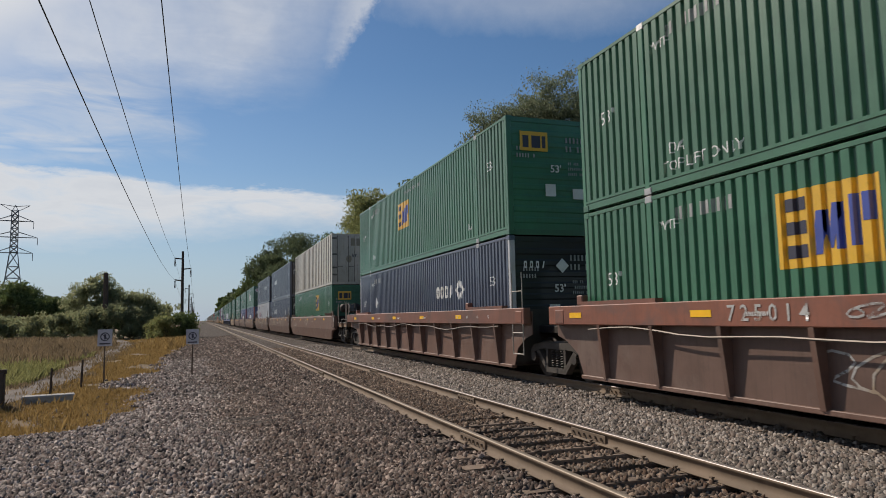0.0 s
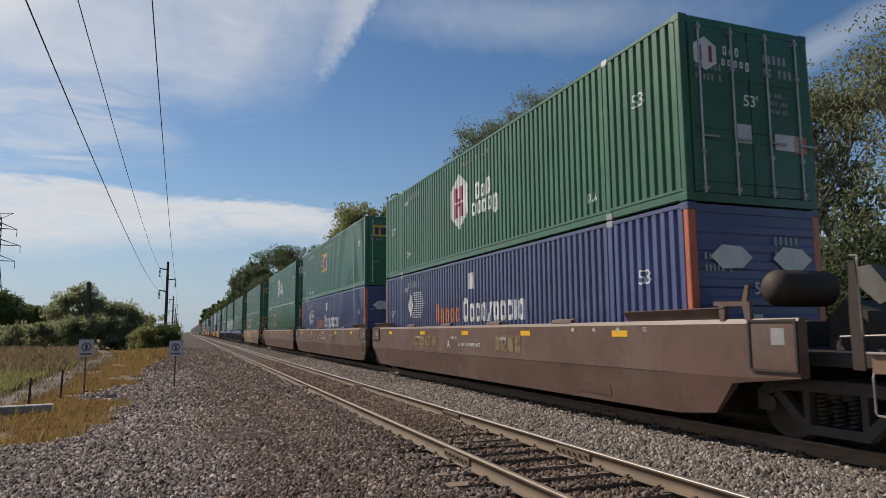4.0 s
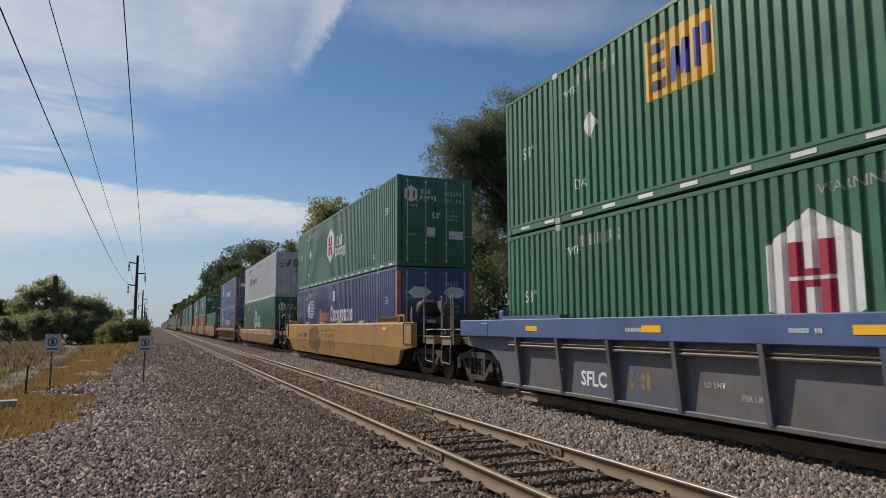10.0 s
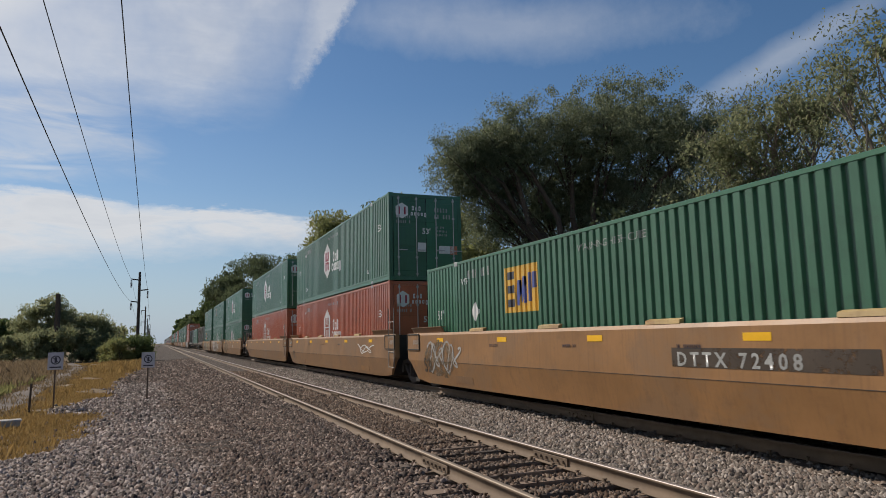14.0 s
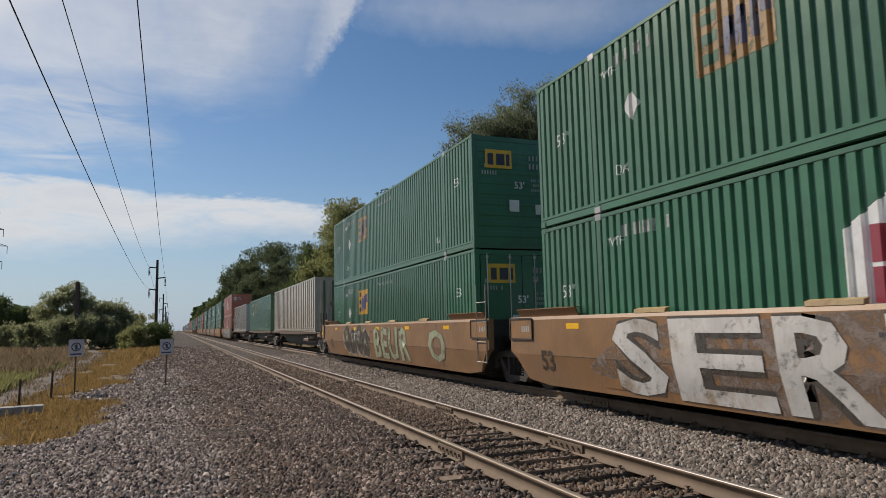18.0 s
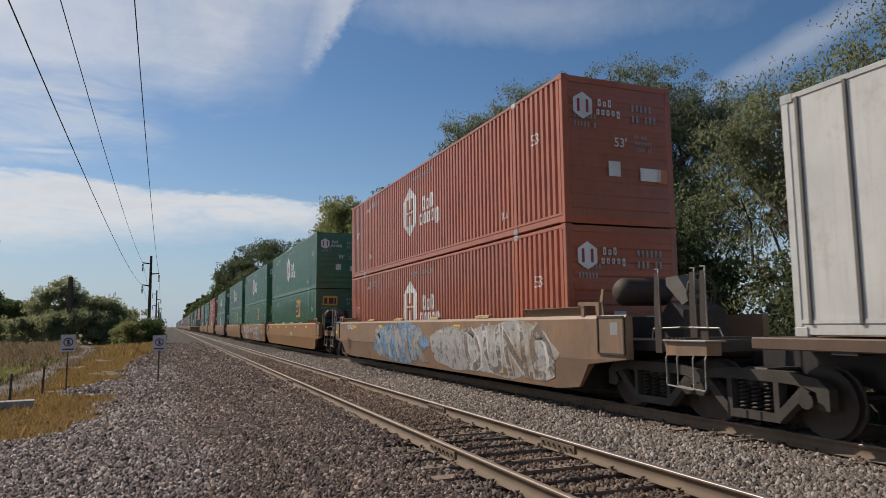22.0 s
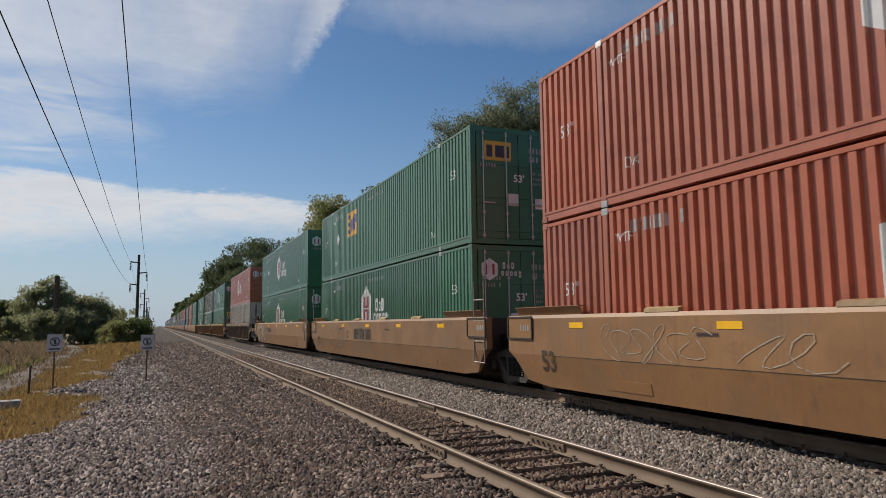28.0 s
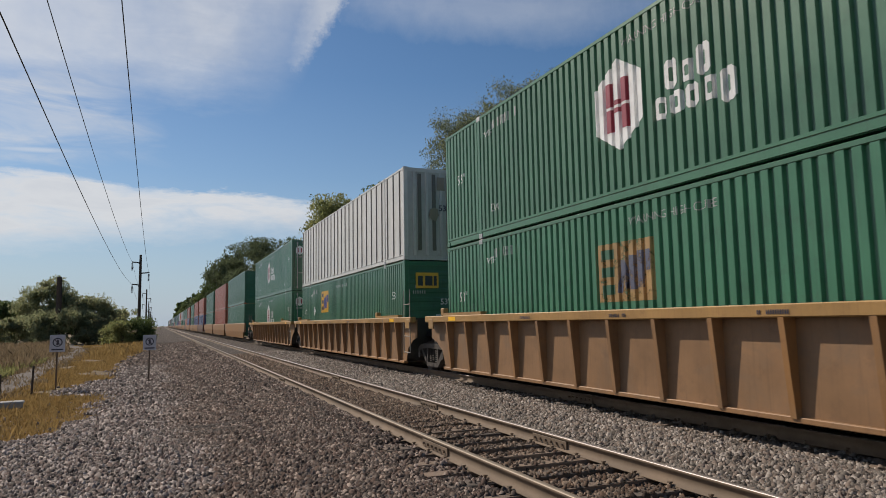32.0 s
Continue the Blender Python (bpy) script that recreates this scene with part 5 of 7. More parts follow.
def lay(bm, x, fold=0.78):
    """Lay a flat marking on a car's side, bent inwards below the fold of a smooth side."""
    if x > -1.5 or x < -1.53:
        for v in bm.verts:
            v.co.x = x
        return
    bmesh.ops.bisect_plane(bm, geom=bm.verts[:] + bm.edges[:] + bm.faces[:], plane_co=(0, 0, fold), plane_no=(0, 0, 1))
    for v in bm.verts:
        v.co.x = x + 1.5 + fold_x(v.co.z, fold)


def decal_car(root, kind, seed, chord, top, dark):
    """Stencils along the side of a car."""
    x = -1.508 if kind == "smooth" else -1.537
    ink = LOGO_DARK if dark else SIGNWHITE
    for k, t in enumerate(("53", "48", "45", "40")):
        car_decal(root, "stencil", ("len", k, kind, chord, top), lambda bm, t=t, k=k: letters(bm, t, 0.9 + k * 0.7, 1.36 if kind == "smooth" else top - chord / 2 - 0.04, 0.10), ink, x)
    car_decal(root, "stencil", ("rows", seed % 3, kind, chord, top), lambda bm: [code_bars(bm, 12.0 - k * 2.9, 1.18 if kind == "smooth" else top - chord / 2 - 0.04, 0.055, 12 + k, 0.6, k) for k in range(3)], ink, x)


def car_word(root, text, y, z, size, mat, x=-1.508, bold=0.012, label="", space=1.0):
    return car_decal(root, "lettering", (text, y, z, size, mat.name), lambda bm: letters(bm, text, y, z, size, bold, None, space), mat, x, label)


def spine_car(u, near_coupled, far_coupled, group="spine cars of the train"):
    """Black skeleton car: a centre sill, side ledges and cross arms, that carries one box above its trucks."""
    root = empty("spine_car", pose(FAR_X, u, FAR_Z), "black spine car with rusty edge ledges carrying one container", "freight car", group)
    CARS.append((root, u, FAR_Z))
    part("centre_sill", "spine", lambda bm: plate(bm, [(-1.3, 0.75), (0.8, 0.55), (1.6, 0.32), (LEN - 1.6, 0.32), (LEN - 0.8, 0.55), (LEN + 1.3, 0.75), (LEN + 1.3, 1.05), (-1.3, 1.05)], "x", -0.42, 0.42), BLACKCAR, root)
    for m in (Matrix(), MIRROR):
        part("side_skirt", "skirt", lambda bm: plate(bm, [(1.4, 1.0), (2.6, 0.5), (LEN - 2.6, 0.5), (LEN - 1.4, 1.0)], "x", -0.75, -0.7), BLACKCAR, root, "", m)
        for y in (-0.6, LEN - 3.2):
            part("edge_ledge", "ledge", lambda bm: box(bm, -1.36, -0.4, 0.0, 3.8, 1.05, 1.2, 0.015), LEDGE, root, "rusty brown edge ledge", m @ pose(0, y, 0))
        part("edge_beam", "beam", lambda bm: box(bm, -1.34, -1.2, 3.2, LEN - 3.2, 1.02, 1.2), TAUPE, root, "", m)
        part("step", "spine_step", lambda bm: (box(bm, -1.4, -0.9, 1.4, 2.9, 0.66, 0.8, 0.02)), TAUPE, root, "", m)
    for y in (0.6, 4.2, 8.1, 12.0, 15.5):
        part("cross_arm", "cross_arm", lambda bm: plate(bm, [(-1.34, 1.02), (1.34, 1.02), (1.34, 1.19), (0.4, 1.19), (-0.4, 1.19), (-1.34, 1.19)], "y", -0.15, 0.15), BLACKCAR, root, "", pose(0, y, 0))
    part("wedge_plate", "wedge", lambda bm: plate(bm, [(0.2, 0.3), (2.0, 0.3), (0.6, 0.72), (0.2, 0.72)], "x", -0.82, -0.78), YELLOW, root, "dull yellow wedge plate")
    car_decal(root, "stencil", "spine_code", lambda bm: (code_bars(bm, 4.4, 0.68, 0.2, 11, 0.3, 5), bar(bm, 5.2, 0.6, 0.25, 0.3)), SIGNWHITE, -0.757)
    for y, s, c in ((0.0, -1, near_coupled), (LEN, 1, far_coupled)):
        if c:
            stirrup(root, y + s * 1.6)
            grab_iron(root, y + s * 1.9, -1.1)
    truck(root, -1.2 if not near_coupled else -0.9, False, TRUCK_PALE)
    if far_coupled:
        truck(root, LEN + 0.9)
    return root


def graffiti(root, text, y0, y1, z0, z1, fill, rim, bold=0.05, wave=0.05):
    """Sprayed letters that fill the side from y0 down to y1: a dark swollen rim under a paler fill."""
    def make(b, x):
        def build(bm):
            letters(bm, text, 0, 0, 1.0, b, None, 1.12)
            lo, hi = min(v.co.y for v in bm.verts), max(v.co.y for v in bm.verts)
            for v in bm.verts:
                f = (v.co.y - lo) / (hi - lo)
                g_ = min(1.0, max(0.0, (v.co.z + 0.02) / 0.74))
                v.co = Vector((0, y1 + (y0 - y1) * f + 0.12 * (g_ - 0.5), z0 + (z1 - z0) * g_ * (1 - wave + wave * math.sin(f * 31 + len(text)))))
            lay(bm, x)
        return build
    dx = 0.0007 * (int(y0 * 1.3) % 4)
    part("sprayed_rim", ("sprayed_rim", text, y0), make(bold + 0.03, -1.5075 - dx), rim, root, "dark rim of sprayed letters")
    part("sprayed_fill", ("sprayed_fill", text, y0), make(bold * 0.6, -1.511 - dx), fill, root, "pale sprayed letters")


def spray_blob(root, y, z, ry, rz, mat, seed, x=-1.5045):
    """Uneven sprayed patch of colour on a car's side."""
    def build(bm):
        q = random.Random(seed)
        n = 40
        ph = [q.uniform(0, 6.28) for _ in range(3)]
        k = [1 + 0.09 * math.sin(2 * i * math.tau / n + ph[0]) + 0.06 * math.sin(5 * i * math.tau / n + ph[1]) + 0.03 * math.sin(9 * i * math.tau / n + ph[2]) for i in range(n)]
        bm.faces.new([bm.verts.new((0, y + ry * k[i] * math.cos(i * math.tau / n), min(1.46, max(0.24, z + rz * k[i] * math.sin(i * math.tau / n))))) for i in range(n)])
        lay(bm, x - seed * 0.0001)
    part("sprayed_patch", ("sprayed_patch", y, z, seed), build, mat, root, "sprayed patch of paint")


def scrawl(root, y0, y1, z0, z1, mat, seed, width=0.02, n=10, x=-1.5065):
    """Thin hand-drawn tag: one wandering line of spray paint."""
    def build(bm):
        q = random.Random(seed)
        mid, amp, w1, w2 = (z0 + z1) / 2, (z1 - z0) / 2, n * q.uniform(0.8, 1.1), n * q.uniform(0.5, 0.75)
        p1, p2 = q.uniform(0, 6), q.uniform(0, 6)
        steps = n * 7
        pts = []
        for i in range(steps + 1):
            f = i / steps
            pts.append((y0 + (y1 - y0) * f + abs(y1 - y0) / n * 0.8 * math.sin(f * w1 * 6.28 + p1), mid + amp * (0.75 * math.sin(f * w2 * 6.28 + p2) + 0.25 * math.sin(f * w1 * 5.1))))
        rows = []
        for i, (a, b) in enumerate(pts):
            (a0, b0), (a1, b1) = pts[max(i - 1, 0)], pts[min(i + 1, steps)]
            d = math.hypot(a1 - a0, b1 - b0) or 1
            wy, wz = -(b1 - b0) / d * width, (a1 - a0) / d * width
            rows.append((bm.verts.new((0, a - wy, b - wz)), bm.verts.new((0, a + wy, b + wz))))
        for r0, r1 in zip(rows, rows[1:]):
            bm.faces.new((r0[0], r1[0], r1[1], r0[1]))
        order = {v: i for i, r0 in enumerate(rows) for v in r0}
        if -1.53 < x < -1.5:
            for v in bm.verts:
                v.co.x = x + 1.5 + fold_x(v.co.z, 0.78)
        else:
            for v in bm.verts:
                v.co.x = x
        for v, i in order.items():
            v.co.x -= 0.003 * i / steps
    part("sprayed_tag", ("sprayed_tag", y0, z0, seed), build, mat, root, "thin sprayed tag")

# ---- the train ----
LOW, HIGH, DECK = 0.36, 3.28, 1.21   # heights of lower box, upper box and spine deck over the rail
# near end of the load along the train, car, coupled at near and far end, upper box, lower box (colour, marking, doors, variant)
CONSIST = [
    (-5.04, "rustred", 0, 0, ("green", "emp", 0, 2), ("green", "emp", 1, 6)),
    (14.44, "rustred", 0, 1, ("green", "emp", 0, 1), ("navy", "umax", 0, 3)),
    (37.93, "brown", 1, 0, ("panel", "none", 1, 1), ("green", "emp", 0, 5)),
    (57.38, "brown", 0, 0, ("navy", "umax", 1, 4), ("navy", "umax", 1, 6)),
    (76.75, "brown", 0, 1, ("navy", "umax", 0, 3), ("white", "xpo", 1, 1)),
    (100.57, "brown", 1, 0, ("green", "hub", 1, 1), ("blue", "train", 0, 1)),
    (119.92, "brown", 0, 0, ("green", "emp", 1, 4), ("blue", "train", 0, 3)),
    (139.32, "brown", 0, 1, ("green", "hub", 1, 1), ("green", "emp", 1, 3)),
    (163.11, "buffg", 1, 1, ("green", "emp_old", 1, 3), ("green", "emp", 1, 9)),
    (186.50, "blue", 1, 0, ("green", "emp_old", 1, 4), ("green", "emp_old", 1, 7)),
    (206.10, "blue", 0, 0, ("green", "emp", 0, 6), ("white", "xpo", 1, 3)),
    (225.89, "blue", 0, 1, ("green", "emp", 1, 3), ("green", "hub", 1, 5)),
    (249.25, "yellow", 1, 1, ("green", "hub", 1, 3), ("blue", "train", 1, 1)),
    (272.81, "yellow_high", 1, 1, ("white", "xpo", 1, 5), ("green", "hub", 1, 1)),
    (296.37, "yellow_rib", 1, 1, ("blue", "train", 1, 5), ("blue", "train_bare", 0, 1)),
    (319.82, "buff", 1, 0, None, ("green", "emp", 1, 3)),
    (339.32, "buff", 0, 0, ("green", "hub", 1, 5), ("red", "hub", 1, 1)),
    (358.55, "buff", 0, 1, ("green", "hub", 1, 1), ("red", "hub", 1, 5)),
    (382.23, "buff", 1, 0, ("green", "hub", 0, 1), ("green", "hub", 0, 5)),
    (401.64, "buff", 0, 0, ("green", "emp_old", 0, 9), ("green", "hub", 1, 1)),
    (421.11, "buff", 0, 1, ("green", "emp_old", 0, 3), ("green", "emp", 1, 9)),
    (442.14, "spine", 1, 0, None, ("panel", "none", 0, 1)),
    (460.70, "spine", 0, 0, None, ("green", "emp_old", 1, 3)),
    (481.31, "spine", 0, 1, None, ("panel_white", "none", 0, 3)),
    (502.34, "buffg", 1, 1, ("red", "hub", 0, 1), ("red", "hub", 0, 7)),
    (525.85, "buff", 1, 0, ("green", "hub", 0, 1), ("green", "emp", 0, 5)),
    (545.14, "buff", 0, 0, ("green", "hub", 0, 5), ("green", "emp", 0, 11)),
    (564.64, "buff", 0, 1, ("green", "hub", 1, 1), ("green", "emp", 1, 5)),
    (588.06, "redbrown", 1, 1, ("green", "hub", 1, 5), ("green", "hub", 1, 1)),
    (611.78, "buff", 1, 0, ("red", "hub", 0, 5), ("red", "hub", 0, 1)),
    (631.15, "buff", 0, 0, ("green", "emp", 1, 3), ("green", "hub", 1, 5)),
    (650.54, "buff", 0, 1, ("green", "hub", 0, 3), ("green", "hub", 1, 1)),
    (673.90, "taupe", 1, 1, ("red", "hub", 0, 1), ("panel", "none", 0, 1)),
    (697.45, "yellow_rib2", 1, 0, ("green", "hub", 0, 1), ("green", "emp_old", 0, 7)),
    (716.96, "yellow_rib2", 0, 0, ("panel_white", "none", 0, 3), ("green", "emp", 0, 3)),
    (736.30, "yellow_rib2", 0, 1, ("green", "hub", 1, 1), ("green", "hub", 1, 5)),
    (759.90, "buff", 1, 0, ("green", "hub", 0, 1), ("green", "hub", 0, 5)),
    (779.30, "buff", 0, 0, ("red", "hub", 0, 1), ("red", "hub", 0, 5)),
    (798.70, "buff", 0, 1, ("green", "hub", 1, 1), ("green", "emp", 1, 5)),
]
CAR_KIND = {
    "rustred": ("ribbed", RUSTRED, BROWN, 0.36, 1.3), "redbrown": ("smooth", REDBROWN, None, 0, 0), "brown": ("smooth", BROWN, None, 0, 0), "buffg": ("smooth", BUFFG, None, 0, 0),
    "blue": ("ribbed", CARBLUE, CARGREY, 0.36, 1.42), "yellow": ("smooth", YELLOW, None, 0, 0), "yellow_high": ("smooth", BUFF, None, 1.04, 0), "buff": ("smooth", BUFF, None, 0, 0),
    "yellow_rib": ("ribbed", YELLOW, None, 0.23, 1.3), "taupe": ("ribbed", TAUPE, None, 0.24, 1.1), "yellow_rib2": ("ribbed", YELLOW, BUFF, 0.16, 1.05),
}
UNITS = []


def make_unit(row, far=False):
    u, car, cn, cf, up, low = row
    if car == "spine":
        unit = spine_car(u, bool(cn), bool(cf))
        container(low[0], low[1], low[2], u, DECK, low[3], "single", far)
    else:
        kind, mat, sheet_mat, chord, step = CAR_KIND[car]
        unit = well_car(kind, mat, u, bool(cn), bool(cf), int(u) % 7, sheet_mat, chord or 0.3, step or 1.4, far, top=1.25 if car == "yellow_rib" else 1.53, low=car == "yellow_high", ribs={"yellow_rib": (0.54, 1.24, 13), "blue": (0.58, 1.49, 11), "rustred": (0.58, 1.49, 11), "taupe": (0.2, 1.0, 17)}.get(car))
        container(low[0], low[1], low[2], u, LOW, low[3], "lower" if up else "single", far)
        if up:
            container(up[0], up[1], up[2], u, HIGH, up[3], "upper", far)
    UNITS.append(unit)
    return unit


BY_U = {}
for row in CONSIST:
    BY_U[row[0]] = make_unit(row, row[0] > 757)
# the rest of the train, never nearer than a hundred metres
q = random.Random(11)
u = 822.3
for k in range(30):
    pos = k % 3
    top = q.choice(["green", "green", "green", "red", "navy", "white"])
    bot = q.choice(["green", "green", "green", "red", "blue"])
    make_unit((u, q.choice(["buff", "brown", "buff"]), int(pos == 0), int(pos == 2), (top, "none", k % 2, k), (bot, "none", k % 2, k + 1)), True)
    u += 19.45 if pos < 2 else 23.6

SPRAY_RED = paint("red_spray", (0.42, 0.03, 0.05), worn=0.40, streak=0.1)
SPRAY_BLUE = paint("pale_blue_spray", (0.16, 0.34, 0.55), worn=0.42, second=(0.30, 0.23, 0.16), streak=0.1)
SPRAY_PINK = paint("pink_spray", (0.55, 0.22, 0.24), worn=0.45, streak=0.1)
SPRAY_GREEN = paint("pale_green_spray", (0.36, 0.40, 0.26), worn=0.38, streak=0.1)
SPRAY_WHITE = paint("dull_white_spray", (0.56, 0.55, 0.53), worn=0.36, second=(0.30, 0.23, 0.16), streak=0.25, var=0.2)
SPRAY_CREAM = paint("cream_spray", (0.40, 0.36, 0.28), worn=0.42, second=(0.30, 0.23, 0.16), streak=0.15)
SPRAY_SOOT = paint("soot_grey_spray", (0.075, 0.068, 0.06), worn=0.40, streak=0.15)
SPRAY_GREY = paint("silver_spray", (0.42, 0.42, 0.41), worn=0.40, second=(0.30, 0.23, 0.16), streak=0.15)
GHOSTRED = paint("ghostly_red_lettering", (0.30, 0.11, 0.055), worn=0.47, streak=0.3, var=0.2)
SPRAY_DUST = paint("dusty_grey_spray", (0.24, 0.19, 0.16), worn=0.50, streak=0.3, var=0.25)
SPRAY_MUD = paint("mud_grey_spray", (0.185, 0.135, 0.08), worn=0.50, streak=0.3, var=0.25)
SPRAY_SAGE = paint("faded_sage_overpaint", (0.24, 0.19, 0.12), worn=0.5, streak=0.3, var=0.25)
DUSTYGOLD = paint("worn_gold_lettering", (0.26, 0.19, 0.09), worn=0.43, streak=0.3, var=0.3)
DARKSTENCIL = paint("faded_dark_stencil", (0.075, 0.055, 0.04), worn=0.40, streak=0.3, var=0.3)

# marks on single boxes


def tape_dashes(root):
    for i in range(17):
        part("reflective_strip", "tape_dash", lambda bm: box(bm, -HALF + 0.004, -HALF + 0.012, 0, 0.34, 0.065, 0.125), SIGNWHITE, root, "white reflective strip", pose(0, 0.5 + 0.92 * i, 0))


for key in (139.32, 225.89, 249.25):
    tape_dashes(BOXES[key, "upper"])
bx = BOXES[481.31, "single"]
emp_logo(bx, 12.55, 1.8, False)
decal(bx, "length_mark", "53_102", lambda bm: letters(bm, "53/102", 7.88, 2.5, 0.19, 0.002), LOGO_DARK, False)
decal(bx, "placard_frame", "pl_frame", lambda bm: [poly(bm, p) for p in ([(8.5, 1.5), (8.3, 1.72), (8.3, 1.69), (8.47, 1.5)], [(8.3, 1.72), (8.1, 1.5), (8.13, 1.5), (8.3, 1.69)], [(8.5, 1.5), (8.3, 1.28), (8.3, 1.31), (8.47, 1.5)], [(8.3, 1.28), (8.1, 1.5), (8.13, 1.5), (8.3, 1.31)])], TANPATCH, False, 0.0, "empty placard frame")
REPAINT = paint("grey_repainted_panel", (0.36, 0.335, 0.285), streak=0.3)
OCHRESTAIN = paint("ochre_stained_panel", (0.43, 0.375, 0.25), dirt=(0.3, 0.24, 0.13), streak=0.5)
decal(BOXES[442.14, "single"], "repainted_patch", "patch", lambda bm: bar(bm, 10.6, 0.91, 1.8, 1.16), REPAINT, False, 0.002, "grey repainted patch")
for k, (y, h) in enumerate(((12.86, 2.2), (12.24, 2.45), (11.0, 2.15), (10.38, 2.05), (9.14, 2.25), (8.52, 2.4), (6.66, 1.9), (4.18, 2.1), (2.32, 2.3))):
    decal(BOXES[673.90, "lower"], "stained_panel", ("stain", k), lambda bm, y=y, h=h: bar(bm, y + 0.0, 0.15, 0.55, h), OCHRESTAIN, False, 0.002, "ochre stained side panel")

TEAL = paint("grey_teal_container_paint", (0.10, 0.155, 0.165))
bx = BOXES[296.37, "lower"]
patched = MESHES[("side_panel", 0, True), BLUE.name]
for ob in bx.children:
    if ob.data is patched and ob.matrix_basis == Matrix():
        ob.data = cached(("side_panel", 0, True), lambda bm: side_sheet(bm, WIDE_PROFILE[0]), TEAL)
part("length_mark", "end53_bold", lambda bm: letters(bm, "53", 0, 0, 0.62, 0.012, place_end(-0.35, 1.75)), SIGNWHITE, bx)
part("paper_notice", "end_square", lambda bm: bm.faces.new([bm.verts.new(p) for p in ((-0.25, -0.024, 1.2), (0.25, -0.024, 1.2), (0.25, -0.024, 1.62), (-0.25, -0.024, 1.62))]), SIGNWHITE, bx, "white pasted square")

# lettering on single cars
rr = BY_U[-5.04]
car_word(rr, "7 2 5 0 1 4", 12.3, 1.25, 0.3, SPRAY_GREY, -1.538, 0.003)
scrawl(rr, 10.5, 9.9, 1.22, 1.5, SPRAY_GREY, 21, 0.014, 3, -1.5385)
scrawl(rr, 11.0, 9.2, 0.35, 0.95, SPRAY_GREY, 22, 0.016, 7, -1.338)
car_word(BY_U[525.85], "724810", 6.7, 0.82, 0.3, SIGNWHITE, bold=0.004)
car_word(BY_U[382.23], "765855", 6.3, 0.86, 0.29, SIGNWHITE, bold=0.002)
scrawl(BY_U[382.23], 10.3, 7.2, 0.5, 1.38, SPRAY_CREAM, 31, 0.012)
scrawl(BY_U[382.23], 9.4, 8.2, 0.4, 0.9, SPRAY_CREAM, 32, 0.012, 5)
spray_blob(BY_U[382.23], 13.0, 0.9, 2.2, 0.62, SPRAY_SAGE, 33)
car_word(BY_U[382.23], "A", 6.95, 0.88, 0.36, DARKSTENCIL, bold=0.01)
c = BY_U[163.11]
car_decal(c, "pale_panel", "pale_panel", lambda bm: poly(bm, [(12.5, 1.455), (7.4, 1.455), (7.1, 1.1), (6.35, 0.24), (11.7, 0.24), (12.1, 0.8)]), PALEYELLOW, -1.5035, "pale yellow slanted panel")
car_word(c, "FEC 71277", 12.35, 1.1, 0.27, DARKSTENCIL, bold=0.004)
car_word(c, "FEC 71277", 9.0, 1.33, 0.1, DARKSTENCIL, bold=0.0)
car_word(c, "LOAD LIMIT 160800", 8.4, 1.08, 0.13, DARKSTENCIL, bold=0.002)
car_decal(c, "logo_lettering", "coast_bars", lambda bm: code_bars(bm, 5.2, 1.02, 0.17, 18, 0.25, 4), DARKSTENCIL, -1.506)
c = BY_U[249.25]
car_decal(c, "number_board", "number_board_c", lambda bm: bar(bm, 12.4, 0.9, 2.4, 0.2), SPRAY_MUD, -1.5035, "grey number board")
car_word(c, "DTTX 652624", 14.75, 0.92, 0.2, FADEDWHITE, -1.5065, 0.002, space=1.35)
car_word(c, "DTTX 652624", 8.6, 1.28, 0.11, DARKSTENCIL, -1.5065, 0.0)
car_word(c, "162700", 9.7, 1.0, 0.12, DARKSTENCIL, -1.5065, 0.0)
spray_blob(c, 10.9, 0.85, 1.15, 0.6, SPRAY_MUD, 13)
for k in range(3):
    y = 8.85 - 0.62 * k
    car_decal(c, "logo_lettering", ("ghost", k), lambda bm, y=y: (bar(bm, y - 0.5, 0.95, 0.5, 0.16), poly(bm, [(y - 0.16, 0.5), (y - 0.34, 0.5), (y - 0.34, 0.93), (y - 0.16, 0.93)])), GHOSTRED, -1.5035, "ghostly red block shape")
for key, y in ((163.11, 9.9), (249.25, 11.6), (249.25, 9.0), (272.81, 9.6)):
    car_decal(BY_U[key], "panel_line", ("panel_line", y), lambda bm, y=y, d=0.25 * (key == 272.81): (bar(bm, y - 2.2, 1.225 - d, 1.9, 0.012), poly(bm, [(y - 2.2, 1.225 - d), (y - 2.2, 1.24 - d), (y - 2.62, 1.46 - d), (y - 2.64, 1.46 - d)]), poly(bm, [(y - 0.3, 1.225 - d), (y - 0.3, 1.24 - d), (y + 0.1, 1.46 - d), (y + 0.12, 1.46 - d)])), SEAL, -1.505)
c = BY_U[272.81]
car_decal(c, "pale_band", "pale_band", lambda bm: bar(bm, 0.4, 0.892, 15.2, 0.285), PALEYELLOW, -1.5025, "pale yellow repainted band")
car_word(c, "FEC 70661", 12.3, 0.92, 0.2, DARKSTENCIL, -1.5065, 0.002)
car_decal(c, "logo_lettering", "low_coast_bars", lambda bm: code_bars(bm, 5.35, 1.02, 0.1, 18, 0.25, 4), DARKSTENCIL, -1.506)
c = BY_U[76.75]
spray_blob(c, 6.8, 0.75, 1.2, 0.5, SPRAY_DUST, 14)
scrawl(c, 8.0, 5.4, 0.4, 1.2, SPRAY_GREY, 15, 0.02, 8)
scrawl(c, 2.6, 1.6, 0.9, 1.25, SPRAY_CREAM, 16, 0.03, 3)
scrawl(c, 5.0, 3.0, 1.1, 1.4, SPRAY_CREAM, 17, 0.008, 9)
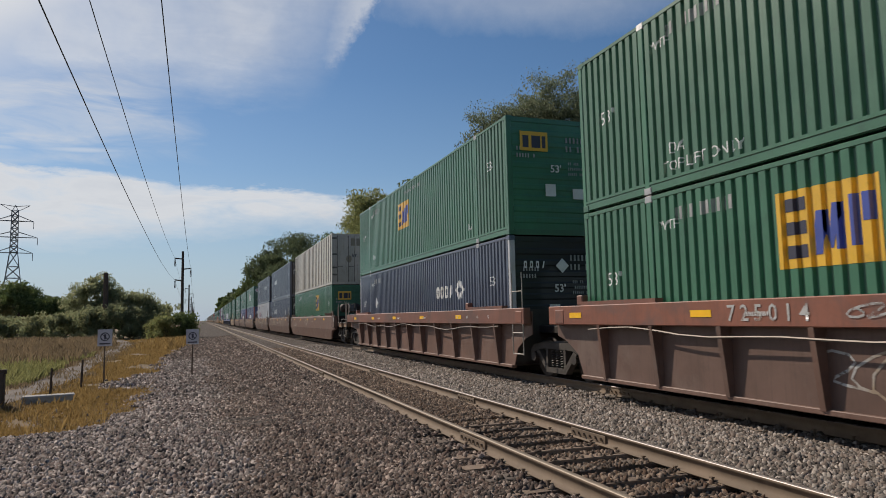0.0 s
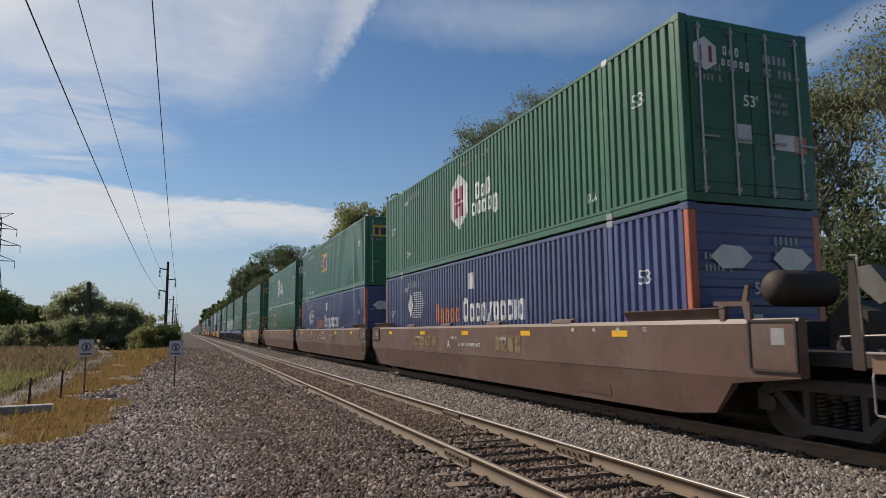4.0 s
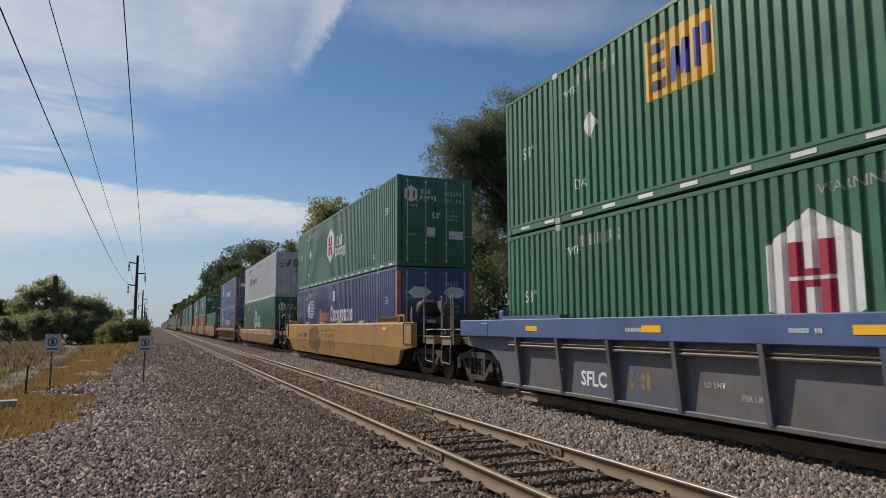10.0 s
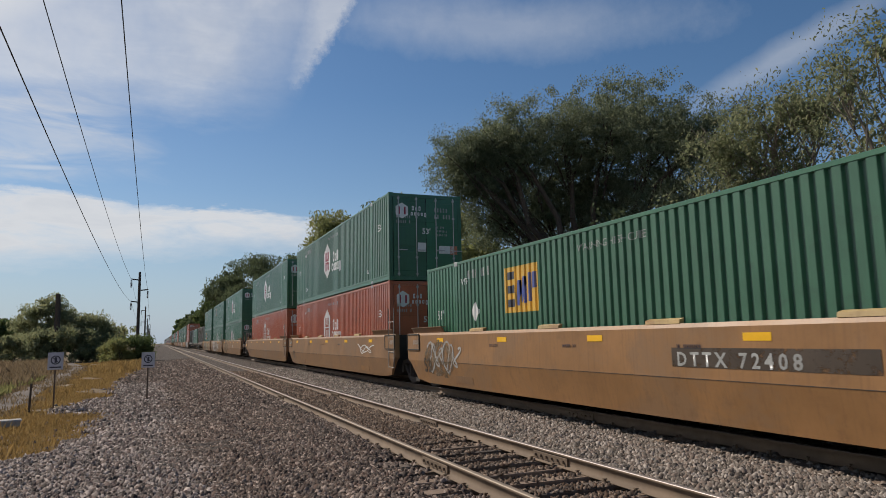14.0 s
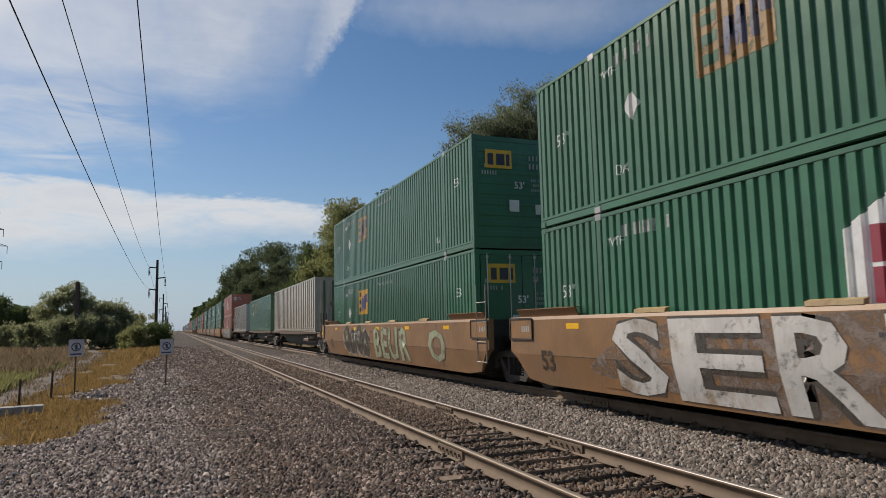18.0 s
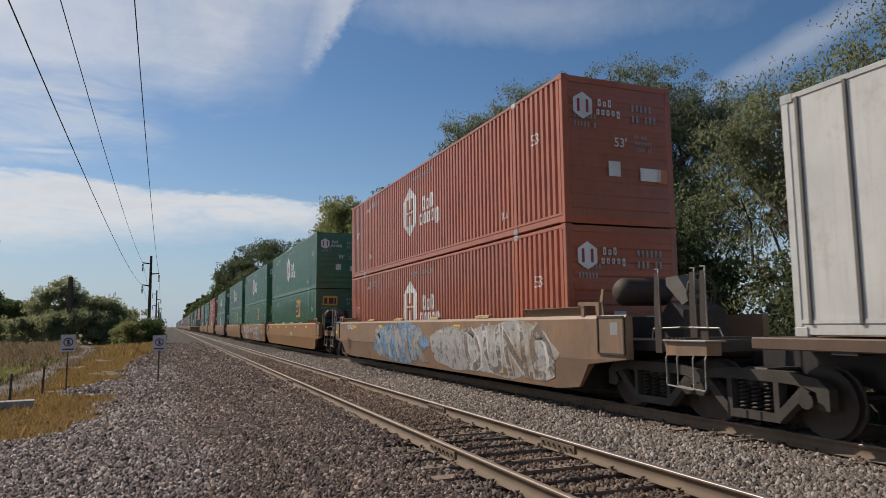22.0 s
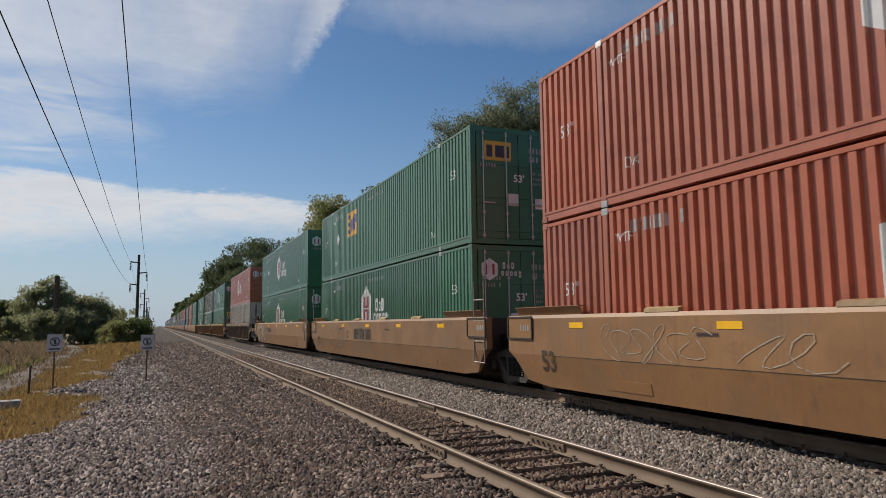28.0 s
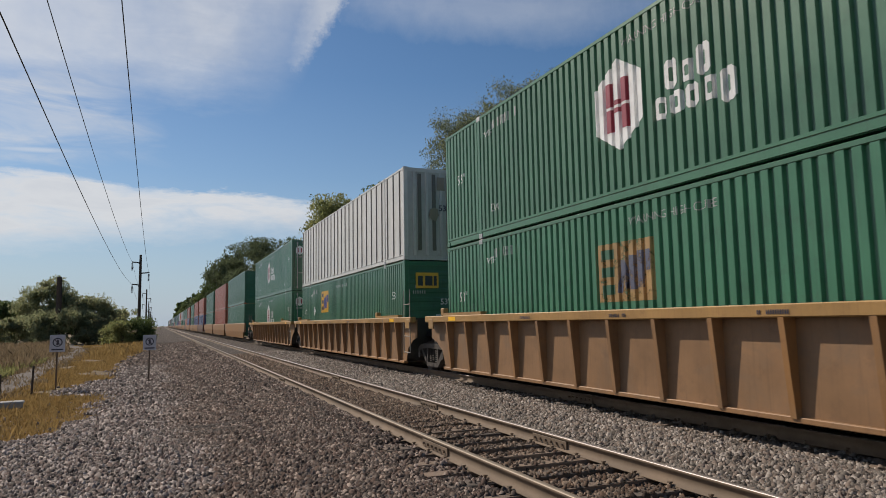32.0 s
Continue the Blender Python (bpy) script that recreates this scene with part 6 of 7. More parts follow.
for key in (139.32, 119.92, 57.38, 76.75, 100.57):
    root = BY_U[key]
    car_decal(root, "logo_lettering", "slab_letters", lambda bm: [bar(bm, 6.4 - 0.34 * (i + 1), 0.92, 0.24, 0.36) for i in range(4)], DUSTYGOLD, -1.506, "worn gold block lettering")
    car_decal(root, "logo_badge", "slant_letters", lambda bm: [poly(bm, [(12.3 - 0.55 * i, 0.95), (11.86 - 0.55 * i, 0.95), (11.78 - 0.55 * i, 1.24), (12.2 - 0.55 * i, 1.24)]) for i in range(4)] + [poly(bm, [(12.6, 0.86), (9.8, 0.86), (9.75, 0.9), (12.6, 0.9)])], DUSTYGOLD, -1.506, "worn gold slanted emblem")
    car_word(root, "LD LMT 112200 PER UNIT", 8.55, 1.0, 0.125, SIGNWHITE, bold=0.001)
    car_word(root, "A", 9.35, 0.95, 0.28, SIGNWHITE, bold=0.002)
car_word(BY_U[139.32], "2540", 4.9, 0.86, 0.4, DUSTYGOLD, bold=0.006)
for key in (502.34, 525.85, 545.14, 564.64, 611.78, 631.15, 650.54, 319.82, 339.32, 358.55, 382.23, 401.64, 421.11, 37.93, 57.38, 76.75, 100.57, 119.92, 139.32):
    car_word(BY_U[key], "53", 16.0, 0.5, 0.52, DARKSTENCIL if key > 300 else DUSTYGOLD, -1.507, 0.014)
def ring_emblem(bm):
    n = 24
    for i in range(n):
        a, b = i * math.tau / n, (i + 1) * math.tau / n
        poly(bm, [(3.93 + r * math.cos(c), 0.61 + r * math.sin(c)) for r, c in ((0.16, a), (0.16, b), (0.14, b), (0.14, a))])
    for k in range(3):
        bar(bm, 3.85, 0.53 + 0.055 * k, 0.16, 0.03)


c = BY_U[186.50]
car_word(c, "53", 6.02, 0.46, 0.36, FADEDWHITE, -1.338, 0.012)
car_decal(c, "emblem", "ring_emblem", ring_emblem, FADEDWHITE, -1.338, "pale ring emblem")
car_decal(c, "test_table", "test_table", lambda bm: [bar(bm, *p) for p in ((2.6, 0.44, 0.5, 0.02), (2.6, 0.72, 0.5, 0.02), (2.6, 0.44, 0.02, 0.3), (3.08, 0.44, 0.02, 0.3), (2.84, 0.52, 0.02, 0.2), (2.6, 0.5, 0.5, 0.012))], DUSTYGOLD, -1.338, "yellow outlined test table")
c = BY_U[225.89]
car_word(c, "A", 14.1, 0.62, 0.26, SIGNWHITE, -1.426, 0.004)
car_decal(c, "number_mark", "sflc_no", lambda bm: code_bars(bm, 12.2, 0.44, 0.26, 4, 0.2, 8), DUSTYGOLD, -1.338)
car_word(c, "LD LMT", 10.62, 0.58, 0.11, FADEDWHITE, -1.338, 0.002)
car_word(c, "PER UNIT", 10.0, 0.46, 0.11, FADEDWHITE, -1.338, 0.002)
c = BY_U[588.06]
scrawl(c, 11.7, 10.2, 0.5, 1.1, SPRAY_CREAM, 51, 0.016, 6)
scrawl(c, 9.9, 8.6, 0.5, 1.0, SPRAY_CREAM, 52, 0.016, 5)
scrawl(c, 8.3, 5.7, 0.55, 0.95, SPRAY_CREAM, 53, 0.014, 9)
scrawl(c, 5.4, 4.2, 0.5, 0.85, SPRAY_CREAM, 54, 0.014, 5)
car_decal(c, "logo_lettering", "coast_bars_b", lambda bm: code_bars(bm, 5.0, 0.98, 0.13, 16, 0.25, 5), FADEDWHITE, -1.506)
car_word(BY_U[481.31], "TTRX", 6.95, 1.03, 0.15, FADEDWHITE, -1.363, 0.004)
scrawl(BY_U[481.31], 11.3, 8.5, 0.55, 0.85, SPRAY_GREY, 55, 0.012, 9, -0.757)
scrawl(BY_U[37.93], 9.3, 7.8, 0.95, 1.4, SPRAY_CREAM, 56, 0.02, 5)
scrawl(BY_U[37.93], 14.8, 13.6, 0.7, 1.3, SPRAY_CREAM, 57, 0.02, 4)
car_word(BY_U[206.10], "53", 6.05, 0.5, 0.5, SIGNWHITE, -1.338, 0.02)
car_word(BY_U[225.89], "SFLC", 13.48, 0.40, 0.34, SIGNWHITE, -1.338, 0.008)
car_word(BY_U[296.37], "53", 9.2, 0.6, 0.4, TAUPE, -1.338, 0.02)

c = BY_U[545.14]
for k, (y, z, a, b) in enumerate(((9.6, 0.45, 0.5, 0.2), (6.9, 0.4, 0.6, 0.2), (5.3, 0.4, 0.7, 0.18), (4.2, 1.3, 0.5, 0.16), (3.4, 0.55, 0.6, 0.3), (2.3, 0.35, 0.5, 0.12), (6.0, 1.36, 0.5, 0.1))):
    spray_blob(c, y, z, a, b, SPRAY_RED, k)
spray_blob(c, 10.7, 0.85, 0.8, 0.55, SPRAY_PINK, 8)
spray_blob(c, 11.8, 0.4, 1.9, 0.17, SPRAY_BLUE, 9)
graffiti(c, "SUE", 14.2, 11.3, 0.3, 1.44, SPRAY_WHITE, SPRAY_BLUE, 0.06)
graffiti(c, "57", 11.1, 9.95, 0.85, 1.4, SIGNWHITE, LOGO_DARK, 0.03)
spray_blob(c, 4.6, 0.85, 2.2, 0.55, SPRAY_GREY, 10)
graffiti(c, "CHEF!", 6.75, 2.5, 0.28, 1.44, SPRAY_WHITE, LOGO_DARK, 0.06, 0.1)
car_decal(c, "logo_panel", "ttx_panel", lambda bm: bar(bm, 7.05, 0.8, 2.45, 0.5), BUFFG, -1.5045, "worn tan logo panel")
car_decal(c, "logo_lettering", "ttx_blocks", lambda bm: [bar(bm, 7.25 + 0.72 * i, 0.86, 0.6, 0.36) for i in range(3)], SPRAY_GREY, -1.507, "pale block lettering")
car_decal(c, "stripe", "ttx_stripe", lambda bm: (bar(bm, 7.1, 0.55, 2.3, 0.05), bar(bm, 7.1, 0.66, 2.3, 0.05)), YELLOW, -1.506)
scrawl(c, 1.6, 0.6, 0.75, 1.1, SPRAY_GREY, 2)
c = BY_U[401.64]
spray_blob(c, 9.8, 0.85, 4.2, 0.62, SPRAY_DUST, 11)
for ch, ya, yb in (("S", 13.6, 12.36), ("E", 12.2, 10.5), ("R", 10.35, 9.1), ("U", 8.95, 7.5), ("N", 7.35, 5.85)):
    graffiti(c, ch, ya, yb, 0.26, 1.45, SPRAY_WHITE, SPRAY_SOOT, 0.03, 0.0)
graffiti(c, "ONE", 5.5, 3.8, 0.6, 1.2, SIGNWHITE, SPRAY_GREY, 0.03)
c = BY_U[421.11]
for k, (y, z) in enumerate(((12.75, 0.9), (11.75, 0.78), (10.7, 0.9), (9.8, 0.75))):
    spray_blob(c, y + 0.06, z - 0.03, 0.62, 0.64, SPRAY_CREAM, 2 * k + 1)
    spray_blob(c, y, z + 0.02, 0.53, 0.55, SPRAY_SOOT, 2 * k + 2, -1.5075)
    graffiti(c, "IV7A"[k], y + 0.2, y - 0.16, z - 0.1, z + 0.35, SPRAY_CREAM, SPRAY_SOOT, 0.0)
car_word(c, "DTTX", 11.95, 0.84, 0.46, SPRAY_GREY, -1.513, 0.004)
graffiti(c, "BEUR", 8.6, 4.6, 0.3, 1.42, SPRAY_GREEN, TAUPE, 0.05, 0.1)
graffiti(c, "O", 2.9, 1.6, 0.4, 1.35, SPRAY_GREEN, TAUPE, 0.04)
c = BY_U[502.34]
spray_blob(c, 9.6, 0.85, 2.8, 0.6, SPRAY_BLUE, 5)
spray_blob(c, 5.2, 0.8, 1.6, 0.5, SPRAY_GREY, 6)
spray_blob(c, 2.4, 0.85, 2.2, 0.6, SPRAY_GREY, 12)
graffiti(c, "SYNK", 12.0, 7.0, 0.35, 1.4, SPRAY_GREY, SPRAY_BLUE, 0.05, 0.1)
graffiti(c, "DUND", 4.3, 0.2, 0.3, 1.42, SPRAY_DUST, SPRAY_WHITE, 0.03, 0.1)
c = BY_U[319.82]
spray_blob(c, 14.9, 0.85, 0.9, 0.5, SPRAY_MUD, 8)
scrawl(c, 15.6, 13.6, 0.5, 1.3, SPRAY_GREY, 4, 0.03)
car_decal(c, "number_board", "number_board_a", lambda bm: bar(bm, 3.3, 0.93, 3.0, 0.26), DARKSTENCIL, -1.5045, "dark number board")
car_word(c, "DTTX 72408", 6.2, 0.95, 0.26, FADEDWHITE, -1.507, 0.006, space=1.5)
scrawl(BY_U[339.32], 3.0, 1.35, 0.85, 1.25, SIGNWHITE, 5, 0.018, 5)
c = BY_U[650.54]
graffiti(c, "DTX", 16.4, 13.3, 0.35, 1.4, SPRAY_CREAM, SPRAY_DUST, 0.07, 0.05)
car_word(c, "DTTX 7", 12.8, 0.95, 0.26, FADEDWHITE, -1.507, 0.006, space=1.5)
car_decal(c, "number_board", "number_board_b", lambda bm: bar(bm, 10.2, 0.92, 2.9, 0.26), DARKSTENCIL, -1.5045, "dark number board")
scrawl(BY_U[502.34], 16.05, 14.9, 1.22, 1.42, SIGNWHITE, 41, 0.013)
scrawl(BY_U[631.15], 13.8, 11.0, 0.4, 1.4, SPRAY_DUST, 42, 0.013, 9)
scrawl(BY_U[631.15], 13.2, 11.2, 0.38, 0.75, SPRAY_DUST, 43, 0.01, 7)
car_word(BY_U[631.15], "C", 10.85, 0.9, 0.36, DARKSTENCIL, bold=0.015)
scrawl(BY_U[588.06], 12.6, 9.7, 0.6, 1.2, SPRAY_DUST, 6, 0.014)
scrawl(BY_U[611.78], 14.1, 11.8, 0.75, 1.35, SPRAY_CREAM, 7, 0.007)
scrawl(BY_U[611.78], 11.1, 10.1, 0.75, 1.3, SPRAY_CREAM, 8, 0.007, 3)
car_decal(BY_U[631.15], "logo_lettering", "ttx_blocks_b", lambda bm: [bar(bm, 7.7 + 0.75 * i, 0.86, 0.6, 0.36) for i in range(3)], DARKSTENCIL, -1.507, "dark block lettering")


# ---- trees and shrubs ----


def polar(az, d, z):
    return Vector((d * math.sin(radians(az)), d * math.cos(radians(az)), z))


def leaf_mesh(name, lobes, n, size, mat, seed, clump=0.55, droop=0.0, per=30):
    """Many small leaf blades gathered in ragged clumps inside round lobes (centre, radius)."""
    r = np.random.default_rng(seed)
    C = np.array([c for c, _ in lobes])
    Rd = np.array([rad for _, rad in lobes])
    w = Rd ** 1.6
    w = w / w.sum()
    ncl = max(6, n // per)
    k = r.choice(len(lobes), ncl, p=w)
    d = r.normal(size=(ncl, 3))
    d /= np.linalg.norm(d, axis=1)[:, None]
    rad = 0.93 * r.random(ncl) ** 0.5
    cl = C[k] + d * (rad * Rd[k])[:, None] * np.array([1, 1, 0.82])
    j = r.integers(0, ncl, n)
    spread = clump * (0.5 + r.random(ncl))[j]
    off = np.clip(r.normal(size=(n, 3)), -1.45, 1.45) * 0.62 * spread[:, None] * np.array([1.0, 1.0, 0.7])
    p = cl[j] + off
    p[:, 2] -= droop * r.random(n)
    a = r.normal(size=(n, 3))
    a[:, 2] -= 0.6
    a /= np.linalg.norm(a, axis=1)[:, None]
    b = np.cross(a, r.normal(size=(n, 3)))
    b /= np.linalg.norm(b, axis=1)[:, None] + 1e-6
    L = (size * r.uniform(0.6, 1.3, n) * (1 + 1.1 * (1 - rad[j])))[:, None]
    V = np.stack([p - a * L, p + b * L * 0.42, p + a * L, p - b * L * 0.42], 1)
    V[:, 2, 2] -= L[:, 0] * 0.25
    return from_arrays(name, V, np.arange(4 * n).reshape(n, 4), mat)


def limb_mesh(bm, base, lobes, r0, seed, twigs=3, low=0.3):
    """Tapered trunk, limbs to the lobes and twigs inside them."""
    q = random.Random(seed)
    base = Vector(base)
    top = max((Vector(c) for c, _ in lobes), key=lambda c: c.z)
    fork = base.lerp(Vector((0.5 * base.x + 0.5 * top.x, 0.5 * base.y + 0.5 * top.y, top.z)), low)

    def bough(a, b, ra, rb, bends=3):
        prev, pr = Vector(a), ra
        for i in range(1, bends + 1):
            f = i / bends
            p = Vector(a).lerp(Vector(b), f)
            if i < bends:
                s = (Vector(b) - Vector(a)).length * 0.07
                p += Vector((q.uniform(-s, s), q.uniform(-s, s), q.uniform(0, s)))
            rr_ = ra + (rb - ra) * f
            rod(bm, prev, p, pr, 6, rr_)
            prev, pr = p, rr_
    bough(base, fork, r0, r0 * 0.75, 2)
    for c, rad in lobes:
        c = Vector(c)
        bough(fork, c, r0 * 0.5, r0 * 0.14, 4)
        for i in range(twigs):
            e = c + Vector((q.uniform(-1, 1), q.uniform(-1, 1), q.uniform(-0.5, 0.8))) * rad * 0.75
            s = c.lerp(fork, q.uniform(0.05, 0.4))
            bough(s, e, r0 * 0.14, r0 * 0.03, 3)


def tree(base, lobes, n, size, mat, seed, label, r0=0.25, clump=0.55, twigs=3, low=0.3, name="tree", category="tree", group="", droop=0.0, bark=None, per=30):
    root = empty(name, pose(0, 0, 0), label, category, group)
    root.matrix_basis = Matrix.Translation(base)
    shift = Matrix.Translation(-Vector(base))
    bm = bmesh.new()
    limb_mesh(bm, base, lobes, r0, seed, twigs, low)
    me = finish(bm, "trunk", bark or BARK)
    me.transform(shift)
    t = new("trunk", me)
    t.parent = root
    me = leaf_mesh("crown", lobes, n, size, mat, seed, clump, droop, per)
    me.transform(shift)
    c = new("crown", me)
    c.parent = root
    return root


def lobe(az, d, z, r):
    return (tuple(polar(az, d, z)), r)


def round_tree(x, y, h, r, n, size, mat, seed, label, **kw):
    q = random.Random(seed)
    lobes = [((x + q.uniform(-0.3, 0.3) * r, y + q.uniform(-0.3, 0.3) * r, h - 0.42 * r), r * 0.55)]
    for i in range(6):
        a = i * math.tau / 6 + q.uniform(-0.4, 0.4)
        lobes.append(((x + math.cos(a) * r * 0.6, y + math.sin(a) * r * 0.6, h * q.uniform(0.42, 0.75)), r * q.uniform(0.38, 0.55)))
    return tree((x, y, -0.5), lobes, n, size, mat, seed, label, **kw)


tree((19.0, 28.0, -0.5), [lobe(24.3, 34, 10.5, 2.3), lobe(26.0, 34.5, 9.2, 2.0), lobe(25.4, 34, 10.7, 1.7), lobe(27.3, 34, 11.3, 1.8), lobe(28.2, 34.5, 9.7, 2.0), lobe(29.2, 34, 11.4, 3.1), lobe(33.3, 35, 11.4, 4.0), lobe(37.5, 34, 12.2, 3.3), lobe(41.0, 33, 11.1, 3.4), lobe(44.3, 32, 10.0, 3.0),
                          lobe(27.5, 35, 7.6, 2.2), lobe(31.5, 36, 8.0, 3.0), lobe(34.5, 37, 8.8, 3.2), lobe(38.5, 36, 9.2, 3.4), lobe(30.5, 35, 4.6, 2.6), lobe(37.0, 36, 6.4, 4.0), lobe(42.5, 33, 6.8, 3.8)], 265000, 0.05, LEAF_GREY, 21,
     "large grey-green tree with spreading limbs beside the tracks", 0.42, 0.43, 7, 0.22, group="lineside trees", per=100)
tree((17.5, 14.8, -0.5), [lobe(46.5, 24, 7.6, 1.8), lobe(49.5, 23, 8.0, 2.0), lobe(52.5, 22, 7.8, 1.8), lobe(49.5, 23.5, 6.4, 1.6)], 13000, 0.05, LEAF_PALE, 22,
     "thinning green tree with bare twigs showing", 0.2, 0.42, 16, 0.25, group="lineside trees", bark=TWIG, per=60)
tree((18.5, 16.0, -0.5), [lobe(46.0, 25, 5.8, 2.4), lobe(49.0, 24.5, 5.6, 2.5), lobe(52.5, 23.5, 5.4, 2.4), lobe(55.5, 23, 5.2, 2.2), lobe(48.0, 24, 3.0, 2.4), lobe(53.0, 23, 2.8, 2.4)], 13000, 0.06, LEAF_PALE, 24,
     "dense grey-green tree under a thinner one", 0.16, 0.42, 6, 0.25, group="lineside trees", per=60)
tree((15.5, 10.0, -0.5), [lobe(54.5, 18.5, 7.4, 1.2), lobe(57.5, 18, 8.0, 1.5), lobe(56.0, 19, 5.8, 1.7), lobe(60, 18, 6.4, 1.9), lobe(57.5, 18, 3.8, 2.0)], 9000, 0.042, LEAF_PALE, 23,
     "young pale green tree close behind the train", 0.16, 0.4, 12, 0.3, group="lineside trees", bark=TWIG, per=50)
for i, (x, y, h, r, n, mt, text) in enumerate([
        (18.0, 40.5, 10.8, 4.2, 15000, LEAF_YELLOW, "yellow-green tree turning for autumn"), (17.5, 50, 12.6, 4.8, 16000, LEAF_YELLOW, "yellow-green tree turning for autumn"),
        (18.5, 60.5, 14.2, 5.2, 15000, LEAF_MID, "rounded mid-green lineside tree"), (18.0, 70, 15.4, 5.0, 14000, LEAF_YELLOW, "yellow-green tree turning for autumn"),
        (19.0, 82, 15.2, 5.4, 12000, LEAF_YELLOW, "yellow-green tree with a loose crown"), (18.5, 97, 13.4, 5.0, 9000, LEAF_MID, "rounded mid-green lineside tree"),
        (18.5, 113, 16.0, 6.0, 11000, LEAF_DARK, "tall dark green lineside tree"), (18.0, 130, 18.0, 6.5, 11000, LEAF_DARK, "tall dark green lineside tree"),
        (18.5, 152, 20.4, 7.5, 11000, LEAF_DARK, "tall dark green lineside tree"), (19.0, 178, 22.0, 8.0, 10000, LEAF_DARK, "tall dark green lineside tree"),
        (18.5, 210, 21.5, 8.0, 9000, LEAF_DARK, "tall dark green lineside tree"), (19.0, 245, 20.0, 8.0, 8000, LEAF_MID, "mid-green tree far along the line")]):
    round_tree(x, y, h, r, int(n * (1.6 if y < 100 else 0.9)), 0.07 + 0.0009 * y, mt, 40 + i, text, r0=0.28, clump=0.55 + 0.0025 * y, twigs=4, group="lineside trees")
for i in range(16):
    q = random.Random(900 + i)
    y = 285 + i * 46
    round_tree(18.5 + q.uniform(-1, 3) + i * 0.5, y, q.uniform(16, 21), q.uniform(8, 11), 3000, 0.5 + 0.0012 * y, q.choice([LEAF_MID, LEAF_DARK, LEAF_MID]), 900 + i, "hazy green tree far along the line", r0=0.35, clump=1.5, twigs=1, group="lineside trees")


def shrub(x, y, h, r, n, size, mat, seed, label, group=""):
    q = random.Random(seed)
    lobes = [((x + q.uniform(-0.5, 0.5) * r, y + q.uniform(-0.5, 0.5) * r, h * q.uniform(0.3, 0.72)), r * q.uniform(0.45, 0.7)) for _ in range(5)]
    lobes += [((x + q.uniform(-0.7, 0.7) * r, y + q.uniform(-0.5, 0.5) * r, h * 0.16), r * 0.5) for _ in range(3)]
    return tree((x, y, -0.45), lobes, n, size, mat, seed, label, r0=0.07, clump=0.35 + 0.05 * r, twigs=3, low=0.1, name="shrub", category="shrub", group=group)


for i in range(15):
    q = random.Random(300 + i)
    y = 8 + i * 2.6
    shrub(14.6 + q.uniform(-0.6, 1.8), y, q.uniform(3.2, 6.2), q.uniform(1.9, 2.8), 7500, 0.06, LEAF_DARK, 300 + i, "dense dark green lineside shrub", "shrubs behind the train")
for i in range(8):
    q = random.Random(340 + i)
    shrub(20.0 + q.uniform(-1, 1.5), 13.0 + i * 3.2, q.uniform(6.5, 8.5) * (0.6 if i < 3 else 1.0), q.uniform(2.8, 3.4), 4200, 0.12, LEAF_DARK, 340 + i, "tall dense dark shrub under the trees", "shrubs behind the train")
for i in range(14):
    q = random.Random(360 + i)
    y = 53 + i * 9
    shrub(15.6 + q.uniform(-0.5, 2), y, q.uniform(4, 7), q.uniform(3.2, 4.6), 2600, 0.18 + y * 0.0012, q.choice([LEAF_DARK, LEAF_MID]), 360 + i, "dense dark green lineside shrub", "shrubs behind the train")

# left side: thicket beyond the field, and a round bush beside the path
tree(tuple(polar(-7.2, 96, -0.5)), [lobe(-8.3, 95, 5.6, 1.9), lobe(-7.4, 96, 6.6, 1.7), lobe(-6.6, 96, 5.4, 1.9), lobe(-9.0, 97, 4.2, 2.0), lobe(-7.6, 95, 3.6, 2.4), lobe(-6.2, 96, 3.4, 2.2)], 12000, 0.12, LEAF_THICKET, 61, "loose grey-green tree in a thicket", 0.16, 0.5, 5, 0.3, group="thicket by the field")
tree(tuple(polar(-4.9, 94, -0.5)), [lobe(-5.6, 94, 4.2, 1.7), lobe(-4.5, 94, 4.4, 1.8), lobe(-3.7, 94, 3.6, 1.6), lobe(-5.0, 93, 2.4, 2.2), lobe(-3.2, 94, 2.4, 1.6)], 9000, 0.12, LEAF_THICKET, 62, "green tree in a thicket", 0.16, 0.5, 5, 0.3, group="thicket by the field")
for i, (az_, d, h, r, mt) in enumerate([(-9.6, 93, 3.0, 2.4, LEAF_THICKET), (-8.2, 91, 3.6, 2.6, LEAF_THICKET), (-6.9, 90, 4.2, 2.8, LEAF_THICKET), (-5.7, 91, 4.0, 2.6, LEAF_THICKET), (-4.5, 91, 3.6, 2.4, LEAF_THICKET), (-3.4, 92, 2.9, 2.0, LEAF_THICKET),
                                       (-11.0, 97, 2.6, 2.4, LEAF_THICKET), (-12.6, 100, 2.4, 2.6, LEAF_THICKET), (-14.5, 100, 2.6, 2.8, LEAF_THICKET), (-17, 98, 3.0, 3.2, LEAF_THICKET)]):
    p = polar(az_, d, 0)
    shrub(p.x, p.y, h, r, 3600, 0.13, mt, 400 + i, "dense green thicket shrub beyond the field", "thicket by the field")
for i, (az_, d, h, r) in enumerate([(-12.3, 150, 10.0, 4.5), (-13.9, 155, 9.6, 4.6), (-10.9, 152, 7.4, 4.0), (-15.6, 150, 8.5, 4.6), (-18.0, 150, 11, 5.0), (-20.5, 148, 10, 5.0), (-9.2, 160, 6.6, 4.0)]):
    p = polar(az_, d, 0)
    round_tree(p.x, p.y, h, r, 6500, 0.22, LEAF_THICKET if i % 2 else LEAF_MID, 430 + i, "rounded green tree beyond the field", r0=0.25, clump=0.9, group="trees beyond the field")
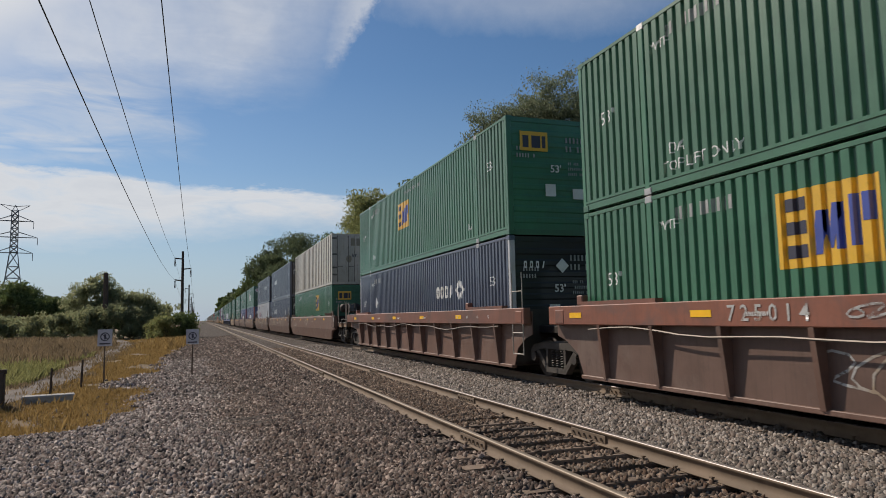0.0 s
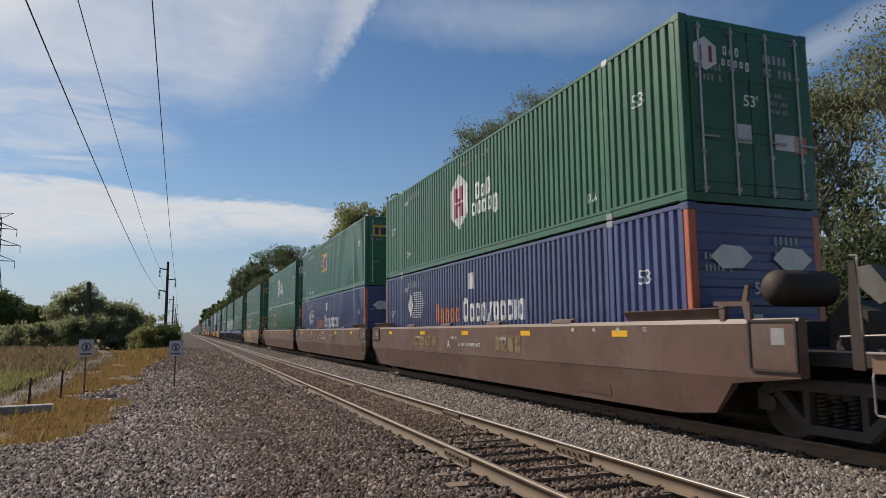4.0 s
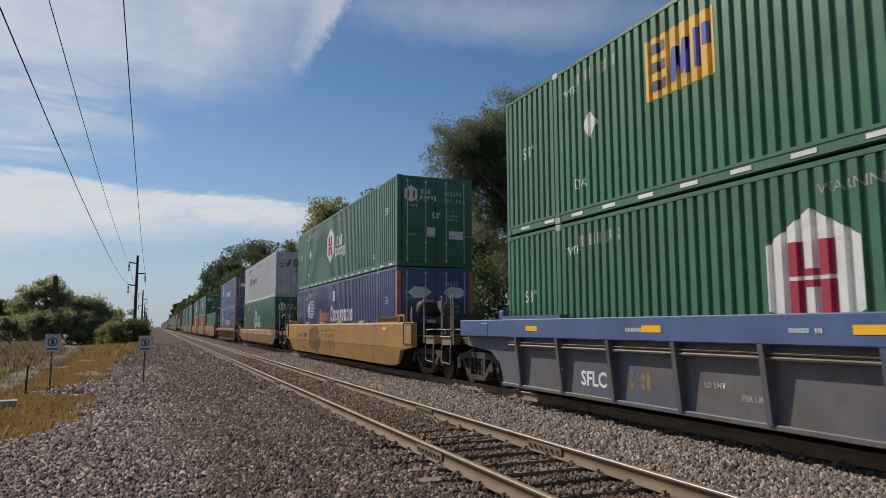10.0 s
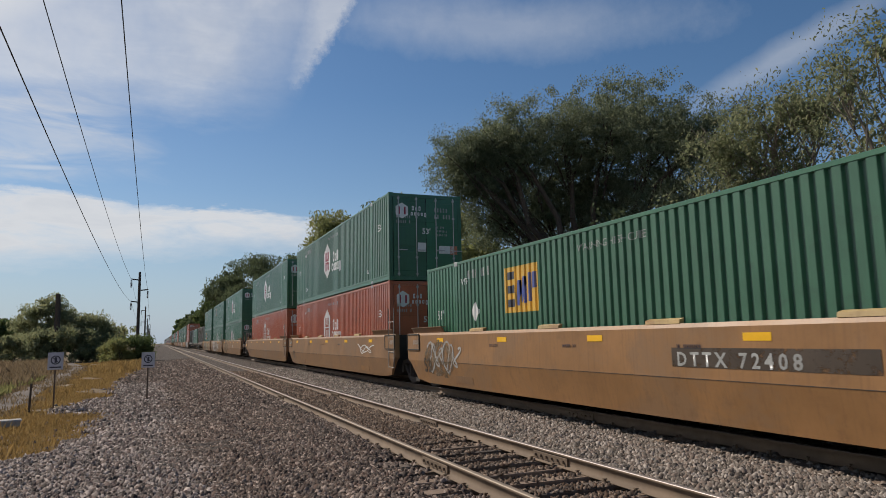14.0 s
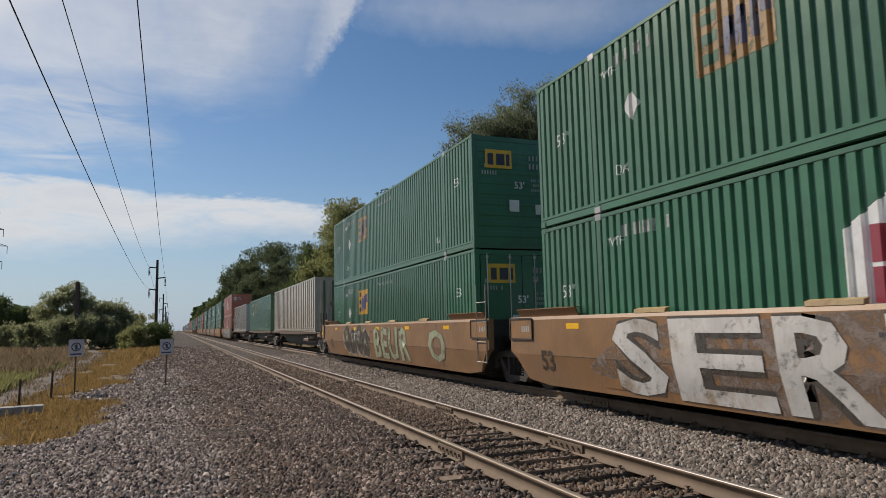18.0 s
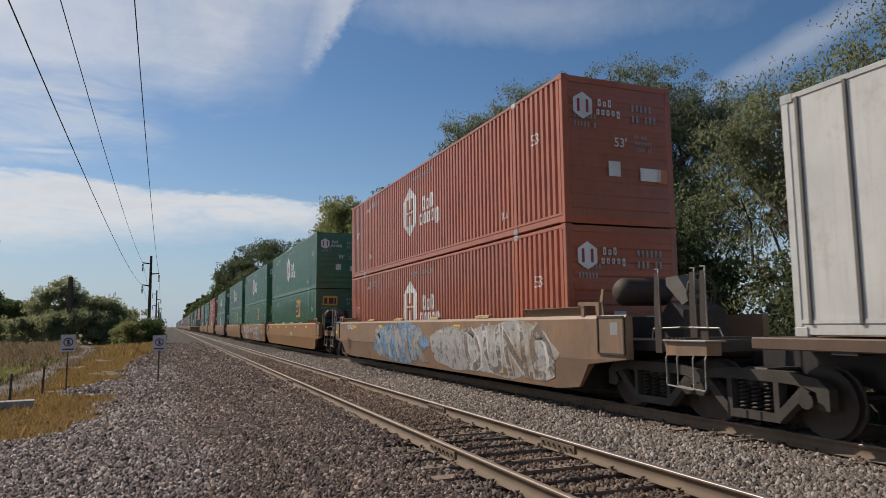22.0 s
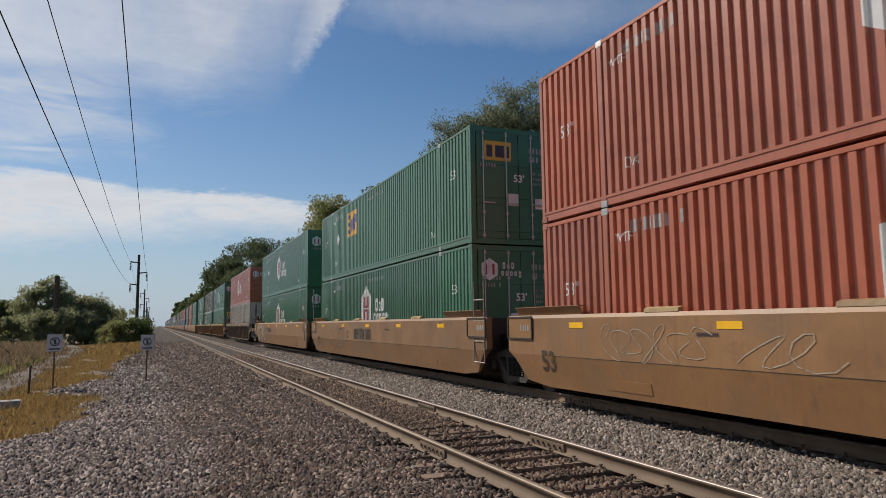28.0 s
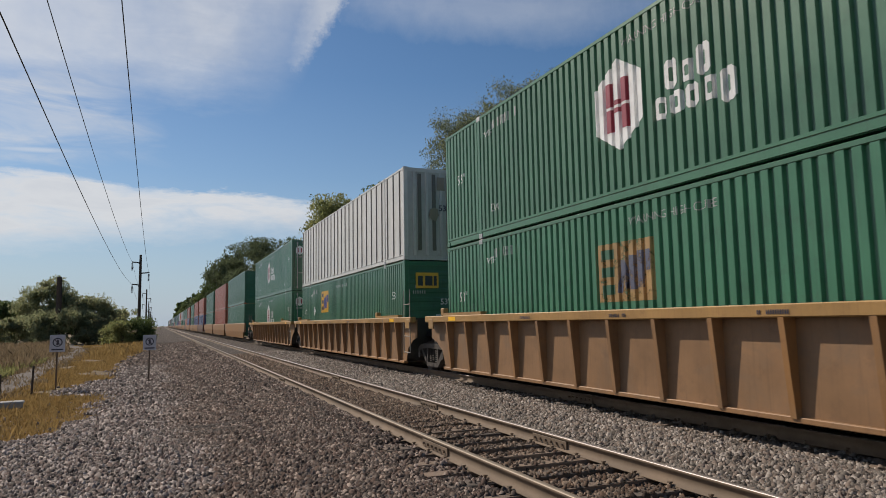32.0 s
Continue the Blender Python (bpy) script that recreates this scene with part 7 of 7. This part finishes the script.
for i, (x, y, h, r) in enumerate([(-1.9, 78, 2.9, 1.6), (-3.4, 77, 2.6, 1.5), (-1.5, 80, 1.7, 0.9), (-4.6, 80, 1.9, 1.2)]):
    shrub(x, y, h, r, 4200, 0.09, LEAF_YELLOW if i % 2 else LEAF_MID, 450 + i, "low bushy green shrub beside the path", "shrubs beside the path")
for i in range(14):
    q = random.Random(700 + i)
    round_tree(-30 - q.uniform(0, 40) - i * 6, 260 + i * 45, q.uniform(9, 14), q.uniform(7, 11), 2200, 0.8, LEAF_MID, 700 + i, "far green tree along the horizon", r0=0.3, clump=1.6, twigs=1, group="trees beyond the field")

for i in range(20):
    q = random.Random(620 + i)
    p = polar(-3.2 - i * 1.6, q.uniform(150, 185), 0)
    shrub(p.x, p.y, q.uniform(5, 7), q.uniform(3.6, 4.6), 2200, 0.3, q.choice([LEAF_THICKET, LEAF_MID]), 620 + i, "dense green hedge shrub beyond the field", "hedge beyond the field")
# unseen trees behind the camera, added to dim the container ends
for i in range(9):
    q = random.Random(660 + i)
    round_tree(17.5 + q.uniform(-2, 3), -2 - i * 9, q.uniform(9, 14), q.uniform(4.5, 6), 1600, 0.34, LEAF_MID, 660 + i, "mid-green tree in the lineside row", r0=0.3, clump=0.8, twigs=1, group="lineside trees")

# ---- grass, weeds and the path ----


def blades(name, n, spot, h, mat, label, seed, width=0.008, lean=0.35):
    """Grass as single bent blades; spot(r, n) gives their places."""
    r = np.random.default_rng(seed)
    x, y = spot(r, n)
    n = len(x)
    z = land_z(x, y)
    H = h * r.uniform(0.45, 1.25, n)
    a = r.uniform(0, math.tau, n)
    dx, dy = np.cos(a), np.sin(a)
    w = width * (1 + y / 25)
    bx, by = r.normal(0, lean, n) * H, r.normal(0, lean, n) * H
    V = np.stack([np.stack([x - dx * w, y - dy * w, z - 0.03], -1), np.stack([x + dx * w, y + dy * w, z - 0.03], -1), np.stack([x + bx * 0.4 + dx * w * 0.7, y + by * 0.4 + dy * w * 0.7, z + H * 0.6], -1), np.stack([x + bx, y + by, z + H], -1), np.stack([x + bx * 0.4 - dx * w * 0.7, y + by * 0.4 - dy * w * 0.7, z + H * 0.6], -1)], 1)
    return tagged(new(name, from_arrays(name, V, np.arange(5 * n).reshape(n, 5), mat)), label, "grass", kind="stuff")


def road_x(y):
    return np.interp(y, [10, 18, 24, 34, 46, 62, 75, 90], [-6.2, -4.9, -4.6, -4.9, -5.3, -5.9, -7.5, -11.0])


def dry_spot(r, n):
    y = 11.5 + 70 * r.random(n) ** 1.9
    left = np.where(y < 17.5, -6.5, road_x(y) + 0.55)
    rim = bed_left(y)
    x = left + (rim + 0.45 - left) * r.random(n)
    over = np.clip((x - rim + 0.25) / 0.7, 0, 1)
    patch = np.sin(x * 1.9 + y * 0.7) + np.sin(y * 0.9 - x) + 0.5 * np.sin(x * 5.3 + y * 3.1)
    k = (patch > np.where(y < 21, -2.4, -1.2) + 0.9 * r.random(n)) & (r.random(n) > over)
    return x[k], y[k]


def green_spot(r, n):
    y = 23 + 24 * r.random(n) ** 1.2
    x = road_x(y) - 0.75 - 14 * r.random(n) ** 1.2
    k = (y < 45 + 0.6 * (x + 6) + 5 * (r.random(n) - 0.5)) & (np.sin(x * 1.3 + y * 0.5) + np.sin(y * 1.1 - x * 0.6) > -1.3 + r.random(n))
    return x[k], y[k]


def weed_spot(r, n):
    y = 36 + 54 * r.random(n) ** 1.2
    x = road_x(y) - 0.8 - 30 * r.random(n)
    return x, y


def verge_spot(r, n):
    y = 50 + 160 * r.random(n)
    return bed_left(y) + 0.3 - 3.2 * r.random(n) ** 1.3, y


blades("dry_grass", 105000, dry_spot, 0.085, GRASS_DRY, "ochre dry grass on the verge beside the gravel", 31)
blades("dry_grass", 1800, dry_spot, 0.26, GRASS_DRY, "taller straw-coloured grass tufts", 32)
blades("green_grass", 24000, green_spot, 0.3, GRASS_GREEN, "pale green grass beyond the path", 33, 0.012)
blades("weeds", 24000, weed_spot, 0.6, WEED, "brown dried weeds covering the field", 34, 0.014)
blades("dry_grass", 12000, verge_spot, 0.4, GRASS_DRY, "ochre dry grass along the far verge", 35, 0.02)


def under_spot(r, n):
    y = 6 + 55 * r.random(n) ** 1.4
    return 10.9 + 4.5 * r.random(n), y


blades("undergrowth", 16000, under_spot, 0.5, UNDERGROWTH, "dark low undergrowth behind the far track", 36, 0.016)


def edge_spot(r, n):
    """Tufts along both rims of the path and down its middle."""
    y = 17 + 50 * r.random(n) ** 1.5
    side = r.choice([-1.0, 0.0, 1.0], n, p=[0.42, 0.12, 0.46])
    x = road_x(y) + side * np.interp(y, [14, 22, 34, 60], [1.0, 0.85, 0.62, 0.7]) + r.normal(0, 0.2, n)
    k = np.sin(x * 2.3 + y * 1.3) + np.sin(y * 2.1) > -0.6 + 0.8 * r.random(n)
    return x[k], y[k]


blades("dry_grass", 7000, edge_spot, 0.16, WEED, "thin brown tufts along the rims of the path", 37)


def road_mesh():
    ys = np.arange(16, 90, 1.0)
    V = []
    for y in ys:
        for s in (-1.0, -0.5, 0, 0.5, 1.0):
            x = road_x(y) + s * (np.interp(y, [14, 22, 34, 60], [1.0, 0.85, 0.62, 0.7]) + 0.1 * math.sin(y * 1.3 + s) + 0.06 * math.sin(y * 3.7 + 2 * s))
            V.append((x, y, float(land_z(np.float64(x), np.float64(y))) + 0.02))
    idx = np.arange(len(V)).reshape(-1, 5)
    F = np.stack([idx[:-1, :-1], idx[:-1, 1:], idx[1:, 1:], idx[1:, :-1]], -1).reshape(-1, 4)
    return from_arrays("path", V, F, G_ROAD, True)


tagged(new("path", road_mesh()), "pale gravel track curving through the field", "path", kind="structure")

# ---- signs, posts, slab, poles ----


def sign(az_, d, tall, label):
    p = polar(az_, d, -0.22)
    root = empty("warning_sign", pose(p.x, p.y, p.z, 0, 0, -az_), label, "sign", "signs beside the ballast")
    part("post", ("sign_post", tall), lambda bm: (box(bm, -0.022, 0.022, -0.006, 0.006, -0.15, tall), box(bm, -0.022, -0.012, -0.02, 0.0, -0.15, tall), box(bm, 0.012, 0.022, -0.02, 0.0, -0.15, tall)), TAUPE, root, "thin steel post")
    pl = part("panel", ("sign_panel", tall), lambda bm: box(bm, -0.2, 0.2, -0.03, -0.022, tall - 0.5, tall, 0.003), SIGN_FACE, root, "pale sign panel")

    def ring(bm):
        n = 20
        o = [bm.verts.new((0.13 * math.cos(i * math.tau / n), -0.034, tall - 0.22 + 0.13 * math.sin(i * math.tau / n))) for i in range(n)]
        k = [bm.verts.new((0.1 * math.cos(i * math.tau / n), -0.034, tall - 0.22 + 0.1 * math.sin(i * math.tau / n))) for i in range(n)]
        for i in range(n):
            bm.faces.new((o[i], o[(i + 1) % n], k[(i + 1) % n], k[i]))
        bm.faces.new([bm.verts.new(v) for v in ((-0.085, -0.035, tall - 0.15), (-0.07, -0.035, tall - 0.135), (0.085, -0.035, tall - 0.29), (0.07, -0.035, tall - 0.305))])
    part("ban_ring", ("ban_ring", tall), ring, LOGO_DARK, pl, "dark ring with a slanting bar")
    part("figure_mark", ("figure_mark", tall), lambda bm: bm.faces.new([bm.verts.new(v) for v in ((-0.03, -0.0345, tall - 0.3), (0.03, -0.0345, tall - 0.3), (0.035, -0.0345, tall - 0.15), (-0.02, -0.0345, tall - 0.14))]), LOGO_DARK, pl)
    part("text_bar", ("text_bar", tall), lambda bm: bm.faces.new([bm.verts.new(v) for v in ((-0.15, -0.034, tall - 0.45), (0.15, -0.034, tall - 0.45), (0.15, -0.034, tall - 0.41), (-0.15, -0.034, tall - 0.41))]), LOGO_DARK, pl)
    return root


SIGN_FACE = paint("pale_sign_face", (0.50, 0.50, 0.56), streak=0.1)
sign(-6.96, 23.0, 1.62, "pale warning sign on a thin post in dry grass")
sign(-0.76, 24.4, 1.54, "pale warning sign on a thin post at the ballast edge")

slab = empty("concrete_block", pose(-3.45, 18.6, -0.28, 0, 0, 8), "low weathered concrete block in dry grass", "block")
part("block", "slab", lambda bm: box(bm, -0.55, 0.55, -0.22, 0.22, -0.1, 0.2, 0.025), CONCRETE, slab)
for x, y, h in ((-3.75, 20.4, 0.75), (-3.3, 22.2, 0.85), (-4.15, 17.0, 0.5)):
    st = empty("stake", pose(x, y, -0.3, 3, 2, 0), "short weathered wooden stake in the grass", "stake", "stakes in the grass")
    part("stake_shaft", ("stake", h), lambda bm, h=h: rod(bm, (0, 0, -0.1), (0, 0, h), 0.035, 6, 0.028), POLEWOOD, st)
barrier = empty("barrier", pose(-4.32, 18.0, -0.3, 0, 0, 0), "dark wooden barrier with a single top rail", "barrier")
for k in range(2):
    part("post", "barrier_post", lambda bm: box(bm, -0.09, 0.09, -0.09, 0.09, -0.2, 0.82, 0.012), POLEWOOD, barrier, "", pose(-2.6 * k, 0, 0))
part("rail", "barrier_rail", lambda bm: box(bm, -2.9, 0.12, -0.06, 0.06, 0.79, 0.89, 0.01), POLEWOOD, barrier)
part("ground_beam", "barrier_beam", lambda bm: box(bm, -2.5, -0.1, -0.06, 0.06, -0.02, 0.07, 0.01), POLEWOOD, barrier)
snag = empty("dead_tree", pose(*polar(-7.05, 90, -0.4)), "bare dark dead trunk standing in a thicket", "tree", "thicket by the field")
part("trunk", "snag", lambda bm: (rod(bm, (0, 0, 0), (0.1, 0, 5.0), 0.34, 9, 0.3), rod(bm, (0.1, 0, 5.0), (0.05, 0.05, 7.9), 0.3, 9, 0.25)), BARK, snag)


def pole_x(y):
    return -1.5 - 0.0095 * y


ARMS = ((-0.85, 7.28), (0.88, 6.1), (-0.82, 4.76))


def utility_pole(y):
    x = pole_x(y)
    root = empty("utility_pole", pose(x, y, -0.4), "dark wooden utility pole with three short arms", "utility pole", "utility poles")
    part("shaft", "pole_shaft", lambda bm: rod(bm, (0, 0, 0), (0, 0, 10.1), 0.2, 10, 0.13), POLEWOOD, root)
    for s, z in ARMS:
        zz = z + EYE + 0.4
        part("arm", ("arm", s, z), lambda bm, s=s, zz=zz: (rod(bm, (0, 0, zz - 0.1), (s, 0, zz), 0.07, 6), rod(bm, (s, 0, zz), (s, 0, zz + 0.05), 0.09, 8)), POLEWOOD, root)
        part("insulator", ("insulator", s, z), lambda bm, s=s, zz=zz: [rod(bm, (s, 0, zz - 0.95 + 0.14 * i), (s, 0, zz - 0.85 + 0.14 * i), 0.09, 8) for i in range(6)], LOGO_DARK, root, "string of dark insulators")
    return root


POLES = [-76, 2, 84, 163, 242, 321, 400, 479, 558, 637]
for y in POLES:
    utility_pole(y)
for s, z in ARMS:
    for a, b in zip(POLES, POLES[1:]):
        def span(bm, a=a, b=b, s=s, z=z):
            n = 22
            pts = []
            for i in range(n + 1):
                f = i / n
                y = a + (b - a) * f
                near = (1 - f if a == 2 else f if b == 2 else 0.0)
                pts.append(Vector((pole_x(y) + s - 0.1 * near * (s > 0), y, z + EYE + 0.6 * near - 0.9 * 4 * f * (1 - f))))
            tube(bm, pts, 0.012)
        bm = bmesh.new()
        span(bm)
        ob = new("overhead_wire", finish(bm, "overhead_wire", WIRE))
        tagged(ob, "thin dark overhead wire strung between poles", "wire", "overhead wires")


def lattice_tower(az_, d, h):
    p = polar(az_, d, -0.5)
    root = empty("transmission_tower", pose(p.x, p.y, p.z, 0, 0, 12), "grey steel lattice transmission tower with three cross arms", "pylon")
    waist = 0.62 * h

    def half(z):
        return np.interp(z, [0, waist, h], [4.3, 1.15, 0.95])
    t = 0.13
    for sx, sy in ((-1, -1), (1, -1), (1, 1), (-1, 1)):
        def leg(bm, sx=sx, sy=sy):
            zs = [0, waist, h - 2]
            for z0, z1 in zip(zs, zs[1:]):
                rod(bm, (sx * half(z0), sy * half(z0), z0), (sx * half(z1), sy * half(z1), z1), t * 1.4, 4)
        part("leg", ("leg", sx, sy, h), leg, LATTICE, root)

    def braces(bm):
        zs = [0, 7, 13, 18, 22, waist] + [waist + (h - 2 - waist) * i / 7 for i in range(1, 8)]
        for z0, z1 in zip(zs, zs[1:]):
            a, b = half(z0), half(z1)
            for (ux, uy), (vx, vy) in (((-1, -1), (1, -1)), ((1, -1), (1, 1)), ((1, 1), (-1, 1)), ((-1, 1), (-1, -1))):
                rod(bm, (ux * a, uy * a, z0), (vx * b, vy * b, z1), t, 4)
                rod(bm, (vx * a, vy * a, z0), (ux * b, uy * b, z1), t, 4)
                rod(bm, (ux * b, uy * b, z1), (vx * b, vy * b, z1), t, 4)
    part("bracing", "bracing", braces, LATTICE, root)
    for z, w in ((h * 0.87, 5.6), (h * 0.74, 6.9), (h * 0.615, 5.6)):
        def arm(bm, z=z, w=w):
            for s in (-1, 1):
                for sy in (-0.9, 0.9):
                    rod(bm, (0, sy, z), (s * w, 0, z), t, 4)
                    rod(bm, (s * 1.0, sy, z + 1.9), (s * w, 0, z), t * 0.8, 4)
                rod(bm, (s * w, 0, z), (s * w, 0, z - 2.6), 0.1, 5)
        part("cross_arm", ("tower_arm", z), arm, LATTICE, root)
    part("peak", ("peak", h), lambda bm: [rod(bm, (s * 0.9, 0, h - 2.2), (s * 4.4, 0, h), t, 4) for s in (-1, 1)] + [rod(bm, (s * 4.4, 0, h), (0, 0, h - 0.6), t, 4) for s in (-1, 1)] + [rod(bm, (s * 0.9, 0, h - 2.2), (0, 0, h), t, 4) for s in (-1, 1)], LATTICE, root)
    return root


lattice_tower(-13.0, 275, 43.5)


def train_way(t):
    """How far the slowing train has come, in metres, t seconds into the shot."""
    k = t / 32.0
    return 744.8 * k - 16.581 * k ** 2 - 76.397 * k ** 3 + 73.877 * k ** 4 - 28.115 * k ** 5


def motions():
    times = [0.0, 1.0, 3.0] + [5.0 + 2.5 * i for i in range(10)] + [30.0, 31.0, 32.0]
    ways = [(t, train_way(t)) for t in times]
    for ob, u, z in CARS + CARGO:
        walk(ob, [(t, pose(FAR_X, u - s, z)) for t, s in ways])


motions()
